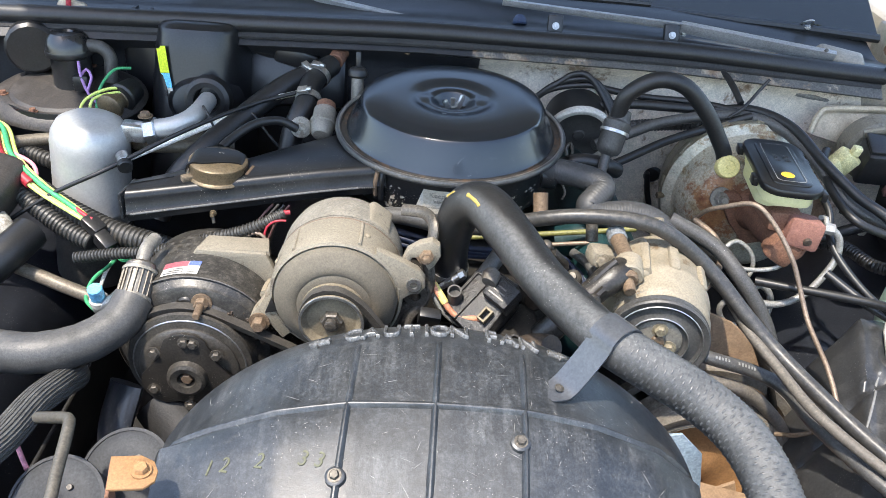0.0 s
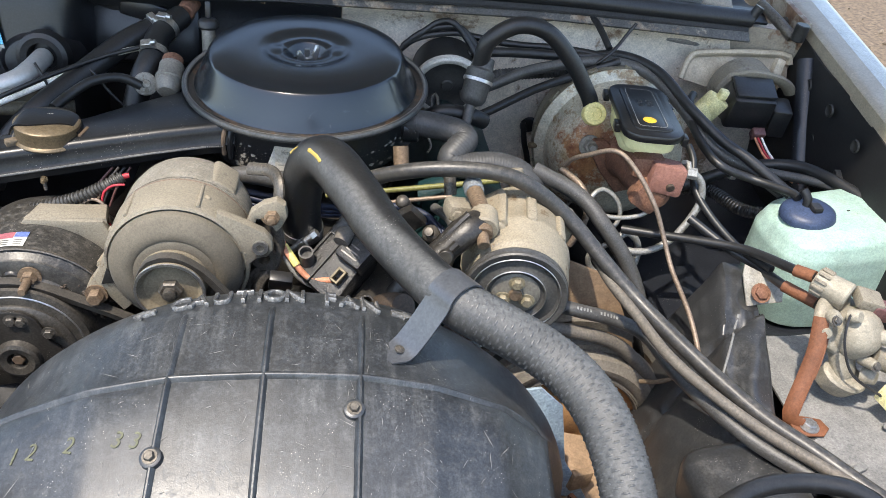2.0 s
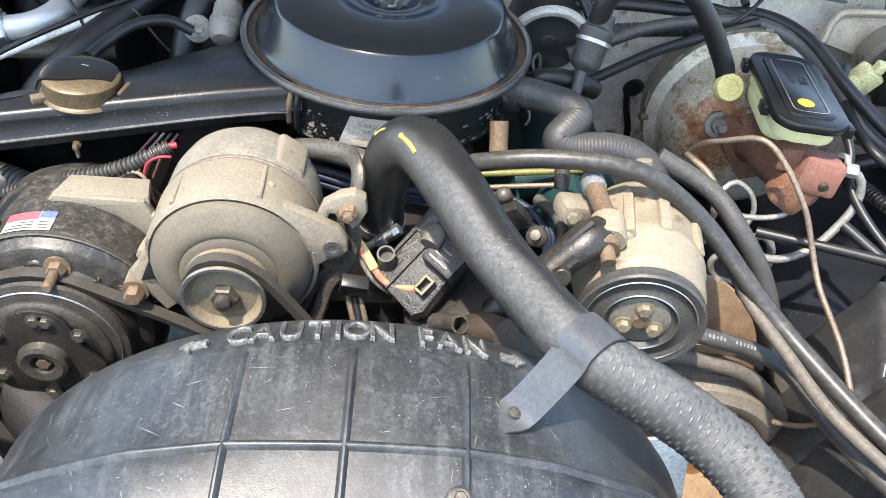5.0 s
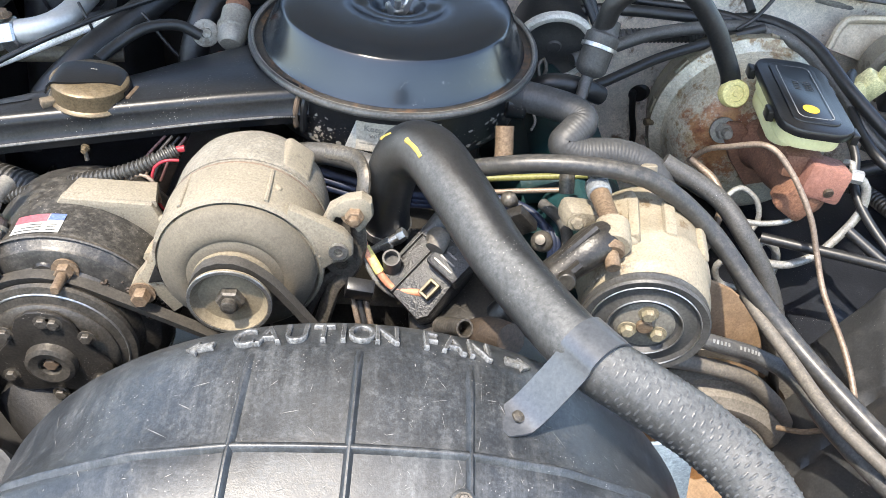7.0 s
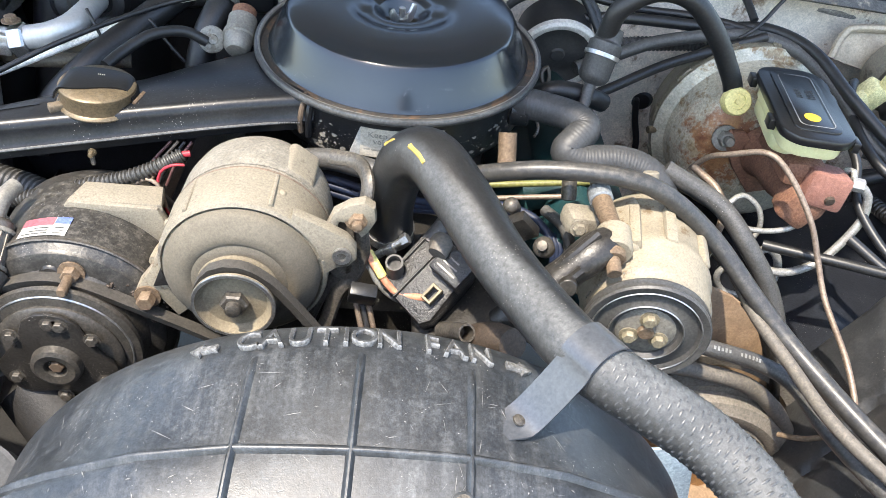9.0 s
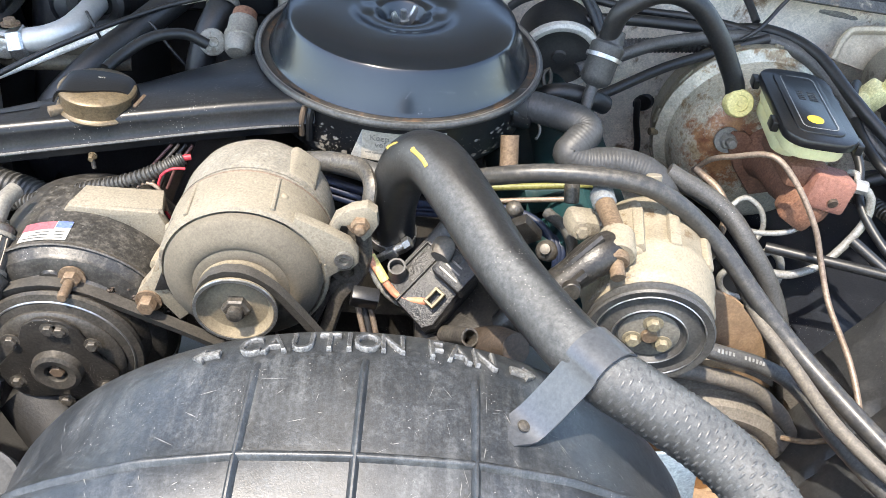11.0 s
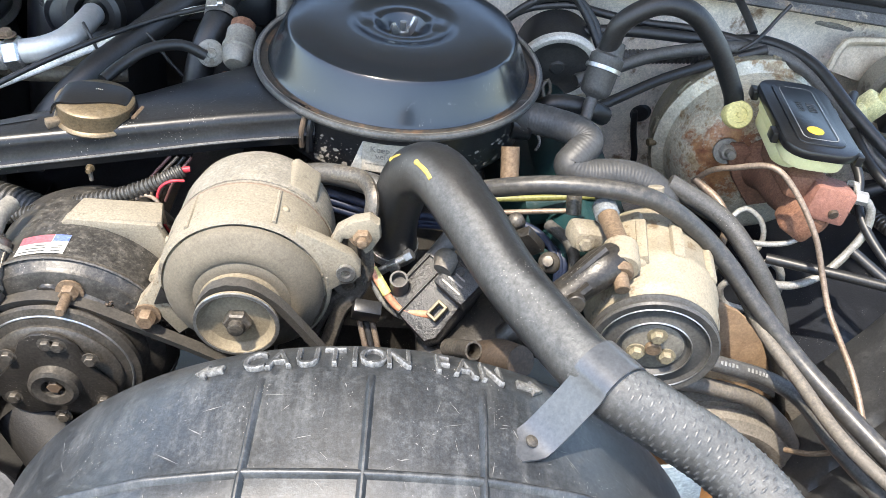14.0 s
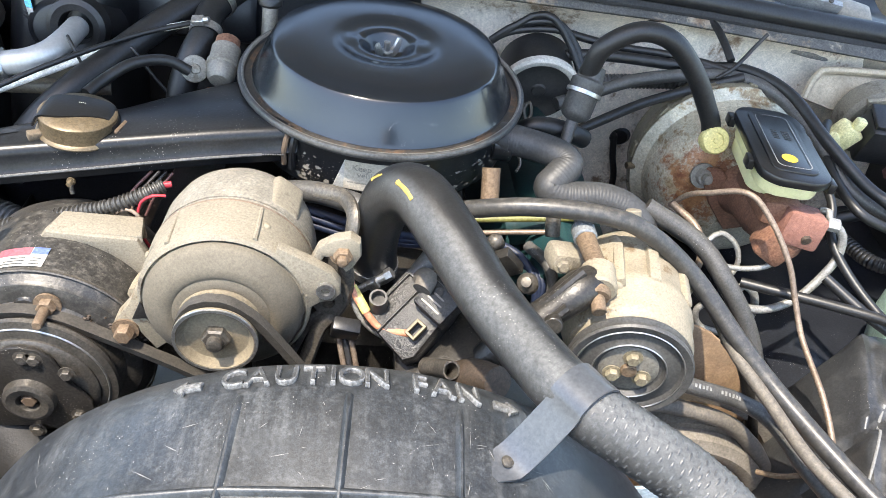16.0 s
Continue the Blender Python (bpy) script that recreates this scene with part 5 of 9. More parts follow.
        part("crimp", rod((x, duct_front(x) - 0.001, 0.8435), (x + 0.0006, duct_front(x) - 0.003, 0.8455), 0.0009, seg=6), M["duct_wear"], s)
    part("inlet_plate", block((0.004, 0.046, 0.036), pose(-0.362, 0.959, 0.826, 0, 0, -8), 0.0015), M["enamel"], s)
    screw = part("screw", hexbolt((-0.2555, 0.9535, 0.8155), (0, -1, 0), 0.0030, 0.008), M["cad"], s)
    part("screw_tip", rod((-0.2555, 0.9505, 0.8135), (-0.2545, 0.9490, 0.8035), 0.0022), M["dark_steel"], screw)
    # vacuum motor with a black strap over it
    v = thing("vacuum_motor", "cadmium plated vacuum motor under a black strap", "vacuum motor", (-0.255, 0.994, 0.85))
    m = Matrix.Translation((-0.2555, 0.9935, 0.8495)) @ Euler((radians(2), radians(4), 0)).to_matrix().to_4x4()
    part("can", lathe([(0.0385, 0), (0.0398, 0.002), (0.0385, 0.004), (0.0368, 0.005), (0.0362, 0.016), (0.0372, 0.0185), (0.0368, 0.0215), (0.0345, 0.0235), (0.015, 0.0245), (0, 0.0245)], m, 48), M["cad"], v)

    def strap(p, q):
        x = -1 + 2 * p
        lo = -0.013 + 0.006 * math.sin(2.4 * x) - 0.002
        hi = 0.021 * math.sqrt(max(0.05, 1 - (x * 0.93) ** 2)) + 0.003
        y = lo + (hi - lo) * q
        return m @ Vector((0.0385 * x, y, 0.0262 - 0.016 * abs(x) ** 10 + 0.0008 * math.sin(q * 3.1)))
    part("strap", thicken(grid_sheet(28, 8, strap), 0.002), M["lid"], v, "worn black plastic strap")
    bar = letters("....", 0.008, 0.0003)
    bar.transform(m @ Matrix.Translation((0.002, 0.011, 0.0278)))
    part("text_bar", bar, M["paper"], v, smooth=0)
    part("retainer", block((0.016, 0.010, 0.008), m @ pose(-0.033, -0.024, 0.004, 0, 0, 35), 0.0015), M["grime_tan"], v, "tan stained retaining tab")
    part("retainer", block((0.020, 0.030, 0.005), m @ pose(0.047, 0.000, 0.006, 0, 0, -10), 0.001), M["grime_tan"], v)
    part("retainer", block((0.004, 0.024, 0.010), m @ pose(0.040, -0.002, 0.010, 0, 12, -10), 0.001), M["grime_rust"], v)


air_cleaner()


# ---- alternator, compressor, belts ----
def pulley_profile(r, w, hub, groove=0.25):
    """A dished V-belt pulley, its front face at height 0, running back along +z."""
    return [(0, w * 0.30), (hub, w * 0.30), (hub * 1.15, w * 0.33), (r * 0.76, w * 0.30), (r * 0.86, w * 0.16), (r * 0.90, 0), (r * 0.985, 0), (r, w * 0.06), (r, w * 0.12), (r * (1 - groove), w * 0.42), (r * (1 - groove), w * 0.55), (r, w * 0.88), (r, w), (0, w)]


def back(p):
    """A frame at p whose z axis runs rearwards."""
    return frame_to(p, (0, 1, 0.02))


def alternator():
    a = thing("alternator", "dusty cast aluminium alternator with steel fan and pulley", "alternator", (-0.086, 0.88, 0.71))
    c = Vector((-0.086, 0, 0.785))

    def at(y):
        return back((c.x, y, c.z))
    rear = [(0, 0.13), (0.045, 0.13), (0.060, 0.122), (0.070, 0.105), (0.0745, 0.085), (0.0755, 0.055), (0.0755, 0.050), (0.074, 0.050), (0.074, 0.046)]
    part("rear_housing", lathe([(r, h) for r, h in rear], at(0.835), 56), M["alu_grey"], a)
    part("stator_gap", lathe([(0.0758, 0.0405), (0.0768, 0.042), (0.0768, 0.0435), (0.0758, 0.045)], at(0.835), 56), M["copper"], a, "thin copper coloured stator edge")
    front = [(0.074, 0.041), (0.0765, 0.041), (0.0775, 0.036), (0.0775, -0.008), (0.0765, -0.013), (0.0735, -0.015), (0.071, -0.011), (0.02, -0.010), (0, -0.010)]
    part("front_housing", lathe(front, at(0.835), 56), M["alu"], a)
    part("cast_boss", block((0.034, 0.050, 0.014), pose(c.x + 0.043, 0.912, c.z + 0.057, 4, 36), 0.0065, 4), M["alu"], a)
    for ang, y in ((64, 0.850), (156, 0.845), (24, 0.848)):
        t = radians(ang)
        d = Vector((math.cos(t), 0, math.sin(t)))
        p = Vector((c.x, y, c.z)) + d * 0.0765
        part("rivet", lathe([(0.0038, 0), (0.0036, 0.0016), (0.0022, 0.0028), (0, 0.0031)], frame_to(p, d), 14), M["alu_light"], a)
    for ang in (70, 128, 12):
        t = radians(ang)
        pts = [(c.x + r * math.cos(t), y, c.z + r * math.sin(t)) for r, y in ((0.0775, 0.824), (0.0780, 0.845), (0.0772, 0.872))]
        part("cast_rib", tube(pts, 0.0022, 8), M["alu"], a)
    # mounting ears of the front housing
    m = pose(0, 0.832, 0, 90)
    ear = [(-0.040, 0.853), (-0.012, 0.840), (0.008, 0.829), (0.016, 0.818), (0.017, 0.806), (0.010, 0.797), (0.0, 0.795), (-0.012, 0.785), (-0.022, 0.765), (-0.028, 0.735), (-0.05, 0.76), (-0.06, 0.80)]
    part("ear", plate(ear, 0.013, pose(0, 0.834, 0, 90), 0.0025), M["alu"], a)
    part("ear_bushing", lathe([(0.0045, -0.003), (0.0085, -0.003), (0.0085, 0.014), (0.0045, 0.014), (0.0045, -0.003)], frame_to((0.0035, 0.820, 0.811), (0, 1, 0)), 20), M["steel"], a)
    ear2 = [(-0.140, 0.838), (-0.155, 0.815), (-0.172, 0.775), (-0.184, 0.758), (-0.188, 0.748), (-0.185, 0.738), (-0.176, 0.735), (-0.166, 0.745), (-0.150, 0.722), (-0.135, 0.735), (-0.12, 0.78)]
    part("ear", plate(ear2, 0.016, pose(0, 0.838, 0, 90), 0.0025), M["alu_light"], a)
    part("pivot_bolt", hexbolt((-0.176, 0.823, 0.746), (0, -1, 0), 0.0085, 0.014, stud=0.0), M["rust_bolt"], a)
    # black patch on the solid ear, painted as a hollow's shade
    part("ear_shade_patch", plate([(-0.160, 0.783), (-0.154, 0.763), (-0.169, 0.760)], 0.004, pose(0, 0.8235, 0, 90), 0.001), M["void"], a, "black patch painted as the shade of a hollow in the cast ear")
    for k in range(5):
        part("cast_figure", block((0.0022, 0.0006, 0.0034), pose(-0.028 + 0.0036 * k, 0.8203, 0.816 - 0.0034 * k, 0, 40), 0.0003, 1), M["alu"], a)
    # fan and pulley
    fan = [(0.012, 0.002), (0.038, 0.000), (0.043, 0.0022), (0.047, 0.0005), (0.055, 0.0022), (0.058, 0.0045), (0.066, 0.008), (0.0705, 0.014), (0.0708, 0.018), (0.064, 0.014), (0.054, 0.008), (0.012, 0.006)]
    part("fan", lathe(fan, at(0.802), 64), M["fan"], a, "dirty grey-brown cooling fan plate")
    for k in range(11):
        t = 2 * math.pi * k / 11 + 0.2
        part("fan_vane", block((0.004, 0.022, 0.012), at(0.812) @ Matrix.Rotation(t, 4, "Z") @ Matrix.Translation((0, 0.054, 0.012)) @ Matrix.Rotation(0.35, 4, "Z"), 0.001, 1), M["fan"], a)
    p = part("pulley", lathe(pulley_profile(0.0365, 0.026, 0.012, 0.3), at(0.772), 48), M["pulley_tan"], a, "worn steel pulley with a bright rim")
    part("rim", lathe([(0.0335, -0.0006), (0.0362, -0.0006), (0.0366, 0.001), (0.0335, 0.001), (0.0335, -0.0006)], at(0.772), 48), M["steel"], p)
    part("nut", hexbolt((c.x, 0.784, c.z), (0, -1, -0.02), 0.0125, 0.012, stud=0.007), M["dark_steel"], p)
    # adjusting bracket on the right
    b = thing("adjusting_bracket", "cast aluminium slotted alternator bracket with rusty nut", "bracket", (0.015, 0.84, 0.80))
    arm = [(-0.012, 0.832), (-0.006, 0.848), (0.008, 0.858), (0.022, 0.862), (0.031, 0.856), (0.033, 0.842), (0.026, 0.828), (0.020, 0.822), (0.010, 0.838), (0.0, 0.838), (-0.004, 0.826)]
    part("arm", plate(arm, 0.014, pose(0, 0.846, 0, 90), 0.003), M["alu"], b)
    part("nut", hexbolt((0.0165, 0.834, 0.843), (0, -1, 0), 0.0085, 0.009, stud=0.006), M["rust_bolt"], b)
    part("stay", tube([(0.022, 0.850, 0.850), (0.0225, 0.86, 0.868), (0.012, 0.888, 0.868), (-0.014, 0.905, 0.862)], 0.0075, 10, flat=0.6), M["dark_steel"], b)
    part("lower_arm", tube([(0.018, 0.845, 0.828), (0.0215, 0.842, 0.80), (0.014, 0.838, 0.775), (0.0, 0.835, 0.755), (-0.012, 0.83, 0.71)], 0.0085, 10, flat=0.75), M["dark_steel"], b)
    part("stay", tube([(0.005, 0.84, 0.775), (-0.012, 0.838, 0.755), (-0.03, 0.835, 0.71)], 0.006, 8), M["dark_steel"], b)
    part("lug", lathe([(0.007, -0.006), (0.014, -0.006), (0.014, 0.008), (0.007, 0.008), (0.007, -0.006)], frame_to((0.006, 0.836, 0.788), (0, 1, 0)), 20), M["dark_steel"], b)


alternator()


def belt(name, pts, w, label, thick=0.004):
    """A V-belt loop strip along pts, w wide front to back."""
    line = spline(pts, 0.008)
    bm = bmesh.new()
    rows = []
    for i, q in enumerate(line):
        d = (line[min(i + 1, len(line) - 1)] - line[max(i - 1, 0)]).normalized()
        n = d.cross(Vector((0, 1, 0))).normalized()
        rows.append([bm.verts.new(q + Vector((0, 1, 0)) * a * w / 2 + n * b * thick) for a, b in ((-1, 1), (1, 1), (0.6, -1), (-0.6, -1))])
    for p, q in zip(rows, rows[1:]):
        for k in range(4):
            bm.faces.new((p[k], p[(k + 1) % 4], q[(k + 1) % 4], q[k]))
    bm.faces.new(rows[0])
    bm.faces.new(rows[-1])
    return solo(name, bm, M["belt"], label, "belt")


belt("drive_belt", [(-0.115, 0.784, 0.765), (-0.119, 0.784, 0.79), (-0.105, 0.784, 0.815), (-0.082, 0.784, 0.820), (-0.060, 0.784, 0.808), (-0.04, 0.784, 0.785), (0.0, 0.784, 0.725), (0.03, 0.784, 0.66)], 0.011, "worn black drive belt round the alternator pulley")
belt("drive_belt", [(-0.325, 0.818, 0.67), (-0.325, 0.818, 0.71), (-0.305, 0.818, 0.748), (-0.268, 0.818, 0.762), (-0.235, 0.818, 0.757), (-0.20, 0.818, 0.741), (-0.12, 0.818, 0.70), (0.0, 0.818, 0.63)], 0.013, "dusty drive belt leading off the compressor clutch")


def compressor():
    k = thing("ac_compressor", "greasy black radial compressor with a grey clutch", "compressor", (-0.255, 0.88, 0.6))
    x, z = -0.256, 0.690
    body = [(0, 0.15), (0.06, 0.15), (0.085, 0.140), (0.096, 0.120), (0.099, 0.10), (0.099, 0.012), (0.097, 0.006), (0.091, 0.002), (0.089, -0.003), (0.080, -0.007), (0, -0.007)]
    part("body", lathe(body, back((x, 0.835, z + 0.004)), 56), M["drum"], k, "greasy black drum body")
    part("seam_ring", lathe([(0.0990, 0.004), (0.1003, 0.005), (0.1003, 0.008), (0.0990, 0.009)], back((x, 0.835, z + 0.004)), 56), M["dark_steel"], k)
    pul = [(0.045, -0.004), (0.060, -0.004), (0.066, -0.002), (0.0735, 0.0), (0.0745, 0.004), (0.0665, 0.013), (0.0665, 0.017), (0.0745, 0.026), (0.0745, 0.03), (0.05, 0.032)]
    p = part("clutch_pulley", lathe(pul, back((x, 0.802, z + 0.002)), 56), M["clutch"], k, "worn grey-brown clutch pulley")
    part("rim", lathe([(0.0655, -0.0028), (0.0665, -0.0030), (0.0675, -0.0022), (0.0665, -0.001)], back((x, 0.802, z + 0.002)), 56), M["steel"], p)
    tri = []
    for k_ in range(3):
        for da, rr in ((-26, 0.054), (-13, 0.058), (0, 0.059), (13, 0.058), (26, 0.054), (60, 0.040)):
            t = radians(90 + 120 * k_ + da)
            tri.append((x + rr * math.cos(t), z + rr * math.sin(t)))
    part("clutch_disc", lathe([(0.020, 0.006), (0.046, 0.006), (0.056, 0.007), (0.059, 0.010), (0.059, 0.016), (0, 0.016)], back((x, 0.786, z)), 48), M["clutch"], k, "worn brown clutch disc")
    part("clutch_plate", plate(tri, 0.005, pose(0, 0.790, 0, 90), 0.0015), M["greasy"], k, "oily black three-armed clutch plate")
    hub = part("hub", lathe([(0.0085, 0.008), (0.011, -0.002), (0.0185, -0.004), (0.0225, -0.002), (0.0235, 0.004), (0.025, 0.010), (0, 0.010)], back((x, 0.780, z - 0.003)), 32), M["clutch"], k)
    part("hub_nut", hexbolt((x, 0.787, z - 0.003), (0, -1, 0), 0.0070, 0.008), M["grime_rust"], hub)
    for ang in (90, 78, 40, 140, 210, 330, 270):
        t = radians(ang)
        q = (x + 0.047 * math.cos(t), 0.786, z + 0.047 * math.sin(t))
        part("rivet", hexbolt(q, (0, -1, 0), 0.0055, 0.005), M["dark_steel"], k)
    part("front_bolt", hexbolt((-0.243, 0.826, 0.766), (0.03, -1, 0.05), 0.0085, 0.010, stud=0.022), M["rust_bolt"], k)
    part("cast_lug", rod((-0.262, 0.845, 0.762), (-0.262, 0.825, 0.760), 0.016, 0.012), M["greasy"], k)
    part("cast_lug", block((0.07, 0.03, 0.03), pose(-0.20, 0.848, 0.735, 0, 25), 0.008), M["greasy"], k)
    # sticker wrapped on the drum
    m = back((x, 0.835, z + 0.004))

    def wrap(name, a0, a1, h0, h1, mat, parent, lift=0.0004):
        bm = lathe([(0.0993 + lift, h0), (0.0993 + lift, h1)], m, 10, arc=(radians(a0), radians(a1)))
        return part(name, bm, M[mat], parent)
    # angles are measured in the lathe's own frame; build with world directions
    ax = m.to_3x3() @ Vector((1, 0, 0))
    flip = -1 if ax.x < 0 else 1
    def deg(a):
        return 180 - a if flip < 0 else a
    up = m.to_3x3() @ Vector((0, 1, 0))
    s = 1 if up.z > 0 else -1
    st = wrap("sticker", s * deg(113), s * deg(87), 0.011, 0.038, "white", k)
    wrap("sticker_panel", s * deg(113), s * deg(95.5), 0.026, 0.0375, "pink", st, 0.0008)
    wrap("sticker_panel", s * deg(95), s * deg(87), 0.028, 0.0375, "blue", st, 0.0008)
    for q in range(3):
        wrap("text_bar", s * deg(111 - 3 * q), s * deg(97), 0.0135 + 0.004 * q, 0.0148 + 0.004 * q, "plastic_dusty", st, 0.0008)
        wrap("text_bar", s * deg(94), s * deg(89), 0.0135 + 0.004 * q, 0.0146 + 0.004 * q, "plastic_dusty", st, 0.0008)
    # aluminium bracket from compressor to alternator
    b = thing("mounting_bracket", "dusty aluminium bracket between compressor and alternator", "bracket", (-0.2, 0.87, 0.75))
    web = [(-0.270, 0.789), (-0.262, 0.800), (-0.178, 0.798), (-0.166, 0.770), (-0.157, 0.757), (-0.170, 0.716), (-0.182, 0.712), (-0.176, 0.750), (-0.196, 0.752), (-0.225, 0.787), (-0.262, 0.789)]
    part("web", plate(web, 0.012, pose(0, 0.90, 0, 90), 0.003), M["alu"], b)
    part("shelf", plate([(-0.264, 0.892), (-0.256, 0.925), (-0.180, 0.925), (-0.174, 0.892)], 0.010, pose(0, 0, 0.7905), 0.003), M["alu"], b)
    part("leg", tube([(-0.170, 0.893, 0.755), (-0.172, 0.870, 0.760), (-0.172, 0.848, 0.764)], 0.009, 8, flat=0.7), M["alu_light"], b)
    part("grime_pad", block((0.09, 0.02, 0.045), pose(-0.212, 0.842, 0.738, 0, 26), 0.010, 3), M["grime_brown"], b, "caked oily dirt")
    part("nut", hexbolt((-0.209, 0.852, 0.752), (0, -1, 0.3), 0.010, 0.012), M["grime_brown"], b)


compressor()


# ---- air pump and power steering side ----
def air_pump():
    a = thing("air_pump", "sand coloured cast aluminium air pump with black pulley", "air pump", (0.29, 0.83, 0.72))
    p0, ax = Vector((0.281, 0.770, 0.784)), Vector((0.17, 1, 0.06)).normalized()
    m = frame_to(p0, ax)
    body = [(0, 0.150), (0.035, 0.150), (0.052, 0.142), (0.0585, 0.130), (0.060, 0.11), (0.060, 0.07), (0.0625, 0.066), (0.0625, 0.056), (0.060, 0.052), (0.060, 0.026), (0.0575, 0.018), (0.052, 0.013), (0, 0.013)]
    part("body", lathe(body, m, 48), M["alu_light"], a, "sand coloured cast housing")
    for ang, l, w in ((100, 0.05, 0.012), (60, 0.055, 0.014), (20, 0.05, 0.014), (140, 0.05, 0.012), (-20, 0.045, 0.012)):
        t = radians(ang)
        part("cast_rib", block((w, 0.014, l), m @ Matrix.Rotation(t - math.pi / 2, 4, "Z") @ Matrix.Translation((0, 0.0585, 0.085)), 0.003), M["alu_light"], a)
    part("cast_tab", block((0.012, 0.016, 0.020), m @ Matrix.Rotation(radians(-38), 4, "Z") @ Matrix.Translation((0, 0.063, 0.045)), 0.002), M["alu_light"], a)
    part("housing_step", block((0.040, 0.030, 0.075), m @ Matrix.Rotation(radians(-36), 4, "Z") @ Matrix.Translation((0, 0.052, 0.082)), 0.006, 3), M["alu_light"], a)
    part("housing_step", block((0.010, 0.012, 0.055), m @ Matrix.Rotation(radians(-20), 4, "Z") @ Matrix.Translation((0, 0.064, 0.075)), 0.002), M["alu_light"], a, "pale scraped casting edge")
    part("outlet", block((0.032, 0.04, 0.04), pose(0.353, 0.885, 0.805, 5, 10, -12), 0.010, 3), M["alu_light"], a)
    pu = part("pulley", lathe([(0.0, 0.004), (0.030, 0.004), (0.0335, 0.0), (0.036, 0.002), (0.046, 0.003), (0.050, 0.0), (0.0565, -0.001), (0.058, 0.001), (0.0578, 0.003), (0.053, 0.006), (0.058, 0.009), (0.058, 0.011), (0.03, 0.012), (0, 0.012)], m, 56), M["pulley_grey"], a, "dark grey painted pulley")
    part("hub", lathe([(0, 0.003), (0.026, 0.003), (0.0275, 0.0042)], m, 40), M["hub_grey"], pu, "worn pale hub")
    for r in (0.0335, 0.0495):
        part("bright_ring", lathe([(r - 0.0008, -0.0003 if r < 0.04 else 0.0), (r, -0.0010), (r + 0.0008, -0.0002), (r, 0.001)], m, 56), M["steel"], pu)
    for k in range(3):
        t = radians(90 + 120 * k)
        q = m @ Vector((0.0155 * math.cos(t), 0.0155 * math.sin(t), 0.0035))
        part("pulley_bolt", hexbolt(q, -ax, 0.0062, 0.007), M["cad_bolt"], pu)
    part("shaft_end", rod(m @ Vector((0, 0, 0.004)), m @ Vector((0, 0, -0.001)), 0.0075), M["rust_bolt"], pu)
    # raised lettering round the front shoulder
    for k, ch in enumerate("DO NOT CLAM"):
        if ch == " ":
            continue
        t = radians(14 + 4.9 * k)
        radial = m.to_3x3() @ Vector((math.cos(t), math.sin(t), 0))
        n = (radial * 0.62 - ax * 0.78).normalized()
        up = (radial - n * radial.dot(n)).normalized()
        right = up.cross(n)
        bm = letters(ch, 0.0068, 0.0004, 0.0002)
        bm.transform(Matrix.Translation(m @ Vector((0.0568 * math.cos(t), 0.0568 * math.sin(t), 0.0192)) + n * 0.0004) @ Matrix((right, up, n)).transposed().to_4x4())
        part("cast_letter", bm, M["alu_grey"], a, smooth=30)
    # bracket, bolts and long stud
    b = thing("pump_bracket", "oily black cast bracket with rusty bolts on the pump", "bracket", (0.22, 0.81, 0.78))
    part("casting", tube([(0.150, 0.785, 0.770), (0.178, 0.785, 0.803), (0.196, 0.79, 0.824), (0.214, 0.797, 0.840), (0.230, 0.805, 0.850), (0.240, 0.812, 0.852)], 0.0150, 14, r1=0.0175, flat=0.8, swell=lambda f: 1 + 0.06 * math.sin(f * 17)), M["greasy"], b, "oily black cast arm")
    part("casting_rib", tube([(0.170, 0.770, 0.800), (0.190, 0.772, 0.824), (0.212, 0.780, 0.845)], 0.005, 8), M["greasy"], b)
    part("casting_rib", tube([(0.182, 0.79, 0.822), (0.205, 0.796, 0.848), (0.226, 0.806, 0.866)], 0.0045, 8), M["greasy"], b)
    part("casting_boss", rod((0.200, 0.772, 0.835), (0.198, 0.762, 0.838), 0.008), M["greasy"], b)
    part("casting_end", rod((0.243, 0.802, 0.848), (0.247, 0.830, 0.852), 0.017, 0.016), M["alu_light"], b)
    part("bolt_flange", rod((0.241, 0.803, 0.848), (0.2405, 0.794, 0.846), 0.0125), M["rust_bolt"], b, "rusty bolt flange")
    part("bolt", rod((0.2405, 0.796, 0.847), (0.241, 0.780, 0.842), 0.0068), M["rust_bolt"], b)
    part("stud_sleeve", rod((0.2445, 0.818, 0.858), (0.241, 0.868, 0.859), 0.0085, 0.0095), M["rust_bolt"], b)
    part("stud_collar", rod((0.241, 0.866, 0.859), (0.240, 0.882, 0.861), 0.0115), M["blue_grey"], b)
    part("stud_end", rod((0.240, 0.882, 0.861), (0.239, 0.900, 0.868), 0.0070), M["dark_steel"], b)
    part("lug", block((0.035, 0.03, 0.022), pose(0.226, 0.868, 0.835, 0, 10, 10), 0.007), M["alu"], b)
    part("lug_bolt", hexbolt((0.221, 0.850, 0.838), (0, -1, 0.2), 0.006, 0.006), M["alu"], b)
    part("stud_end", rod((0.300, 0.905, 0.84), (0.298, 0.915, 0.865), 0.008), M["alu"], b)
    part("stud_end", rod((0.219, 0.90, 0.835), (0.217, 0.915, 0.865), 0.0075), M["dark_steel"], b)


air_pump()


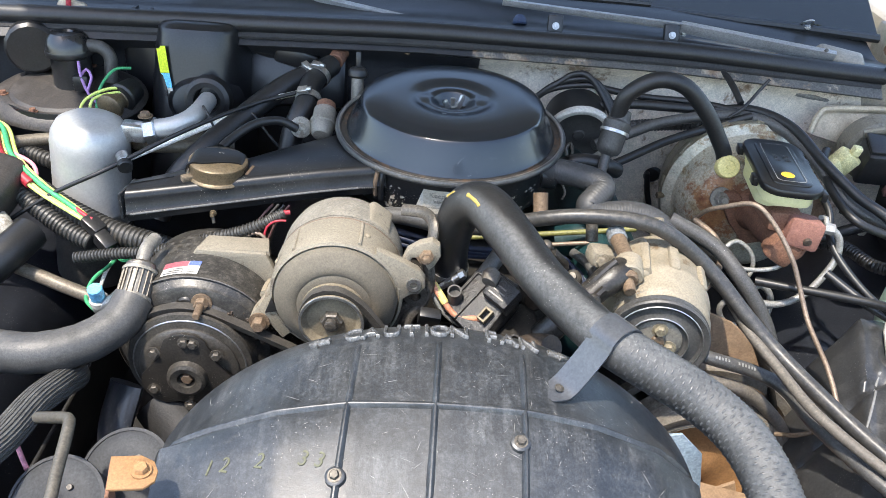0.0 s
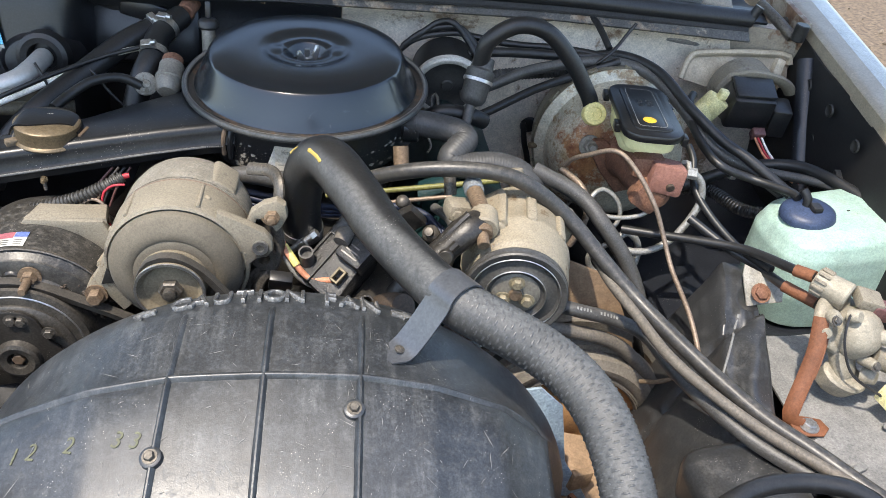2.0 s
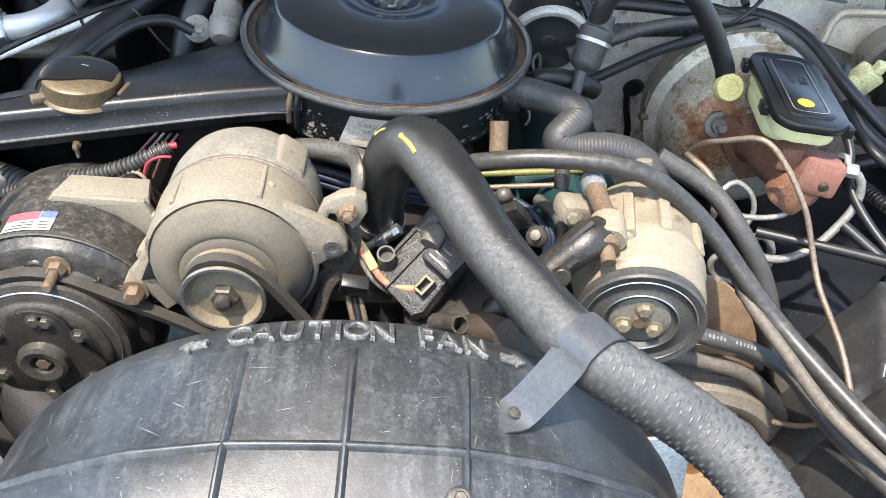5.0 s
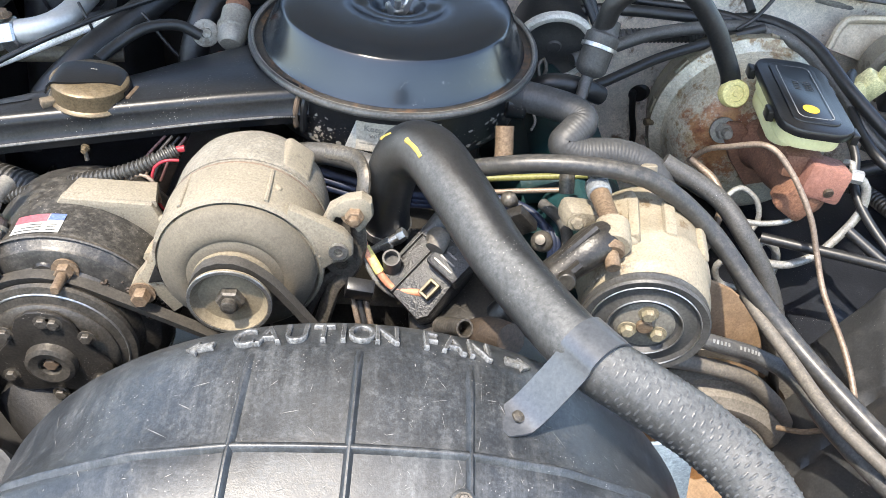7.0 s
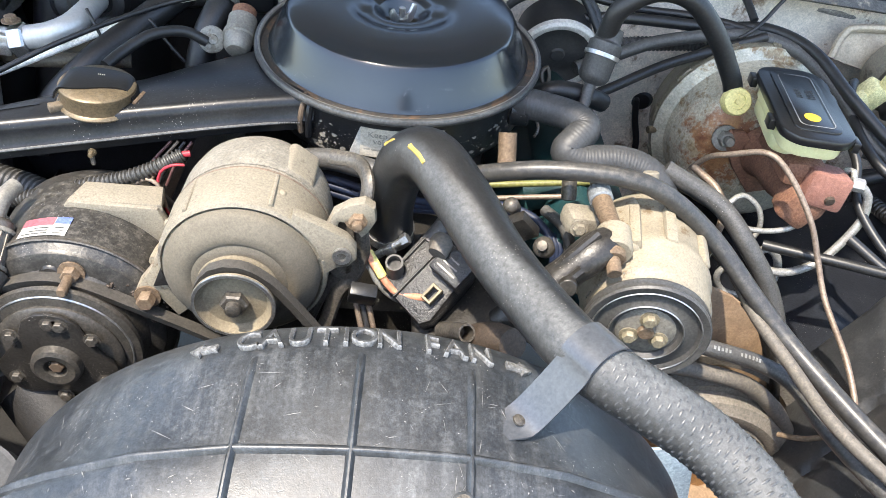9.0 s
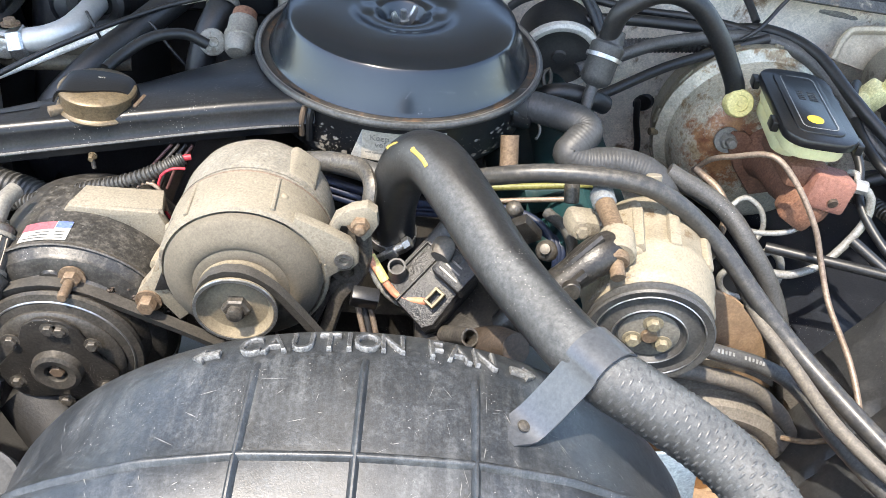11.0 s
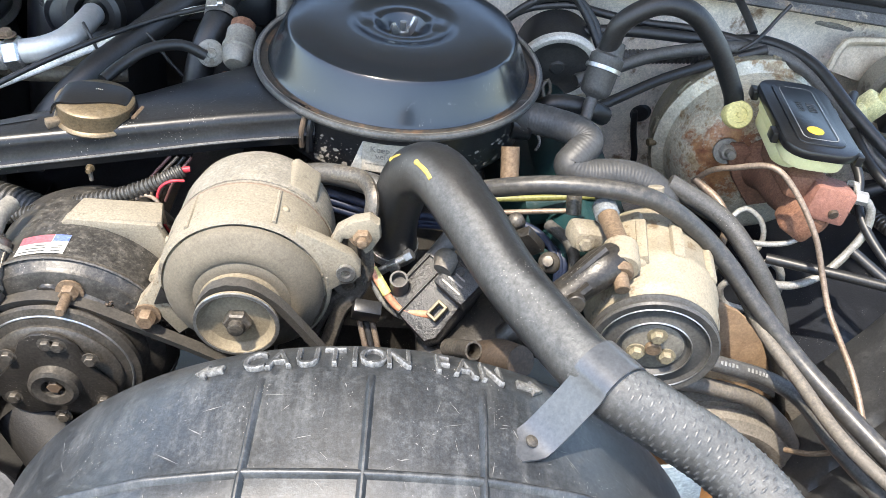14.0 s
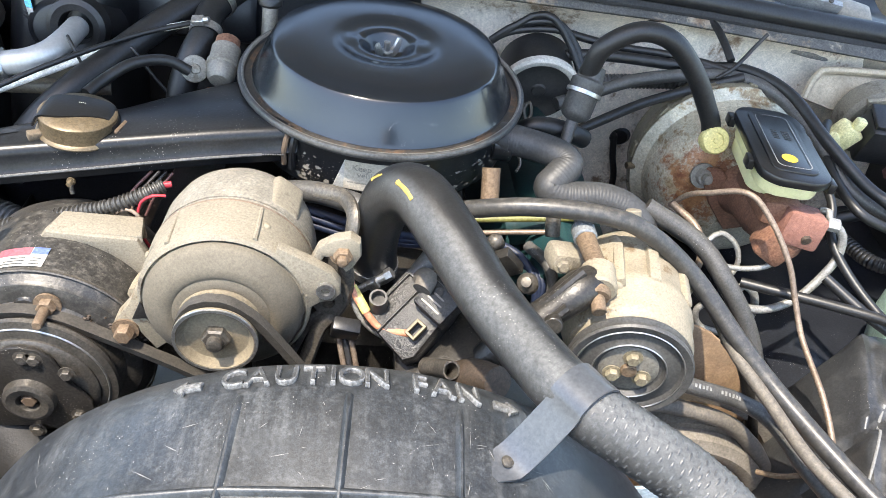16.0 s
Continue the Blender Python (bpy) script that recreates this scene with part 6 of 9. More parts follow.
def steering_pump():
    s = thing("steering_pump", "rusty steering pump pulley with worn belts below the hoses", "steering pump", (0.45, 0.87, 0.45))
    m = frame_to((0.385, 0.795, 0.555), (0.03, 1, 0.03))
    part("pulley", lathe([(0, 0.012), (0.02, 0.012), (0.03, 0.016), (0.070, 0.018), (0.084, 0.008), (0.088, 0.006), (0.090, 0.03), (0, 0.032)], m, 64), M["rust_orange2"], s, "rusty orange dished pulley")
    ring = part("pulley_rim", lathe([(0.0865, 0.002), (0.090, -0.003), (0.094, -0.001), (0.096, -0.003), (0.1065, -0.004), (0.110, -0.001), (0.117, 0.002), (0.120, 0.012), (0.120, 0.028), (0.087, 0.03)], m, 72), M["belt_tan"], s, "dusty tan belt and rim with pale moulded figures")
    # the groove's shade is put in as a black strip
    part("rim_groove", lathe([(0.0895, -0.0034), (0.0908, -0.0012), (0.0922, -0.0034)], m, 72), M["void"], ring)
    for k in range(9):
        if k in (3, 5):
            continue
        t = radians(80 - 3.6 * k)
        q = Vector((0.385 + 0.1025 * math.cos(t), 0.7905, 0.555 + 0.1025 * math.sin(t)))
        part("text_bar", block((0.0040, 0.0012, 0.0065), Matrix.Translation(q) @ Matrix.Rotation(math.pi / 2 - t, 4, "Y"), 0, 1), M["figure_pale"], ring, smooth=0)
    for r, h in ((0.126, 0.022), (0.140, 0.050)):
        part("belt", lathe([(r - 0.010, h - 0.007), (r + 0.002, h - 0.0085), (r + 0.002, h + 0.0085), (r - 0.010, h + 0.007), (r - 0.010, h - 0.007)], m, 64), M["belt_tan"], s, "dusty tan V-belt")
    part("guard_tube", tube([(0.315, 0.80, 0.716), (0.357, 0.80, 0.711), (0.4145, 0.80, 0.694), (0.452, 0.80, 0.664), (0.481, 0.80, 0.628), (0.510, 0.80, 0.575), (0.522, 0.80, 0.52)], 0.0085, 14), M["rubber_tan"], s, "dusty black tube curving over the belts")
    part("plate", plate([(0.330, 0.745), (0.372, 0.748), (0.420, 0.728), (0.470, 0.690), (0.505, 0.625), (0.535, 0.520), (0.50, 0.46), (0.40, 0.60), (0.330, 0.66)], 0.006, pose(0, 0.90, 0, 90), 0.002), M["rust_pale"], s, "rust stained steel bracket plate")
    # no opening here: a black patch is painted as the hole's shade
    part("plate_shade_patch", plate([(0.420, 0.650), (0.440, 0.655), (0.455, 0.640), (0.436, 0.632)], 0.002, pose(0, 0.8935, 0, 90), 0.0005), M["void"], s, "black patch painted as the shade of a hole in the plate")
    part("brace", tube([(0.405, 0.84, 0.765), (0.432, 0.84, 0.735), (0.455, 0.835, 0.690), (0.474, 0.83, 0.640), (0.487, 0.825, 0.590), (0.486, 0.82, 0.55)], 0.0085, 8, flat=0.45), M["greasy"], s, "oily black steel brace")
    part("plate", plate([(0.33, 0.50), (0.43, 0.56), (0.47, 0.44), (0.35, 0.40)], 0.006, pose(0, 0.785, 0, 90), 0.002), M["rust_pale"], s)
    part("reservoir", rod((0.40, 0.86, 0.54), (0.405, 0.98, 0.55), 0.07), M["greasy"], s)
    part("rusty_wire", tube([(0.452, 0.77, 0.655), (0.468, 0.755, 0.668), (0.485, 0.745, 0.685), (0.492, 0.74, 0.690)], 0.0028, 8), M["rust_bolt"], s, "bent rusty wire end")
    p = thing("blue_shield", "pale blue plastic shield edge beside the shroud", "shield", (0.36, 0.66, 0.4))
    part("sheet", plate([(0.285, 0.712), (0.306, 0.715), (0.334, 0.687), (0.343, 0.640), (0.351, 0.599), (0.376, 0.556), (0.392, 0.525), (0.393, 0.480), (0.30, 0.470)], 0.004, pose(0, 0.70, 0, 90), 0.001), surface("pale_blue_plastic", (0.20, 0.275, 0.335), 0.45, second=(0.27, 0.33, 0.375), scale=20, grit=0.6), p)
    f = thing("frame_bracket", "sunlit rusty tan frame bracket below the hose", "bracket", (0.42, 0.7, 0.35))
    part("web", block((0.13, 0.16, 0.012), pose(0.415, 0.70, 0.52, 25, 15, 0), 0.004), M["rust_pale"], f)
    part("strap", tube([(0.36, 0.68, 0.56), (0.39, 0.64, 0.55), (0.43, 0.60, 0.50)], 0.010, 8, flat=0.4), M["rust_orange"], f)
    part("tab", block((0.03, 0.012, 0.025), pose(0.375, 0.70, 0.565, 0, 10, 20), 0.003), M["rust_pale"], f)


steering_pump()


# ---- brake booster and master cylinder ----
def booster():
    b = thing("brake_booster", "rust spotted zinc plated brake booster", "brake booster", (0.505, 1.2, 0.65))
    m = frame_to((0.507, 1.105, 0.770), (0, 1, 0.03))
    part("rear_shell", lathe([(0.1185, 0.082), (0.1205, 0.086), (0.1205, 0.098), (0.117, 0.104), (0.113, 0.13), (0.09, 0.16), (0, 0.165)], m, 72), M["booster_rim"], b, "dull yellowed rear shell")
    part("front_shell", lathe([(0, 0.0), (0.045, 0.0), (0.050, 0.003), (0.074, 0.006), (0.086, 0.012), (0.096, 0.024), (0.102, 0.040), (0.104, 0.066), (0.106, 0.074), (0.115, 0.080), (0.1195, 0.082), (0.1195, 0.088)], m, 72), M["booster"], b)
    for k in range(12):
        t = 2 * math.pi * k / 12 + 0.1
        part("crimp_tab", block((0.022, 0.005, 0.010), m @ Matrix.Rotation(t, 4, "Z") @ Matrix.Translation((0, 0.1205, 0.090)), 0.001, 1), M["booster_rim"], b)
    part("vent_notch", rod((0.393, 1.19, 0.762), (0.381, 1.187, 0.762), 0.005), M["cad"], b)
    v = part("check_valve", lathe([(0, 0.0), (0.003, 0.0), (0.0035, 0.002), (0.009, 0.002), (0.0095, 0.0), (0.015, 0.0), (0.0165, 0.002), (0.0165, 0.014), (0.012, 0.016), (0.012, 0.028), (0, 0.028)], frame_to((0.4415, 1.088, 0.862), (0.05, 1, -0.50)), 32), M["cream"], b, "yellow plastic check valve")
    c = thing("master_cylinder", "rusted iron brake master cylinder with yellowed reservoir", "master cylinder", (0.495, 1.03, 0.78))
    fl = [(-0.064, 0.030), (-0.055, 0.040), (-0.040, 0.040), (-0.015, 0.020), (0.02, 0.025), (0.045, 0.0), (0.060, -0.030), (0.052, -0.042), (0.03, -0.035), (-0.01, -0.045), (-0.04, -0.01)]
    part("flange", plate([(x + 0.507, z + 0.778) for x, z in fl], 0.012, pose(0, 1.106, 0, 90), 0.003), M["rust"], c, "heavily rusted flange")
    part("bore", lathe([(0, 0), (0.020, 0.0), (0.024, 0.006), (0.024, 0.05), (0.027, 0.07), (0.027, 0.115), (0.036, 0.14), (0, 0.14)], frame_to((0.500, 0.962, 0.806), (0.03, 1, -0.10)), 28), M["rust"], c)
    part("bore_web", block((0.045, 0.11, 0.03), pose(0.495, 1.03, 0.832, -4, 0, -6), 0.008), M["rust"], c)
    part("nose_block", block((0.046, 0.042, 0.040), pose(0.512, 0.974, 0.827, -8, 8, -10), 0.006, 2), M["rust_red"], c, "pink-brown rusted valve block")
    part("nose_web", block((0.04, 0.035, 0.04), pose(0.494, 0.975, 0.800, 0, 30, -10), 0.008), M["rust"], c)
    part("port", rod((0.513, 0.954, 0.823), (0.513, 0.9495, 0.822), 0.0055), M["grime_brown"], c)
    part("fitting", rod((0.536, 0.965, 0.838), (0.549, 0.961, 0.838), 0.0075, seg=6), M["line_grey"], c)
    part("stud_nut", hexbolt((0.448, 1.104, 0.805), (-0.05, -1, 0.25), 0.0105, 0.012, stud=0.012), M["egr"], c)
    part("stud_washer", lathe([(0, 0), (0.016, 0), (0.016, 0.003), (0, 0.003)], frame_to((0.448, 1.1035, 0.805), (-0.05, -1, 0.25)), 24), M["egr"], c)
    # reservoir and lid follow a slightly rising line
    rm = Matrix.Translation((0.4905, 1.038, 0.8745)) @ Euler((radians(0.5), radians(0.5), radians(-7))).to_matrix().to_4x4()
    out = rounded(0.066, 0.148, 0.022, 6)
    res = part("reservoir", plate(out, 0.018, rm @ Matrix.Translation((0, 0, -0.010)), 0.004), M["nylon"], c, "yellowed translucent nylon reservoir")
    part("reservoir_foot", plate(rounded(0.046, 0.11, 0.018, 5), 0.020, rm @ Matrix.Translation((-0.008, 0.014, -0.028)), 0.004), M["nylon"], c)
    ld = part("lid", plate(rounded(0.079, 0.168, 0.026, 7), 0.011, rm @ Matrix.Translation((0, 0, 0.008)), 0.003), M["lid"], c, "black moulded reservoir lid")
    part("lid_panel", plate(rounded(0.052, 0.136, 0.012, 5), 0.004, rm @ Matrix.Translation((0, 0, 0.017)), 0.0015), M["lid"], ld)
    for r, (w, h) in enumerate(((0.0385, 0.121),)):
        o, i = rounded(w, h, 0.008, 4), rounded(w - 0.0022, h - 0.0022, 0.007, 4)
        bm = bmesh.new()
        a = [bm.verts.new(rm @ Vector((x, y, 0.0217))) for x, y in o]
        d = [bm.verts.new(rm @ Vector((x, y, 0.0217))) for x, y in i]
        for k in range(len(a)):
            if o[k][0] > 0.0 or o[k][1] < -0.05 or o[k][0] < -0.015:
                bm.faces.new((a[k], a[(k + 1) % len(a)], d[(k + 1) % len(a)], d[k]))
        part("worn_edge", bm, M["line_grey"], ld, smooth=0)
    for x, y in ((-0.041, 0.062), (-0.041, -0.036), (0.041, -0.062), (0.041, 0.03), (0.041, 0.06)):
        part("clip", block((0.008, 0.018, 0.012), rm @ pose(x, y, 0.008), 0.0015), M["lid"], ld)
    bm = bmesh.new()
    for j in range(5):
        for k in range(2):
            block((0.007 + 0.002 * ((j * 3 + k) % 3), 0.0012, 0.0004), rm @ pose(-0.005 + 0.013 * k, 0.005 + j * 0.0045, 0.0213), 0, 1, bm)
    part("text_bar", bm, M["plastic_dusty"], ld, smooth=0)
    part("round_sticker", rod(rm @ Vector((-0.002, -0.040, 0.0208)), rm @ Vector((-0.002, -0.040, 0.0216)), 0.0088, seg=28), M["yellow"], ld, "round yellow sticker")


booster()


# ---- hoses and lines ----
hose("vacuum_hose", [(0.277, 1.110, 0.905), (0.277, 1.110, 0.925), (0.285, 1.106, 0.954), (0.320, 1.105, 0.976), (0.360, 1.105, 0.969), (0.397, 1.105, 0.934), (0.424, 1.106, 0.895), (0.437, 1.107, 0.873), (0.4415, 1.107, 0.857)], 0.0114, M["rubber_clean"], "black vacuum hose arching to the brake booster", seg=20)


def check_valve():
    c = thing("vacuum_check_valve", "black vacuum valve with a pale band", "valve", (0.266, 1.09, 0.84))
    d = Vector((0.281, 1.115, 0.918)) - Vector((0.262, 1.085, 0.857))
    m = frame_to((0.262, 1.085, 0.857), d)
    part("body", lathe([(0, 0), (0.007, 0), (0.007, 0.012), (0.015, 0.016), (0.018, 0.022), (0.018, 0.048), (0.0195, 0.050), (0.0195, 0.06), (0.016, 0.063), (0.014, 0.078), (0, 0.078)], m, 24), M["plastic_dusty"], c)
    part("band", lathe([(0.0180, 0.044), (0.0208, 0.044), (0.0208, 0.0485), (0.0180, 0.0485), (0.018, 0.044)], m, 28), M["steel"], c)
    part("lettering", block((0.016, 0.008, 0.0008), m @ pose(0, -0.0182, 0.034, 90), 0.0002, 1), M["line_grey"], c)
    part("nipple", tube([(0.263, 1.086, 0.860), (0.258, 1.075, 0.845), (0.245, 1.06, 0.838)], 0.007, 10), M["plastic_dusty"], c)


check_valve()
hose("tee_hose", [(0.205, 1.105, 0.838), (0.223, 1.10, 0.850), (0.241, 1.10, 0.852), (0.269, 1.10, 0.847), (0.290, 1.11, 0.835)], 0.0115, M["rubber_clean"], "short black rubber tee hose below the check valve", "hose")


def breather():
    pts = [(0.170, 1.055, 0.855), (0.187, 1.05, 0.858), (0.214, 1.04, 0.858), (0.240, 1.022, 0.859), (0.2485, 1.008, 0.855), (0.237, 0.996, 0.846), (0.229, 0.988, 0.837), (0.246, 0.983, 0.831), (0.284, 0.983, 0.833), (0.312, 0.978, 0.828), (0.332, 0.968, 0.814), (0.338, 0.962, 0.79)]
    h = thing("breather_hose", "grey ribbed S-shaped breather hose", "hose", pts[0])
    part("hose_body", tube(pts, 0.0172, 20, rings=0.0036, depth=0.00018), M["breather"], h)
    part("end_cuff", tube([pts[0], (0.180, 1.052, 0.857), (0.190, 1.049, 0.858)], 0.0186, 20), M["breather"], h)
    clamp_ring((0.336, 0.9645, 0.803), (0.15, -0.1, -1), 0.0176, M["steel"], h, side=(0.4, -1, 0))


breather()
hose("coolant_hose", [(0.02, 0.95, 0.82), (0.091, 0.93, 0.828), (0.136, 0.90, 0.859), (0.191, 0.885, 0.877), (0.257, 0.875, 0.881), (0.302, 0.87, 0.868), (0.355, 0.86, 0.830), (0.40, 0.82, 0.789), (0.434, 0.78, 0.763), (0.470, 0.72, 0.747), (0.495, 0.68, 0.738), (0.526, 0.632, 0.730), (0.560, 0.588, 0.727), (0.595, 0.543, 0.722), (0.64, 0.49, 0.714), (0.70, 0.42, 0.70)], 0.0092, M["hose_grey"], "long grey rubber hose running to the fender side", group="long hoses")
hose("coolant_hose", [(0.372, 0.885, 0.80), (0.386, 0.86, 0.793), (0.401, 0.81, 0.776), (0.425, 0.765, 0.759), (0.445, 0.705, 0.750), (0.478, 0.652, 0.742), (0.515, 0.607, 0.735), (0.556, 0.566, 0.730), (0.60, 0.522, 0.724), (0.66, 0.455, 0.71)], 0.0062, M["rubber_tan"], "thin tan rubber hose lying beside a thicker one", group="long hoses")


def lettered_hose():
    pts = [(0.34, 0.81, 0.742), (0.364, 0.80, 0.741), (0.417, 0.80, 0.725), (0.450, 0.78, 0.717), (0.462, 0.72, 0.718), (0.483, 0.65, 0.723), (0.515, 0.604, 0.718), (0.568, 0.555, 0.712), (0.63, 0.50, 0.704), (0.69, 0.43, 0.692)]
    h = thing("coolant_hose", "dusty black lettered hose coming from below the pump", "hose", pts[0], "long hoses")
    part("hose_body", tube(pts, 0.0085, 14), M["rubber"], h)
    line = spline(pts, 0.004)
    rng = random.Random(8)
    for i in range(6, 19):
        if i in (11, 12):
            continue
        d = (line[i + 1] - line[i - 1]).normalized()
        n = (Vector((-0.1, -0.55, 0.8)) - d * d.dot(Vector((-0.1, -0.55, 0.8)))).normalized()
        m = Matrix.Translation(line[i] + n * 0.0087) @ Matrix((d, n.cross(d), n)).transposed().to_4x4()
        part("text_bar", block((0.0022, 0.003 + 0.0014 * rng.random(), 0.0005), m, 0, 1), M["line_grey"], h, smooth=0)


lettered_hose()
hose("bypass_hose", [(-0.075, 0.985, 0.800), (-0.046, 0.972, 0.814), (-0.017, 0.962, 0.822), (0.018, 0.947, 0.824), (0.050, 0.940, 0.818)], 0.0115, M["rubber"], "dark rubber bypass hose behind the alternator")
solo("coil_bracket", block((0.020, 0.012, 0.030), pose(0.172, 0.866, 0.824, 20, -38, -20), 0.002), M["greasy"], "shiny oily steel bracket behind the hose", "bracket")
solo("valve_lug", lathe([(0, -0.02), (0.009, -0.02), (0.0105, -0.003), (0.0085, 0.0), (0.0055, 0.002), (0.005, 0.007), (0, 0.008)], frame_to((0.192, 0.852, 0.812), (-0.3, -0.6, 0.6)), 20), M["dark_steel"], "oily tan bolt lug behind the hose", "bolt")
solo("valve_lug", lathe([(0, -0.02), (0.007, -0.02), (0.008, -0.003), (0.006, 0.0), (0, 0.003)], frame_to((0.160, 0.885, 0.835), (-0.3, -0.6, 0.6)), 20), M["dark_steel"], "small oily tan bolt head by the plug leads", "bolt")
hose("plug_lead", [(0.205, 0.93, 0.80), (0.222, 0.90, 0.800), (0.226, 0.875, 0.785), (0.215, 0.855, 0.76)], 0.0062, M["rubber"], "thick dark plug lead curling behind the pump", "plug lead", "plug leads")
hose("fuel_hose", [(0.335, 0.975, 0.833), (0.394, 0.95, 0.809), (0.425, 0.92, 0.781), (0.458, 0.90, 0.737), (0.478, 0.88, 0.69), (0.49, 0.86, 0.64)], 0.0105, M["rubber"], "dark rubber hose dropping behind the pump")
hose("brake_line", [(0.545, 0.962, 0.838), (0.558, 0.96, 0.826), (0.560, 0.955, 0.795), (0.534, 0.945, 0.753), (0.506, 0.94, 0.735), (0.478, 0.94, 0.731), (0.457, 0.95, 0.736), (0.473, 0.96, 0.748), (0.492, 0.96, 0.73), (0.488, 0.95, 0.70), (0.46, 0.95, 0.66)], 0.0048, M["line_grey"], "pale grey plated brake line in a loop", "brake line", "brake lines")
hose("brake_line", [(0.391, 1.04, 0.797), (0.398, 1.02, 0.825), (0.411, 1.0, 0.842), (0.437, 0.97, 0.864), (0.460, 0.95, 0.849), (0.483, 0.92, 0.815), (0.497, 0.90, 0.779), (0.504, 0.87, 0.751), (0.510, 0.81, 0.729), (0.512, 0.77, 0.707), (0.512, 0.76, 0.69)], 0.0032, M["copper"], "thin brown steel line bent over the booster", "brake line", "brake lines")
hose("brake_line", [(0.506, 0.965, 0.797), (0.491, 0.965, 0.774), (0.457, 0.965, 0.768), (0.432, 0.97, 0.772), (0.420, 0.98, 0.786), (0.437, 0.99, 0.797), (0.458, 0.985, 0.785), (0.466, 0.98, 0.76), (0.45, 0.97, 0.735)], 0.0032, M["line_grey"], "grey brake line coiled below the master cylinder", "brake line", "brake lines")
hose("brake_line", [(0.389, 1.03, 0.805), (0.409, 1.0, 0.798), (0.417, 0.98, 0.781), (0.414, 0.97, 0.755), (0.40, 0.97, 0.72)], 0.0045, M["copper"], "brown grey line bending down by the booster", "brake line", "brake lines")
hose("brake_line", [(0.444, 0.95, 0.735), (0.423, 0.95, 0.717), (0.434, 0.95, 0.692), (0.465, 0.945, 0.686)], 0.004, M["line_grey"], "short grey line loop in the shade", "brake line", "brake lines")
hose("brake_line", [(0.537, 0.985, 0.842), (0.542, 0.978, 0.845), (0.540, 0.968, 0.838), (0.535, 0.962, 0.832)], 0.0035, M["line_grey"], "short grey line at the valve block", "brake line", "brake lines")


# ---- cables and lines across the bulkhead ----
hose("throttle_cable", [(0.24, 1.26, 0.87), (0.328, 1.25, 0.886), (0.446, 1.24, 0.888), (0.508, 1.22, 0.900), (0.552, 1.17, 0.896), (0.583, 1.10, 0.870), (0.619, 1.05, 0.844), (0.646, 1.02, 0.833), (0.70, 0.98, 0.80)], 0.0075, M["rubber_clean"], "black sheathed cable along the bulkhead", "cable", "bulkhead cables")
hose("throttle_cable", [(0.27, 1.20, 0.835), (0.32, 1.22, 0.846), (0.382, 1.22, 0.873), (0.480, 1.21, 0.893), (0.540, 1.18, 0.889), (0.574, 1.12, 0.867), (0.612, 1.06, 0.829), (0.659, 1.03, 0.812), (0.70, 1.0, 0.79)], 0.0085, M["rubber"], "grey sheathed cable looped over the booster", "cable", "bulkhead cables")
hose("throttle_cable", [(0.255, 1.12, 0.825), (0.305, 1.15, 0.834), (0.375, 1.18, 0.857), (0.446, 1.20, 0.876), (0.502, 1.20, 0.898)], 0.0065, M["rubber_clean"], "black cable rising to the bulkhead clip", "cable", "bulkhead cables")
hose("corrugated_loom", [(0.29, 1.24, 0.842), (0.34, 1.25, 0.85), (0.40, 1.25, 0.857), (0.45, 1.24, 0.865)], 0.010, M["plastic_dusty"], "short corrugated black loom behind the booster", "wiring loom", rings=0.005, depth=0.0012)
for dz, dx in ((0.0, 0.0), (0.010, 0.008), (0.018, 0.02)):
    hose("vacuum_line", [(0.175 + dx, 1.27, 0.872 + dz), (0.200 + dx, 1.27, 0.893 + dz), (0.235, 1.27, 0.903 + dz), (0.276 - dx, 1.26, 0.907 + dz), (0.302 - dx, 1.25, 0.880 + dz), (0.305, 1.23, 0.86)], 0.0048, M["rubber_clean"], "thin black vacuum line bent behind the air cleaner", "vacuum line", "vacuum lines")
hose("vacuum_line", [(0.25, 1.29, 0.905), (0.30, 1.285, 0.895), (0.36, 1.275, 0.890), (0.42, 1.26, 0.893), (0.47, 1.235, 0.895), (0.505, 1.21, 0.893)], 0.0055, M["rubber_clean"], "thin black line drooping along the bulkhead", "vacuum line", "vacuum lines")
hose("vacuum_line", [(0.366, 1.315, 0.939), (0.382, 1.31, 0.926), (0.414, 1.31, 0.923), (0.455, 1.31, 0.932), (0.479, 1.29, 0.931), (0.486, 1.26, 0.922), (0.493, 1.23, 0.906)], 0.0052, M["rubber_clean"], "black line meeting the cables at a clip", "vacuum line", "vacuum lines")
hose("cable_tie", [(0.468, 1.20, 0.893), (0.480, 1.198, 0.905), (0.497, 1.210, 0.916), (0.512, 1.22, 0.932), (0.525, 1.225, 0.948)], 0.0026, M["plastic"], "black cable tie with its long loose tail", "cable tie")
hose("vacuum_line", [(0.606, 1.15, 0.870), (0.594, 1.13, 0.868), (0.587, 1.10, 0.855), (0.590, 1.05, 0.838), (0.605, 1.01, 0.826), (0.650, 1.00, 0.812), (0.684, 0.962, 0.815), (0.690, 0.945, 0.815)], 0.006, M["rubber_clean"], "black washer hose curling down to the jar", "vacuum line", "vacuum lines")
hose("vacuum_line", [(0.556, 1.02, 0.85), (0.558, 1.0, 0.839), (0.555, 0.97, 0.814), (0.570, 0.93, 0.791), (0.593, 0.88, 0.775), (0.61, 0.83, 0.78)], 0.005, M["rubber_clean"], "thin black line beside the brake master cylinder", "vacuum line", "vacuum lines")
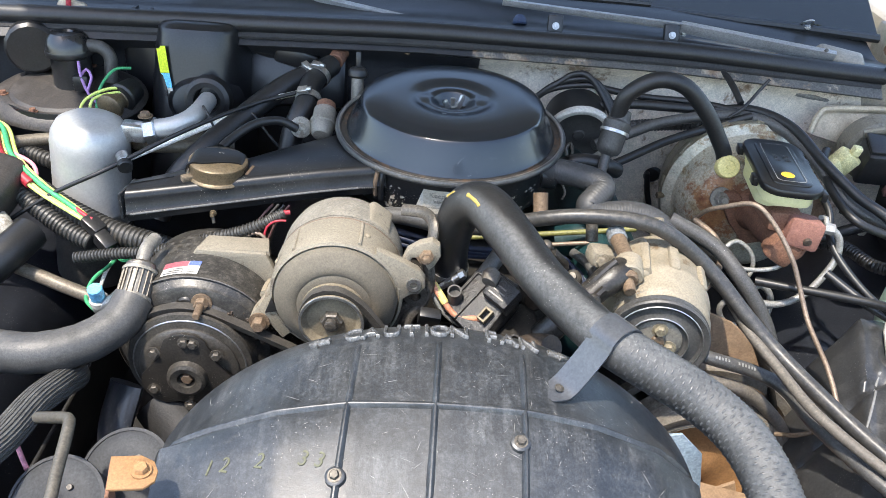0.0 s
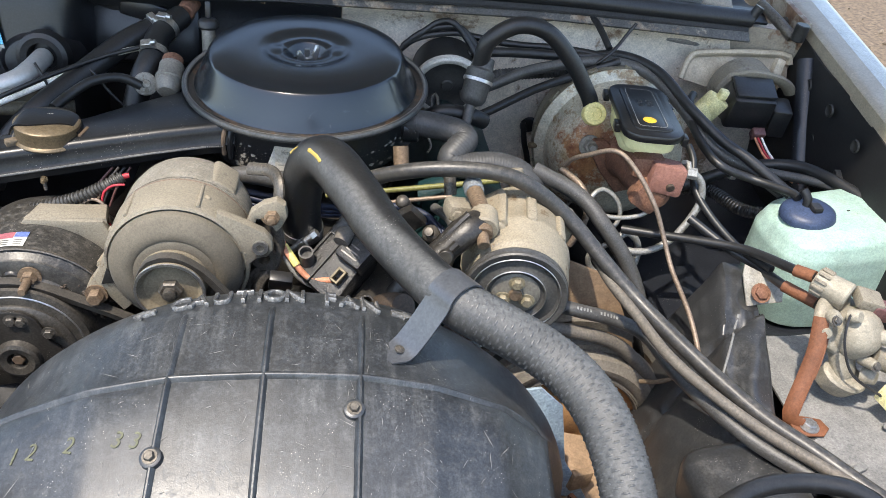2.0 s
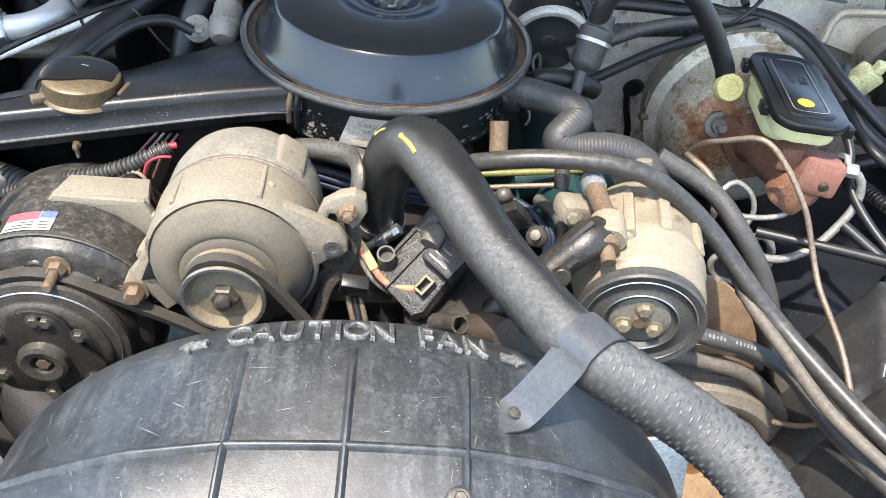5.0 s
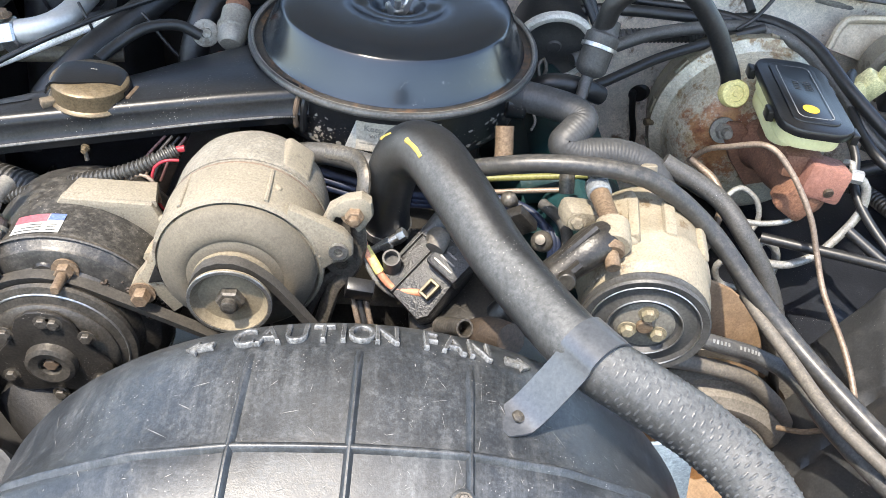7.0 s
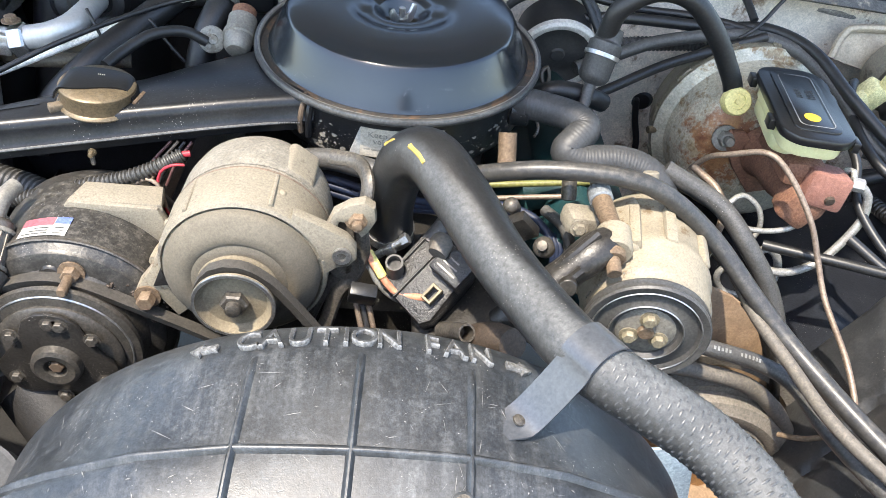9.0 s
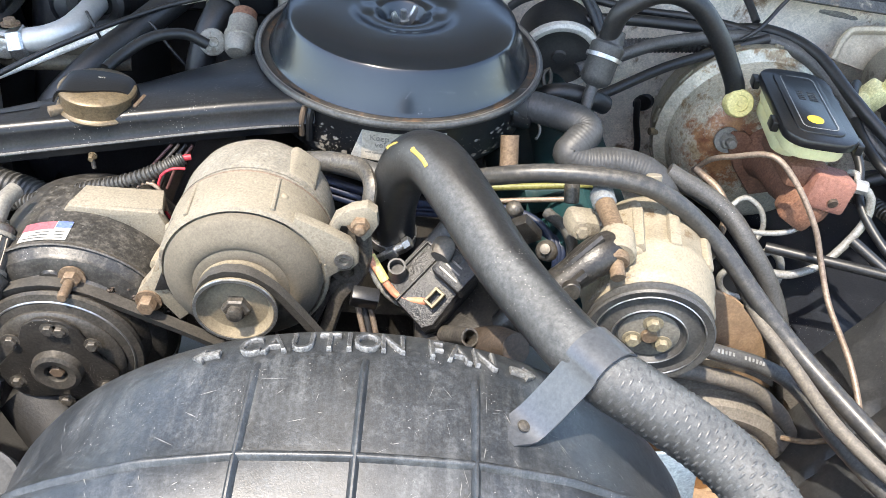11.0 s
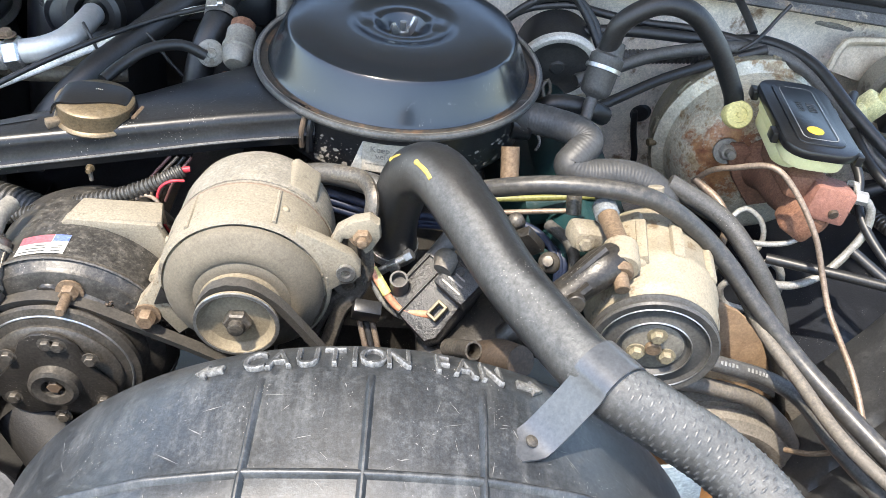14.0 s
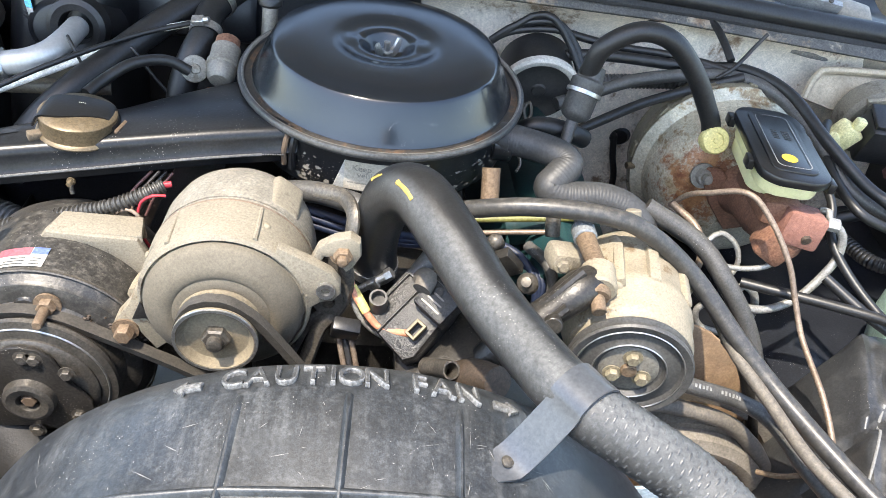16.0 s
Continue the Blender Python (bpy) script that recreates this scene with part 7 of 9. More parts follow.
hose("battery_cable", [(0.57, 1.12, 0.735), (0.605, 1.10, 0.747), (0.688, 1.10, 0.777), (0.755, 1.07, 0.797), (0.795, 1.0, 0.80), (0.82, 0.93, 0.79)], 0.009, M["rubber_clean"], "thick black wiring harness over the inner wing", "cable")
hose("corrugated_loom", [(0.60, 1.12, 0.73), (0.645, 1.09, 0.742), (0.67, 1.03, 0.745), (0.728, 1.0, 0.755), (0.80, 0.99, 0.76)], 0.010, M["plastic"], "black corrugated loom behind the washer jar", "wiring loom", rings=0.005, depth=0.0012)
hose("throttle_cable", [(0.64, 1.12, 0.79), (0.70, 1.08, 0.785), (0.78, 1.03, 0.79), (0.81, 0.95, 0.80)], 0.007, M["rubber"], "grey cable above the inner wing", "cable", "bulkhead cables")
solo("harness_clip", block((0.014, 0.012, 0.018), pose(0.726, 1.186, 0.722, 10, 10, 15), 0.002), M["white"], "small white plastic harness clip", "clip")
solo("rubber_grommet", lathe([(0, 0.03), (0.012, 0.028), (0.020, 0.018), (0.028, 0.010), (0.030, 0.004), (0.038, 0.002), (0.040, 0), (0, 0)], frame_to((0.411, 1.35, 0.733), (-0.1, -1, 0)) @ Matrix.Diagonal((1.1, 1.0, 1, 1)), 28), M["rubber_clean"], "black rubber grommet on the bulkhead", "grommet")
hose("vacuum_line", [(0.402, 1.325, 0.732), (0.400, 1.318, 0.735), (0.405, 1.315, 0.705), (0.415, 1.315, 0.672), (0.418, 1.315, 0.64)], 0.005, M["rubber_clean"], "black line hanging from the grommet", "vacuum line", "vacuum lines")
hose("bulkhead_line", [(-0.32, 1.335, 0.948), (-0.29, 1.335, 0.925), (-0.18, 1.335, 0.915), (-0.06, 1.33, 0.922), (0.02, 1.33, 0.915), (0.09, 1.30, 0.885)], 0.0045, M["rubber"], "black line clipped along the upper bulkhead", "vacuum line", "vacuum lines")
solo("line_clip", block((0.008, 0.012, 0.022), pose(-0.024, 1.296, 0.940, 0, 4), 0.002), M["rust_bolt"], "small rusty line clip on the cowl seam", "clip")


def canister():
    c = thing("vacuum_canister", "round dark canister with a cream metal rim", "canister", (0.25, 1.26, 0.78))
    m = frame_to((0.250, 1.222, 0.838), (0.0, 1, 0.25))
    part("shell", lathe([(0.0475, 0.0), (0.049, 0.006), (0.049, 0.06), (0.04, 0.07), (0, 0.07)], m, 40), M["plastic"], c)
    part("face", lathe([(0, 0.002), (0.008, 0.002), (0.010, 0.0045), (0.026, 0.006), (0.036, 0.005), (0.0425, 0.0), (0.0475, 0.0)], m, 48), M["dust_grey"], c, "dusty grey dished face")
    part("rim", lathe([(0.0430, -0.0012), (0.0455, -0.0030), (0.0500, -0.0030), (0.0535, 0.0), (0.0535, 0.007), (0.049, 0.009), (0.0430, -0.0012)], m, 48), M["white"], c, "cream coloured metal rim")


canister()


def wiper_motor():
    w = thing("wiper_motor", "wiper motor with black cover and cream bracket", "wiper motor", (0.72, 1.22, 0.77))
    out = [(-0.085, -0.02), (-0.075, 0.012), (-0.05, 0.024), (0.075, 0.030), (0.090, 0.015), (0.092, -0.015), (0.07, -0.03), (0.02, -0.022), (-0.04, -0.03)]
    m = pose(0.728, 1.29, 0.858, 68, 0, -6)
    part("bracket", plate(out, 0.004, m, 0.001), M["bracket_cream"], w, "dirty cream pressed bracket")
    edge = [m @ Vector((x, y, 0.008)) for x, y in out[:5]]
    part("bracket_lip", tube(edge, 0.0055, 8, flat=1.2), M["bracket_cream"], w)
    part("gear_case", lathe([(0, 0.0), (0.045, 0.0), (0.052, 0.006), (0.052, 0.035), (0.04, 0.045), (0, 0.045)], frame_to((0.735, 1.235, 0.835), (0, 1, 0.1)), 32), M["alu"], w)
    part("clamp_bar", tube([(0.69, 1.215, 0.875), (0.72, 1.205, 0.885), (0.76, 1.205, 0.878), (0.785, 1.215, 0.865), (0.80, 1.22, 0.85)], 0.010, 10, flat=0.6), M["alu"], w)
    part("strut", block((0.016, 0.012, 0.045), pose(0.775, 1.24, 0.875, -20, 20), 0.003), M["bracket_cream"], w)
    cv = part("cover", block((0.070, 0.050, 0.058), pose(0.714, 1.185, 0.842, 22, 0, -6), 0.006, 2, taper=0.94), M["plastic"], w, "black plastic cover")
    part("cover_lid", block((0.062, 0.042, 0.006), pose(0.714, 1.177, 0.873, 22, 0, -6), 0.002), M["plastic"], cv)
    part("side_box", block((0.03, 0.04, 0.05), pose(0.765, 1.18, 0.825, 15, 0, -10), 0.004), M["plastic"], w)
    cn = part("connector", block((0.034, 0.026, 0.040), pose(0.655, 1.185, 0.838, 20, 25, 15), 0.005, 2), M["cream_pale"], w, "pale yellow plastic connector")
    part("connector_ear", block((0.018, 0.014, 0.030), pose(0.640, 1.175, 0.832, 10, -35, 0), 0.003), M["cream_pale"], cn)
    part("connector_ear", block((0.014, 0.012, 0.016), pose(0.665, 1.175, 0.862, 10, 10, 0), 0.003), M["cream_pale"], cn)
    part("plug", block((0.020, 0.014, 0.016), pose(0.728, 1.155, 0.808, 30, 0, 0), 0.002), M["wire_maroon"], w)
    for k, (mat, dx) in enumerate((("wire_red", 0.0), ("wire_white", 0.006), ("wire_orange", -0.005))):
        hose("motor_wire", [(0.727 + dx, 1.155, 0.806), (0.732 + dx, 1.12, 0.790), (0.742 + dx, 1.09, 0.782), (0.757 + dx * 2, 1.055, 0.778)], 0.0018, M[mat], ("red", "white", "orange")[k] + " wire from the wiper motor plug", "wire", "wiper motor wires")


wiper_motor()


# ---- washer jar and servo ----
def washer_jar():
    j = thing("washer_jar", "mint green translucent washer fluid jar with navy cap", "washer jar", (0.75, 0.938, 0.655))

    def shape(u, v):
        a = 2 * math.pi * u
        z = interp(v, [(0, 0.0), (0.08, 0.0), (0.2, 0.01), (0.5, 0.06), (0.75, 0.115), (0.88, 0.135), (0.96, 0.144), (1, 0.145)])
        k = interp(v, [(0, 0.02), (0.08, 0.80), (0.2, 0.93), (0.5, 1.0), (0.75, 0.97), (0.88, 0.88), (0.96, 0.72), (1, 0.02)])
        c, s = math.cos(a), math.sin(a)
        e = 0.55
        x = 0.116 * math.copysign(abs(c) ** e, c) * k
        y = 0.078 * math.copysign(abs(s) ** e, s) * k
        return (0.764 + x, 0.940 + y + 0.012 * x / 0.098, 0.655 + z + 0.008 * (x / 0.098) * v)
    bm = grid_sheet(64, 40, shape)
    bmesh.ops.remove_doubles(bm, verts=bm.verts, dist=1e-4)
    part("jar", bm, M["jar"], j)
    m = frame_to((0.703, 0.934, 0.788), (-0.05, -0.12, 1))
    part("neck", lathe([(0.030, 0), (0.030, 0.012), (0, 0.012)], m, 32), M["jar"], j)
    cap = part("cap", lathe([(0, 0.022), (0.012, 0.022), (0.026, 0.020), (0.032, 0.016), (0.034, 0.010), (0.034, 0.006), (0.031, 0.004), (0, 0.004)], m @ Matrix.Diagonal((1.08, 0.98, 1, 1)), 48), M["blue_cap"], j, "faded navy blue cap")
    part("cap_elbow", tube([m @ Vector((-0.004, 0.004, 0.018)), m @ Vector((-0.004, 0.006, 0.030)), m @ Vector((-0.010, 0.014, 0.040))], 0.006, 10), M["rubber_clean"], cap)
    part("cap_tab", block((0.014, 0.016, 0.010), m @ pose(0.004, -0.006, 0.024), 0.003), M["rubber_clean"], cap)
    tab = [(-0.020, -0.016), (0.020, -0.016), (0.024, 0.0), (0.012, 0.012), (-0.014, 0.030), (-0.018, 0.020)]
    t = part("mounting_tab", plate(tab, 0.004, pose(0.603, 0.826, 0.752, 48, -8, 0) @ Matrix.Diagonal((1.12, 1.12, 1, 1)), 0.001), M["grubby_white"], j, "dirty white moulded mounting tab")
    part("bolt", hexbolt((0.597, 0.815, 0.755), (0, -0.7, 0.75), 0.0085, 0.006), M["rust"], t)


washer_jar()


def servo():
    s = thing("cruise_servo", "pale sun-bleached cruise servo with orange steel bracket", "servo", (0.66, 0.72, 0.68))
    leg = [(0.612, 0.718, 0.795), (0.606, 0.700, 0.765), (0.598, 0.688, 0.738), (0.586, 0.673, 0.708), (0.584, 0.667, 0.694), (0.596, 0.662, 0.688)]
    part("bracket", tube(leg, 0.0085, 8, flat=0.4, r1=0.009), M["rust_orange"], s, "orange rusted steel leg")
    part("bracket_flange", tube([(0.622, 0.716, 0.775), (0.615, 0.702, 0.752), (0.606, 0.690, 0.732)], 0.006, 6, flat=0.4), M["rust_orange"], s)
    part("bracket_foot", plate([(-0.018, -0.010), (0.012, -0.016), (0.024, -0.008), (0.022, 0.006), (0.0, 0.016), (-0.016, 0.012)], 0.003, pose(0.602, 0.660, 0.6855, 4, 0, 10), 0.0008), M["rust_orange"], s)
    part("bolt", hexbolt((0.604, 0.659, 0.6885), (0, -0.1, 1), 0.0075, 0.007), M["steel"], s)
    ax = Vector((0.28, -0.62, 0.60)).normalized()
    fl = frame_to(Vector((0.648, 0.733, 0.775)), ax)
    part("flange", lathe([(0, -0.006), (0.034, -0.006), (0.0365, -0.003), (0.0365, 0.001), (0.034, 0.004), (0.026, 0.006), (0, 0.006)], fl, 36), M["servo"], s, "round pale diaphragm flange")
    part("body", lathe([(0.030, 0.0), (0.029, 0.008), (0.0265, 0.018), (0.021, 0.026), (0.012, 0.030), (0, 0.031)], frame_to(Vector((0.660, 0.724, 0.768)), ax), 32), M["servo"], s, "pale dusty domed housing")
    part("web", block((0.034, 0.020, 0.050), frame_to(Vector((0.652, 0.712, 0.742)), (0.25, -0.6, 0.35)) @ pose(0, 0, 0, 90), 0.006, 2, taper=0.8), M["servo"], s)
    part("lower_bowl", lathe([(0, -0.026), (0.012, -0.025), (0.019, -0.019), (0.0215, -0.006), (0.0225, 0.0), (0.020, 0.003), (0, 0.003)], Matrix.Translation((0.658, 0.703, 0.722)) @ Euler((radians(20), radians(18), 0)).to_matrix().to_4x4() @ Matrix.Diagonal((1.35, 0.9, 1, 1)), 28), M["servo"], s)
    n = part("cable_neck", rod((0.624, 0.768, 0.811), (0.650, 0.738, 0.806), 0.0145, 0.017), M["servo"], s, "ribbed grey cable neck")
    for k in range(12):
        t = 2 * math.pi * k / 12
        fm = frame_to(Vector((0.627, 0.7645, 0.8105)), (0.026, -0.030, -0.005))
        part("neck_rib", block((0.004, 0.003, 0.014), fm @ Matrix.Rotation(t, 4, "Z") @ Matrix.Translation((0, 0.0158, 0.004)), 0.001, 1), M["alu"], n)
    for p, q, r in (((0.622, 0.716, 0.798), (0.619, 0.704, 0.802), 0.0085), ((0.618, 0.714, 0.780), (0.615, 0.704, 0.783), 0.0075), ((0.640, 0.714, 0.800), (0.646, 0.704, 0.806), 0.008), ((0.676, 0.712, 0.776), (0.690, 0.698, 0.778), 0.0095), ((0.668, 0.704, 0.748), (0.674, 0.686, 0.752), 0.007), ((0.676, 0.702, 0.726), (0.686, 0.690, 0.730), 0.010)):
        part("boss", rod(p, q, r, r * 0.85), M["servo"], s)
    for p in ((0.619, 0.703, 0.802), (0.674, 0.685, 0.752)):
        part("boss_screw", hexbolt(p, (0, -0.8, 0.6), 0.004, 0.003), M["dark_steel"], s)
    part("plug", block((0.036, 0.020, 0.018), pose(0.692, 0.728, 0.795, 10, 14, -8), 0.003), M["wire_maroon"], s, "dull maroon plug")
    part("plug_shell", block((0.030, 0.026, 0.014), pose(0.672, 0.735, 0.806, 10, 14, -8), 0.003), M["alu"], s)
    part("pushrod", tube([(0.680, 0.705, 0.752), (0.707, 0.700, 0.742), (0.745, 0.69, 0.728)], 0.013, 12), M["alu"], s)
    part("pushrod_stripe", tube([(0.690, 0.699, 0.757), (0.712, 0.693, 0.748), (0.745, 0.683, 0.735)], 0.006, 8), M["yellow"], s)
    part("wire", tube([(0.640, 0.712, 0.806), (0.630, 0.700, 0.800), (0.631, 0.690, 0.775), (0.649, 0.682, 0.742), (0.690, 0.675, 0.716)], 0.0016, 6), M["wire_black"], s)
    c = part("connector", block((0.034, 0.024, 0.024), pose(0.706, 0.675, 0.716, 10, 10, 20), 0.003), M["cream_pale"], s, "off-white wire connector")
    for k in range(3):
        part("pin", tube([(0.700 + 0.006 * k, 0.664, 0.708), (0.698 + 0.006 * k, 0.655, 0.704), (0.706 + 0.007 * k, 0.652, 0.701)], 0.0014, 6), M["steel"], c)
    for k, mat in enumerate(("wire_lime", "wire_white", "wire_green")):
        part("plug_wire", tube([(0.708, 0.724, 0.792 - 0.004 * k), (0.730, 0.718, 0.785 - 0.006 * k), (0.765, 0.715, 0.785 - 0.010 * k)], 0.0018, 6), M[mat], s)
    for pts, nm in (([(0.46, 0.95, 0.76), (0.499, 0.93, 0.765), (0.545, 0.90, 0.775), (0.588, 0.86, 0.788), (0.615, 0.79, 0.806), (0.626, 0.772, 0.810)], "black cable sheath leading to the servo"),
                    ([(0.54, 0.93, 0.79), (0.575, 0.89, 0.775), (0.602, 0.86, 0.768), (0.617, 0.80, 0.775), (0.636, 0.765, 0.778)], "second cable sheath leading to the servo")):
        h = thing("servo_cable", nm, "cable", pts[0], "servo cables")
        part("sheath", tube(pts, 0.006, 12), M["rubber_clean"], h)
        part("ferrule", tube(pts[-2:] if len(pts) < 3 else [tuple(Vector(pts[-2]).lerp(Vector(pts[-1]), -0.1)), pts[-1]], 0.0075, 10), M["rust_orange"], h)


servo()


# ---- ignition parts in the valley ----
def coil_pack():
    c = thing("ignition_coil", "oily black ignition coil assembly with a latched plug", "ignition coil", (0.11, 0.86, 0.70))
    n = Vector((-0.25, -0.55, 0.8)).normalized()
    e1 = Vector((0.043, 0.034, 0.037)).normalized()
    e2 = n.cross(e1)
    face = Matrix((e1, e2, n)).transposed().to_4x4()
    m = Matrix.Translation((0.082, 0.832, 0.787)) @ face
    part("cover", plate([(-0.036, 0.028), (0.040, 0.030), (0.044, -0.022), (0.028, -0.030), (-0.030, -0.036), (-0.040, -0.030)], 0.040, m @ pose(0, 0, -0.040), 0.004), M["coil"], c, "dusty greasy cover")
    for y in (0.024, 0.006):
        part("cover_rib", block((0.074, 0.0022, 0.003), m @ pose(0, y, 0.0012), 0.0007, 1), M["coil"], c)
    part("tower", tube([m @ Vector((-0.022, 0.022, -0.01)), m @ Vector((-0.016, 0.024, 0.008)), m @ Vector((-0.014, 0.024, 0.016))], 0.0085, 16, hollow=True), M["plastic_dusty"], c)
    part("boot", tube([m @ Vector((0.030, 0.010, 0.0)), m @ Vector((0.028, 0.002, 0.016)), m @ Vector((0.018, -0.002, 0.020))], 0.011, 14, r1=0.009), M["rubber_tan"], c)
    mm = Matrix.Translation((0.1075, 0.828, 0.798)) @ face
    p = part("module", block((0.030, 0.036, 0.026), mm @ pose(0, 0, -0.002), 0.003), M["coil"], c, "grey-black module with moulded figures")
    bm = bmesh.new()
    for k in range(3):
        block((0.0016, 0.022 - 0.005 * k, 0.0006), mm @ pose(-0.008 + 0.006 * k, 0.001, 0.0112), 0, 1, bm)
    part("text_bar", bm, M["crimp"], p, smooth=0)
    part("module_ring", lathe([(0.0032, 0.011), (0.0045, 0.0116), (0.0058, 0.011)], mm @ pose(0.008, 0.004, 0), 20), M["coil"], p)
    lm = Matrix.Translation((0.0895, 0.812, 0.7765)) @ face
    lt = bmesh.new()
    for (w, h, x, y) in ((0.016, 0.003, 0, 0.0045), (0.016, 0.003, 0, -0.0045), (0.003, 0.012, -0.0075, 0), (0.003, 0.012, 0.0075, 0)):
        block((w, h, 0.006), lm @ pose(x, y, 0.006), 0.0006, 1, lt)
    part("latch", lt, M["steel_latch"], c, "bare metal plug latch")
    part("spout", tube([(0.100, 0.79, 0.754), (0.110, 0.775, 0.768), (0.118, 0.757, 0.784)], 0.0085, 12, hollow=True), M["dark_steel"], c)
    part("nozzle", tube([(0.125, 0.78, 0.745), (0.140, 0.76, 0.775), (0.155, 0.735, 0.795)], 0.019, 14, r1=0.014), M["grime_brown"], c)
    part("block", block((0.09, 0.08, 0.08), pose(0.125, 0.83, 0.715, 10, -20, 0), 0.010), M["greasy"], c)
    part("block", block((0.05, 0.06, 0.05), pose(0.165, 0.87, 0.755, 10, -20, 0), 0.010), M["greasy"], c)
    part("lug", rod((0.148, 0.845, 0.778), (0.152, 0.835, 0.795), 0.011), M["grime_brown"], c)
    part("boot", tube([(0.085, 0.86, 0.80), (0.10, 0.875, 0.815), (0.112, 0.895, 0.825)], 0.010, 12), M["rubber"], c)
    hose("coil_wire", [(0.025, 0.85, 0.80), (0.029, 0.84, 0.795), (0.041, 0.83, 0.781), (0.057, 0.822, 0.768), (0.083, 0.812, 0.773)], 0.0036, M["wire_orange"], "orange coil wire with yellow sleeve", "wire", "coil wires")
    hose("coil_wire", [(0.027, 0.845, 0.797), (0.036, 0.835, 0.788), (0.042, 0.829, 0.781)], 0.0046, M["wire_yellow"], "yellow sleeve on the coil wire", "wire", "coil wires")
    hose("coil_wire", [(0.03, 0.85, 0.785), (0.045, 0.835, 0.772), (0.06, 0.825, 0.761), (0.084, 0.815, 0.766)], 0.0028, M["wire_maroon"], "dark red coil wire", "wire", "coil wires")
    hose("coil_wire", [(0.024, 0.845, 0.79), (0.04, 0.835, 0.765), (0.06, 0.83, 0.752), (0.085, 0.82, 0.762)], 0.0030, M["line_grey"], "thin grey ignition coil wire", "wire", "coil wires")
    solo("harness_plug", block((0.026, 0.014, 0.022), pose(0.024, 0.822, 0.765, 25, 8, 0), 0.002), M["plastic"], "black ribbed harness plug below the bracket", "connector")
    for dx in (-0.006, 0, 0.006):
        hose("harness_wire", [(0.02 + dx, 0.835, 0.76), (0.028 + dx, 0.82, 0.735), (0.035 + dx, 0.81, 0.71)], 0.0028, M["copper" if dx else "wire_black"], "wire of a harness dropping behind the shroud", "wire", "lower wires")
    for k in range(3):
        hose("plug_lead", [(-0.03, 0.965, 0.80 - 0.009 * k), (0.03, 0.955, 0.79 - 0.008 * k), (0.09, 0.95, 0.785 - 0.005 * k), (0.155, 0.95, 0.789 - 0.006 * k), (0.194, 0.93, 0.790 - 0.005 * k), (0.214 + 0.004 * k, 0.905, 0.775), (0.218, 0.89, 0.74)], 0.0042, M["wire_navy"], "dark blue plug lead behind the hose", "plug lead", "plug leads")
    hose("dipstick_rod", [(0.072, 0.98, 0.785), (0.167, 0.97, 0.802), (0.289, 0.96, 0.823)], 0.0036, M["wire_olive"], "olive yellow sleeve lying across the engine", "wire")
    hose("fuel_line", [(0.10, 0.975, 0.77), (0.17, 0.965, 0.788), (0.26, 0.955, 0.805)], 0.003, M["copper"], "thin brown steel fuel line", "fuel line")
    solo("choke_sleeve", tube([(0.166, 1.005, 0.845), (0.167, 0.995, 0.828), (0.1675, 0.985, 0.812)], 0.010, 18, hollow=True), M["rust_bolt"], "rusty open steel sleeve under the air cleaner", "sleeve")
    bm = bmesh.new()
    for k in range(26):
        f = k / 25
        q = Vector((0.222, 1.13, 0.838)).lerp(Vector((0.209, 1.08, 0.800)), f) + Vector((0.004 * math.sin(f * 9), 0, 0))
        bmesh.ops.create_icosphere(bm, subdivisions=1, radius=0.0021, matrix=Matrix.Translation(q))
    solo("bead_chain", bm, M["steel"], "bright bead chain hanging by the air cleaner", "chain")
    solo("chain_hook", tube([(0.222, 1.13, 0.838), (0.226, 1.135, 0.850), (0.222, 1.138, 0.862), (0.216, 1.135, 0.855), (0.219, 1.13, 0.843)], 0.0025, 8), M["dark_steel"], "small steel hook holding the chain", "hook")


coil_pack()


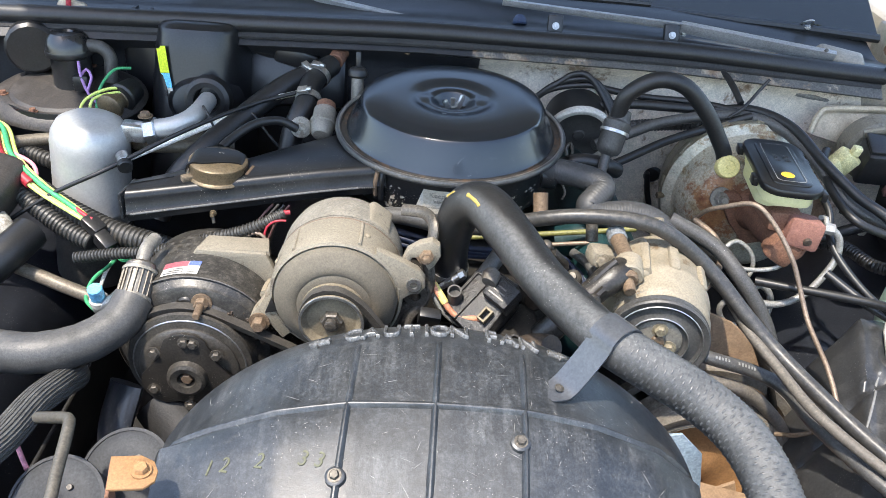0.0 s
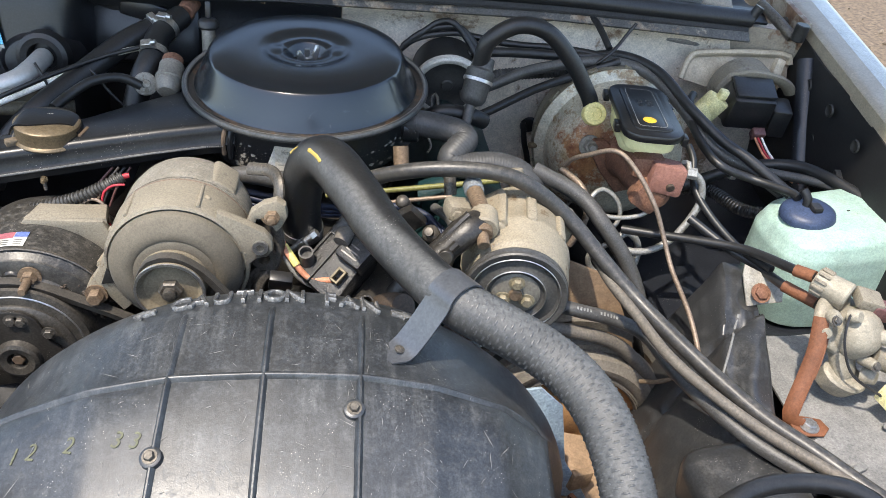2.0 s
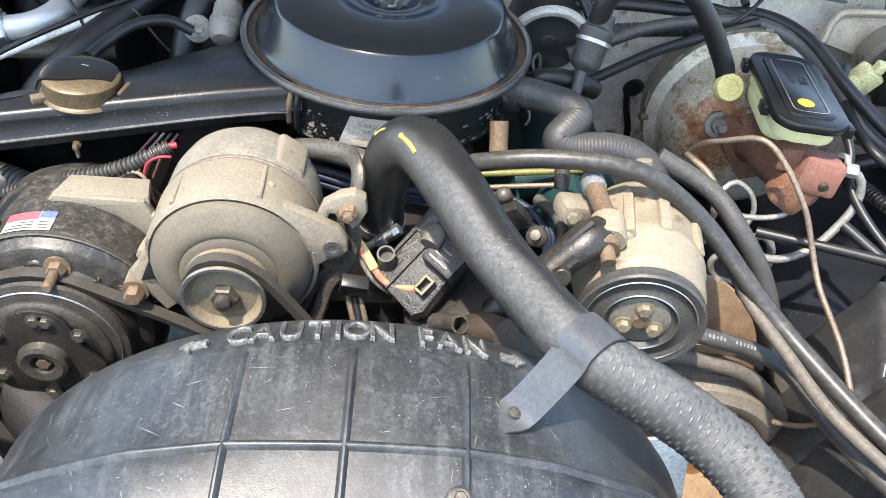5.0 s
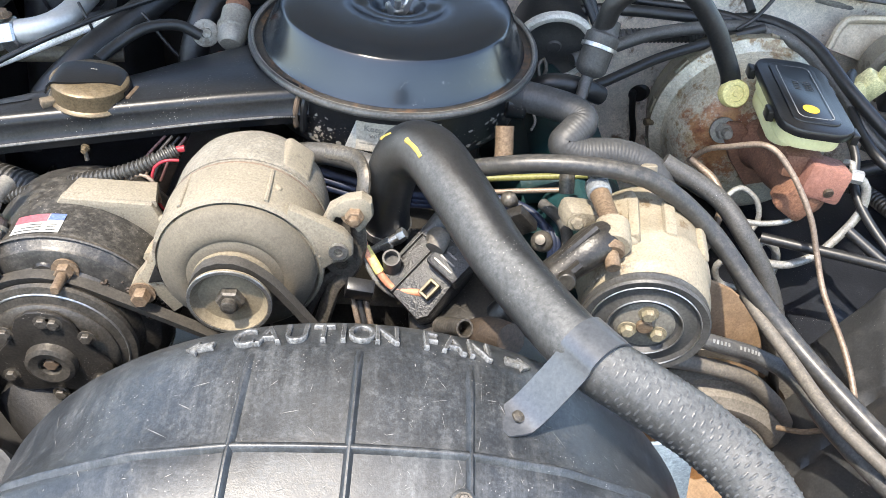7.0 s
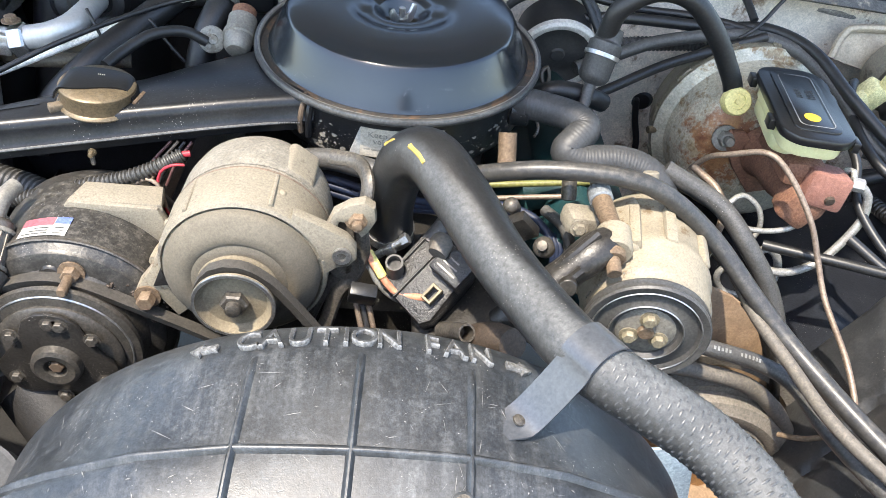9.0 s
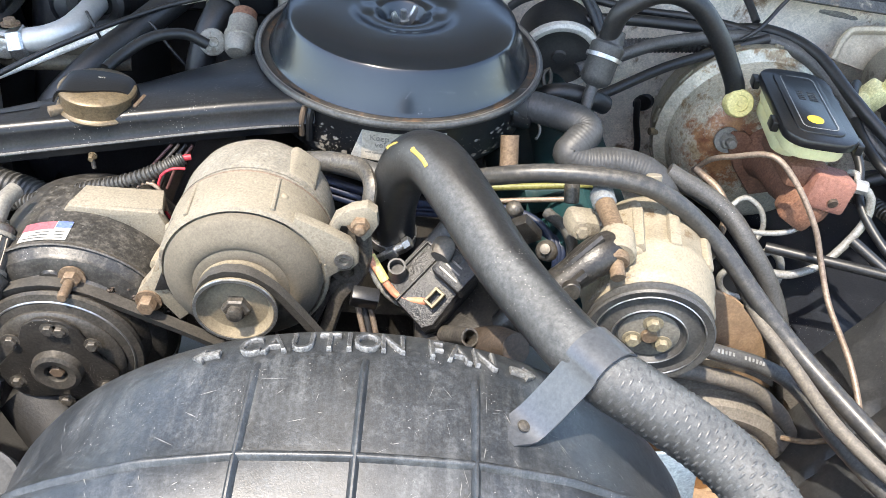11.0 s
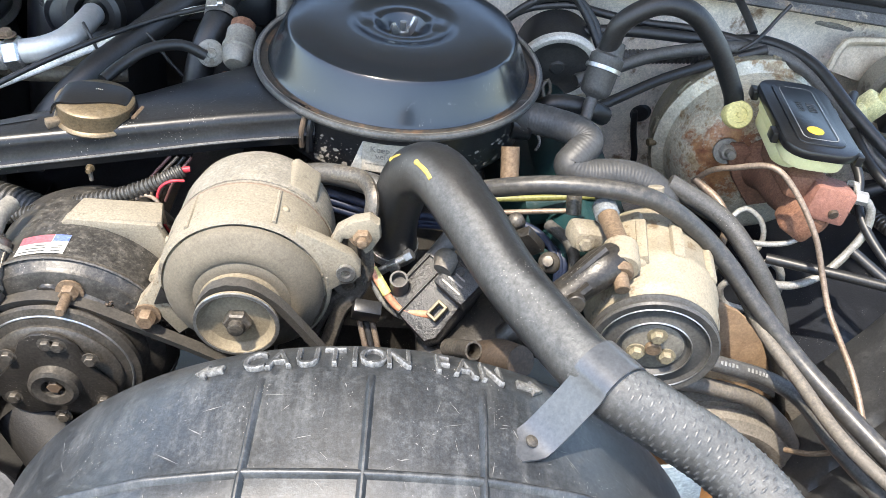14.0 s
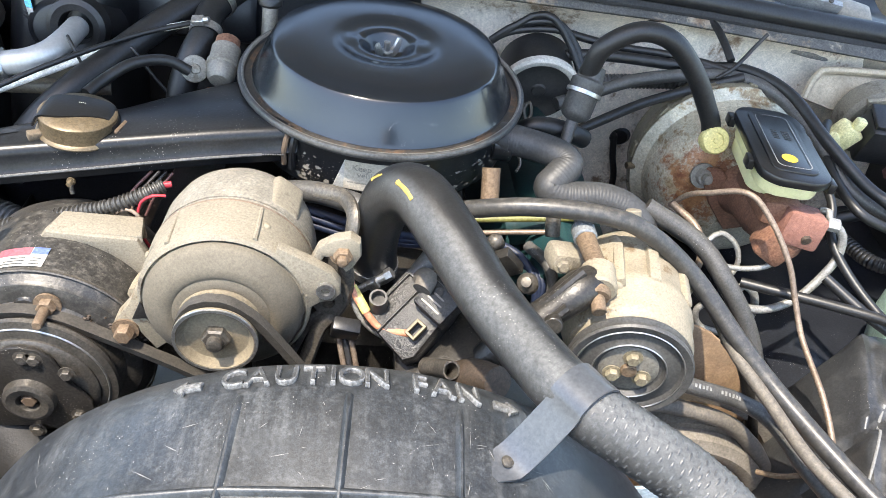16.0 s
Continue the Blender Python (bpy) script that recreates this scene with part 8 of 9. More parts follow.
# ---- passenger side: heater box, accumulator, looms ----
def heater_box():
    h = thing("heater_box", "black moulded heater and blower case with stickers", "heater case", (-0.45, 1.28, 0.72))

    def hump(u, v):
        prof = [(1.345, 0.958), (1.31, 0.962), (1.275, 0.962), (1.258, 0.955), (1.250, 0.93), (1.238, 0.88), (1.226, 0.835), (1.215, 0.79), (1.20, 0.72)]
        k = v * (len(prof) - 1)
        i = min(int(k), len(prof) - 2)
        y = prof[i][0] + (prof[i + 1][0] - prof[i][0]) * (k - i)
        z = prof[i][1] + (prof[i + 1][1] - prof[i][1]) * (k - i)
        w = 2 * u - 1
        edge = abs(w) ** 5
        half = 0.064 + 0.026 * v
        return (-0.342 - 0.012 * v + half * w, y + 0.085 * edge * min(1, v * 2.5), z - 0.012 * edge)
    part("evaporator_cover", thicken(grid_sheet(32, 30, hump), 0.004), M["heater"], h, "smooth black moulded cover")
    part("side_wall", block((0.30, 0.03, 0.20), pose(-0.33, 1.335, 0.82), 0.012), M["heater"], h)
    part("side_wall", block((0.16, 0.05, 0.10), pose(-0.20, 1.33, 0.87, -20), 0.012), M["heater"], h)
    boss = frame_to((-0.332, 1.218, 0.856), (0.05, -1, 0.25))
    part("pipe_boss", lathe([(0.052, -0.040), (0.046, -0.014), (0.038, -0.004), (0.030, -0.003), (0.0, -0.006)], boss @ Matrix.Diagonal((1.15, 0.85, 1, 1)), 32), M["heater"], h)
    part("pipe_grommet", lathe([(0.036, -0.01), (0.034, 0.008), (0.028, 0.011), (0.020, 0.008), (0.018, -0.01)], frame_to((-0.318, 1.205, 0.868), (0.0, -1, 0.15)), 28), M["rubber_clean"], h)
    part("rib", block((0.008, 0.02, 0.10), pose(-0.455, 1.335, 0.915), 0.002), M["plastic"], h)
    part("rib", block((0.008, 0.02, 0.10), pose(-0.432, 1.335, 0.912), 0.002), M["plastic"], h)
    part("rib", block((0.05, 0.02, 0.05), pose(-0.245, 1.325, 0.925, 0, 25), 0.004), M["plastic"], h)
    part("rib", block((0.07, 0.02, 0.03), pose(-0.20, 1.315, 0.905, 0, 15), 0.006), M["plastic"], h)

    def slip(v0, v1):
        def fn(u, v):
            f = v0 + (v1 - v0) * v
            jag = 0.004 * (u < 0.4) if v0 == 0 and v == 0 else 0
            return (-0.404 + 0.017 * u + 0.010 * f + 0.003 * f * f, 1.2475 - 0.021 * f + 0.012 * (1 - u), 0.928 - 0.076 * f - jag + 0.005 * u)
        return thicken(grid_sheet(4, 6, fn), 0.0006)
    s = part("sticker", slip(0, 0.50), M["lime"], h, "torn lime, blue and white paper sticker")
    part("sticker_panel", slip(0.505, 0.78), M["sky_blue"], s, smooth=0)
    part("sticker_panel", slip(0.785, 1.0), M["white"], s, smooth=0)
    for f in (0.82, 0.88, 0.93):
        part("text_bar", block((0.007, 0.0008, 0.0018), pose(-0.388, 1.2345 - 0.021 * (f - 0.78), 0.931 - 0.076 * f, 0, 8, -40), 0, 1), M["ink"], s, smooth=0)
    # blower case with flange
    cs = grid_sheet(40, 10, lambda u, v: (-0.545 + (0.105 + 0.015 * v) * math.cos(2 * math.pi * u) * (1 if math.cos(2 * math.pi * u) > 0 else 0.85), 1.250 + (0.085 + 0.015 * v) * math.sin(2 * math.pi * u), 0.846 - 0.13 * v))
    part("blower_case", thicken(cs, 0.004), M["heater"], h, "dusty black blower case")
    part("flange", lathe([(0, 0.004), (0.045, 0.005), (0.075, 0.006), (0.080, 0.002), (0.092, 0.003), (0.098, 0.0), (0.110, -0.008), (0.112, -0.014), (0.104, -0.016), (0.045, -0.010)], Matrix.Translation((-0.545, 1.250, 0.852)) @ Euler((radians(9), 0, 0)).to_matrix().to_4x4() @ Matrix.Diagonal((1.06, 0.88, 1, 1)), 40), M["heater_grime"], h, "rust stained dusty flange")
    for ang in (20, 80, 140, 200, 255, 310):
        t = radians(ang)
        part("screw", hexbolt((-0.545 + 0.092 * math.cos(t), 1.250 + 0.076 * math.sin(t), 0.853 + 0.010 * math.sin(t)), (0, 0, 1), 0.005, 0.006), M["rust"], h)
    b = thing("blower_motor", "black blower motor with a rounded steel cap", "blower motor", (-0.545, 1.26, 0.86))
    m = Matrix.Translation((-0.541, 1.27, 0.852)) @ Matrix.Diagonal((0.86, 0.86, 0.98, 1))
    part("can", lathe([(0.034, 0), (0.034, 0.050), (0.040, 0.053), (0.041, 0.058), (0.040, 0.061)], m, 36), M["plastic"], b)
    part("cap", lathe([(0.0405, 0.058), (0.0385, 0.068), (0.034, 0.080), (0.026, 0.087), (0.012, 0.088), (0.009, 0.085), (0, 0.085)], m, 36), M["cap_steel"], b, "glossy dark steel cap")
    part("cooling_tube", tube([(-0.515, 1.27, 0.918), (-0.495, 1.275, 0.915), (-0.482, 1.275, 0.90), (-0.484, 1.27, 0.862)], 0.010, 12), M["rubber"], b)
    part("terminal", block((0.022, 0.02, 0.024), pose(-0.515, 1.235, 0.872, 0, 0, 10), 0.003), M["plastic"], b)
    p = thing("pressure_switch", "brass coloured pressure switch on the pipe", "switch", (-0.455, 1.2, 0.84))
    part("body", lathe([(0, 0), (0.016, 0), (0.020, 0.003), (0.020, 0.010), (0.015, 0.014), (0.013, 0.03), (0.02, 0.035), (0.02, 0.05), (0, 0.05)], frame_to((-0.462, 1.185, 0.852), (0.25, 1, 0.1)), 28), M["cad"], p)
    part("boot", rod((-0.452, 1.215, 0.857), (-0.442, 1.25, 0.862), 0.023, 0.018), M["rubber_clean"], p)
    for k, (mat, pts) in enumerate((("wire_lime", [(-0.503, 1.175, 0.838), (-0.495, 1.185, 0.862), (-0.47, 1.205, 0.874), (-0.44, 1.225, 0.872)]), ("wire_lime", [(-0.488, 1.18, 0.842), (-0.485, 1.19, 0.862), (-0.465, 1.205, 0.868), (-0.438, 1.222, 0.866)]),
                                    ("wire_green", [(-0.48, 1.185, 0.846), (-0.478, 1.21, 0.875), (-0.465, 1.24, 0.893), (-0.445, 1.255, 0.892)]), ("wire_purple", [(-0.515, 1.235, 0.905), (-0.513, 1.23, 0.885), (-0.500, 1.215, 0.865), (-0.478, 1.195, 0.853)]), ("wire_purple", [(-0.515, 1.235, 0.882), (-0.505, 1.235, 0.893), (-0.497, 1.23, 0.883), (-0.50, 1.215, 0.866)]))):
        hose("blower_wire", pts, 0.0022, M[mat], mat[5:].replace("lime", "yellow-green") + " wire looped by the blower motor", "wire", "blower wires")
    hose("blower_wire", [(-0.545, 1.30, 0.945), (-0.53, 1.305, 0.955), (-0.515, 1.30, 0.948), (-0.49, 1.30, 0.940), (-0.475, 1.30, 0.935)], 0.0028, M["line_grey"], "bent grey wire clip above the blower", "wire", "blower wires")


heater_box()


def accumulator():
    a = thing("accumulator", "bare aluminium air conditioning accumulator can", "accumulator", (-0.458, 1.1, 0.70))
    m = Matrix.Translation((-0.474, 1.10, 0.690)) @ Euler((0, radians(6), 0)).to_matrix().to_4x4()
    part("can", lathe([(0, 0), (0.048, 0), (0.052, 0.006), (0.053, 0.02), (0.053, 0.046), (0.0545, 0.048), (0.0545, 0.053), (0.053, 0.056), (0.053, 0.135), (0.0535, 0.150), (0.051, 0.165), (0.044, 0.178), (0.032, 0.185), (0.012, 0.188), (0, 0.188)], m, 56), M["can"], a)
    part("band", lathe([(0.0535, 0.018), (0.0550, 0.019), (0.0550, 0.028), (0.0535, 0.029)], m, 48), M["rubber_black"], a, "black rubber band")
    part("holder", lathe([(0.0535, 0.018), (0.0545, 0.018), (0.0545, -0.06), (0.05, -0.07), (0, -0.07)], m, 48), M["plastic_dusty"], a, "dusty black lower holder")
    n = part("fitting", block((0.034, 0.026, 0.026), pose(-0.398, 1.108, 0.853, 0, 6, 5), 0.004), M["alu_clean"], a)
    part("nut", rod((-0.384, 1.11, 0.852), (-0.366, 1.111, 0.856), 0.019, seg=6), M["alu_clean"], n)
    part("flange_bolt", hexbolt((-0.383, 1.115, 0.873), (0, 0, 1), 0.007, 0.007), M["rust_bolt"], n)
    part("port", rod((-0.404, 1.065, 0.835), (-0.394, 1.045, 0.833), 0.009), M["alu_clean"], a)
    part("port_cap", rod((-0.394, 1.045, 0.833), (-0.39, 1.035, 0.831), 0.010), M["plastic"], a)
    p = thing("refrigerant_pipe", "bent bare aluminium refrigerant pipe", "pipe", (-0.36, 1.11, 0.85))
    part("tube", tube([(-0.40, 1.108, 0.852), (-0.37, 1.111, 0.857), (-0.345, 1.114, 0.862), (-0.326, 1.125, 0.868), (-0.318, 1.15, 0.871), (-0.317, 1.20, 0.869)], 0.0135, 20), M["can"], p)
    hose("refrigerant_pipe", [(-0.62, 1.11, 0.81), (-0.597, 1.12, 0.815), (-0.534, 1.15, 0.815), (-0.44, 1.17, 0.815), (-0.40, 1.135, 0.819), (-0.335, 1.135, 0.822), (-0.27, 1.15, 0.82)], 0.009, M["pipe_tan"], "dull tan metal pipe behind the accumulator", "pipe")
    rod_ = hose("support_rod", [(-0.60, 0.98, 0.72), (-0.556, 1.0, 0.751), (-0.485, 1.02, 0.795), (-0.415, 1.035, 0.828), (-0.323, 1.09, 0.866), (-0.24, 1.16, 0.884), (-0.165, 1.20, 0.896)], 0.0030, M["rubber_clean"], "thin black cable slung across the accumulator", "cable")
    hose("support_rod", [(-0.40, 1.06, 0.83), (-0.357, 1.09, 0.842), (-0.293, 1.13, 0.862), (-0.229, 1.18, 0.881), (-0.175, 1.20, 0.892)], 0.0038, M["wire_white"], "greyish white cable beside a black one", "cable")


accumulator()


def heater_hoses():
    h = thing("heater_hose", "dusty black heater hose with worm clamps", "heater hose", (-0.25, 1.15, 0.85), "heater hoses")
    pts = [(-0.148, 1.275, 0.905), (-0.165, 1.255, 0.903), (-0.208, 1.215, 0.890), (-0.263, 1.15, 0.859), (-0.301, 1.10, 0.835), (-0.336, 1.07, 0.800), (-0.36, 1.05, 0.75)]
    part("hose_body", tube(pts, 0.0165, 20), M["rubber_clean"], h)
    clamp_ring((-0.175, 1.246, 0.900), (-0.5, -0.45, -0.15), 0.0165, M["steel"], h, side=(0, -0.4, 1))
    g = thing("heater_hose", "short black heater hose with two bright clamps", "heater hose", (-0.17, 1.2, 0.88), "heater hoses")
    pts = [(-0.140, 1.27, 0.912), (-0.150, 1.25, 0.908), (-0.164, 1.215, 0.899), (-0.167, 1.18, 0.885), (-0.178, 1.155, 0.862), (-0.187, 1.14, 0.83), (-0.19, 1.13, 0.79)]
    part("hose_body", tube(pts, 0.0165, 20), M["rubber_clean"], g)
    clamp_ring((-0.156, 1.235, 0.905), (-0.3, -0.75, -0.25), 0.0168, M["steel"], g, side=(0, 0, 1))
    clamp_ring((-0.165, 1.183, 0.888), (-0.05, -0.8, -0.5), 0.0172, M["steel"], g, side=(-0.3, -0.3, 1))
    t = thing("heater_pipe_stub", "rusty heater pipe ends at the bulkhead", "pipe", (-0.14, 1.29, 0.91))
    part("stub", rod((-0.136, 1.275, 0.915), (-0.128, 1.32, 0.922), 0.013), M["rust"], t)
    part("stub", rod((-0.150, 1.27, 0.905), (-0.14, 1.32, 0.90), 0.013), M["dark_steel"], t)
    v = thing("vacuum_switch", "white faced vacuum switch on a black hose", "switch", (-0.175, 1.13, 0.86))
    m = frame_to((-0.167, 1.125, 0.867), (0.35, -0.75, 0.35))
    part("disc", lathe([(0, 0.003), (0.005, 0.003), (0.006, 0.0006), (0.0128, 0.0), (0.0152, -0.001), (0.0155, -0.003), (0.0145, -0.006), (0, -0.006)], m, 28), M["grubby_white"], v)
    part("body", rod(m @ Vector((0, 0, -0.006)), m @ Vector((0, 0, -0.03)), 0.013), M["rubber_clean"], v)
    part("hose", tube([(-0.262, 1.045, 0.865), (-0.250, 1.065, 0.872), (-0.225, 1.092, 0.882), (-0.195, 1.112, 0.880), (-0.172, 1.118, 0.867)], 0.0062, 12), M["rubber_clean"], v)
    e = thing("egr_valve", "weathered grey metal valve canister beside the air cleaner", "valve", (-0.135, 1.14, 0.84))
    m = frame_to((-0.138, 1.110, 0.862), (0.05, 1, 0.55)) @ Matrix.Diagonal((0.82, 0.82, 0.9, 1))
    part("can", lathe([(0, 0), (0.014, 0), (0.019, 0.006), (0.020, 0.02), (0.0225, 0.022), (0.0225, 0.028), (0.020, 0.03), (0.020, 0.05), (0, 0.052)], m, 28), M["egr"], e)
    part("foot", block((0.03, 0.02, 0.02), pose(-0.138, 1.10, 0.845, 10), 0.004), M["rust"], e)
    part("top_plug", rod(m @ Vector((0, 0, 0.05)), m @ Vector((0, 0, 0.065)), 0.014), M["rust"], e)
    d = thing("dipstick_tube", "transmission dipstick tube with a black cap", "dipstick", (-0.095, 1.21, 0.86))
    part("tube", rod((-0.096, 1.20, 0.83), (-0.0955, 1.222, 0.913), 0.0095), M["egr"], d)
    part("cap", lathe([(0, 0), (0.011, 0.0), (0.0145, 0.003), (0.0145, 0.010), (0.012, 0.014), (0.009, 0.016), (0, 0.016)], frame_to((-0.0955, 1.222, 0.911), (0, 0.2, 1)), 20), M["plastic"], d)
    part("handle", block((0.008, 0.006, 0.024), pose(-0.0955, 1.23, 0.936, -10), 0.002), M["plastic"], d)
    hose("cable_tie", [(-0.240, 1.14, 0.878), (-0.235, 1.138, 0.874), (-0.22, 1.136, 0.852), (-0.203, 1.135, 0.831)], 0.0019, M["plastic"], "black cable tie hanging from the heater hose", "cable tie", "cable ties")
    hose("cable_tie", [(-0.308, 1.14, 0.884), (-0.298, 1.128, 0.874), (-0.285, 1.125, 0.839)], 0.0018, M["plastic"], "black cable tie round the heater hose", "cable tie", "cable ties")


heater_hoses()


BRAID = [(-0.40, 0.58, 0.742), (-0.387, 0.62, 0.738), (-0.381, 0.68, 0.732), (-0.376, 0.73, 0.716), (-0.385, 0.78, 0.685), (-0.42, 0.84, 0.64)]


def left_looms():
    hose("corrugated_loom", [(-0.60, 1.09, 0.80), (-0.522, 1.05, 0.783), (-0.476, 1.03, 0.766), (-0.406, 1.0, 0.752), (-0.34, 0.98, 0.746), (-0.297, 0.96, 0.745), (-0.24, 0.955, 0.74)], 0.0165, M["loom"], "thick corrugated black wiring loom", "wiring loom", "looms", rings=0.0068, depth=0.0020, seg=16)
    hose("corrugated_loom", [(-0.64, 1.15, 0.795), (-0.589, 1.14, 0.798), (-0.56, 1.13, 0.798), (-0.525, 1.12, 0.792)], 0.012, M["loom"], "corrugated loom behind the coloured wires", "wiring loom", "looms", rings=0.0062, depth=0.0018)
    hose("corrugated_loom", [(-0.56, 1.05, 0.79), (-0.511, 1.02, 0.770), (-0.469, 1.0, 0.752), (-0.43, 0.985, 0.742)], 0.013, M["loom"], "corrugated loom end beside the fender", "wiring loom", "looms", rings=0.0062, depth=0.0018)
    hose("corrugated_loom", [(-0.437, 0.945, 0.742), (-0.38, 0.94, 0.755), (-0.332, 0.935, 0.764), (-0.274, 0.932, 0.785), (-0.217, 0.932, 0.803), (-0.184, 0.937, 0.817), (-0.164, 0.946, 0.825)], 0.0078, M["loom"], "thin corrugated loom leading behind the alternator", "wiring loom", "looms", rings=0.0046, depth=0.0018)
    hose("alternator_wire", [(-0.171, 0.942, 0.8245), (-0.165, 0.945, 0.8255), (-0.157, 0.947, 0.8265)], 0.0032, M["wire_red"], "red taped wire end at the alternator", "wire", "alternator wires")
    hose("alternator_wire", [(-0.1597, 0.932, 0.822), (-0.1716, 0.93, 0.822), (-0.1834, 0.93, 0.8134), (-0.188, 0.93, 0.796), (-0.187, 0.93, 0.783), (-0.1836, 0.93, 0.770), (-0.178, 0.93, 0.758)], 0.0015, M["wire_red"], "red wire looped beside the alternator", "wire", "alternator wires")
    hose("alternator_wire", [(-0.205, 0.93, 0.765), (-0.209, 0.93, 0.784), (-0.208, 0.93, 0.798), (-0.198, 0.93, 0.8035), (-0.188, 0.928, 0.80), (-0.183, 0.925, 0.79), (-0.181, 0.925, 0.775)], 0.0022, M["copper"], "thin brown wire loop", "wire", "alternator wires")
    for k in range(4):
        hose("alternator_wire", [(-0.212 + 0.007 * k, 0.968, 0.780 - 0.003 * k), (-0.204 + 0.008 * k, 0.973, 0.796), (-0.184 + 0.007 * k, 0.980, 0.819)], 0.0016, M[("wire_maroon", "copper", "wire_black", "wire_maroon")[k]], ("dark red", "brown", "black", "dark red")[k] + " wire below the snorkel", "wire", "alternator wires")
    for k, (mat, off, r) in enumerate((("wire_red", (-0.010, 0, 0.004), 0.0075), ("wire_green", (0.006, 0, 0.006), 0.0035), ("wire_lime", (0.012, 0.004, 0.002), 0.003), ("wire_yellow", (0.004, -0.006, -0.002), 0.003), ("wire_lime", (-0.002, -0.008, 0.0), 0.0028))):
        o = Vector(off)
        end = Vector((-0.430, 0.988, 0.772)) + o * 0.3
        pts = [Vector((-0.66, 1.20, 0.815)) + o, Vector((-0.60, 1.13, 0.832)) + o, Vector((-0.56, 1.065, 0.820)) + o, Vector((-0.512, 1.032, 0.797)) + o * 0.8, Vector((-0.460, 1.003, 0.782)) + o * 0.6, end]
        if k == 0:
            pts = pts[:4]
        hose("harness_wire", pts, r, M[mat], mat[5:].replace("lime", "yellow-green") + " wire in a bundle by the accumulator", "wire", "harness wires")
    hose("harness_wire", [(-0.60, 1.10, 0.82), (-0.56, 1.075, 0.825), (-0.525, 1.06, 0.815), (-0.52, 1.045, 0.795), (-0.535, 1.03, 0.775)], 0.0028, M["wire_pink"], "pink wire loop by the accumulator", "wire", "harness wires")
    hose("harness_wire", [(-0.45, 1.000, 0.784), (-0.437, 0.992, 0.780), (-0.425, 0.987, 0.776)], 0.003, M["wire_red"], "short red wire at the black connector", "wire", "harness wires")
    c = thing("wire_connector", "two black push-fit wire connectors", "connector", (-0.42, 1.0, 0.74))
    part("shell", block((0.030, 0.020, 0.018), pose(-0.424, 0.986, 0.768, 10, 25, -30), 0.003), M["plastic"], c)
    part("shell", block((0.028, 0.018, 0.024), pose(-0.406, 0.970, 0.752, 10, 30, -35), 0.003), M["plastic"], c)
    hose("harness_wire", [(-0.400, 0.98, 0.735), (-0.395, 0.965, 0.728), (-0.412, 0.93, 0.720), (-0.412, 0.90, 0.710), (-0.395, 0.88, 0.708)], 0.0026, M["wire_green"], "green wire running down to a switch", "wire", "harness wires")
    hose("harness_wire", [(-0.398, 0.98, 0.732), (-0.38, 0.955, 0.735), (-0.352, 0.945, 0.752), (-0.340, 0.955, 0.770)], 0.0026, M["wire_green"], "green wire looping over a loom", "wire", "harness wires")
    hose("harness_wire", [(-0.397, 0.978, 0.728), (-0.405, 0.95, 0.715), (-0.402, 0.91, 0.703), (-0.39, 0.88, 0.705)], 0.0026, M["wire_white"], "white wire beside a green one", "wire", "harness wires")
    s = thing("cycling_switch", "small blue capped switch on a silver fitting", "switch", (-0.37, 0.86, 0.72))
    part("cap", rod((-0.380, 0.865, 0.735), (-0.380, 0.858, 0.756), 0.009), M["switch_blue"], s)
    part("collar", rod((-0.380, 0.867, 0.727), (-0.380, 0.865, 0.737), 0.012), M["white"], s)
    part("fitting", tube([(-0.384, 0.865, 0.722), (-0.362, 0.862, 0.735), (-0.345, 0.862, 0.752), (-0.33, 0.868, 0.768), (-0.323, 0.88, 0.785)], 0.009, 12), M["alu_clean"], s)
    a = thing("ac_hose", "thick dusty black air conditioning hose with crimped end", "ac hose", (-0.4, 0.78, 0.73))
    part("hose_body", tube([(-0.52, 0.78, 0.72), (-0.47, 0.76, 0.735), (-0.41, 0.75, 0.740), (-0.362, 0.77, 0.742), (-0.331, 0.80, 0.752), (-0.322, 0.825, 0.765)], 0.0235, 24, swell=lambda f: 1 + 0.012 * math.sin(f * 70)), M["rubber"], a)
    cr = part("crimp", tube([(-0.323, 0.822, 0.763), (-0.321, 0.845, 0.776), (-0.322, 0.862, 0.786)], 0.0185, 22), M["crimp"], a, "knurled steel crimp collar")
    cl = [Vector((-0.323, 0.826, 0.765)), Vector((-0.3215, 0.856, 0.783))]
    for k in range(18):
        t = 2 * math.pi * k / 18
        fm = frame_to(cl[0], cl[1] - cl[0])
        off = fm.to_3x3() @ Vector((0.0188 * math.cos(t), 0.0188 * math.sin(t), 0))
        part("knurl", rod(cl[0] + off, cl[1] + off, 0.0014, seg=6), M["dark_steel"], cr)
    for f in (0.0, 1.0):
        part("crimp_ring", lathe([(0.0185, -0.002), (0.021, -0.002), (0.021, 0.002), (0.0185, 0.002)], frame_to(cl[0].lerp(cl[1], f), cl[1] - cl[0]), 28), M["alu_grey"], cr)
    part("collar", rod((-0.322, 0.858, 0.784), (-0.322, 0.866, 0.790), 0.0175), M["dark_steel"], cr)
    part("pipe", tube([(-0.322, 0.862, 0.787), (-0.320, 0.885, 0.800), (-0.315, 0.905, 0.802)], 0.0085, 14), M["egr"], a)
    b = thing("ac_hose", "braided grey hose dropping towards the radiator", "ac hose", (-0.4, 0.7, 0.72))
    part("hose_body", tube(BRAID, 0.0155, 26), M["braid"], b)
    bl = spline(BRAID, 0.006)
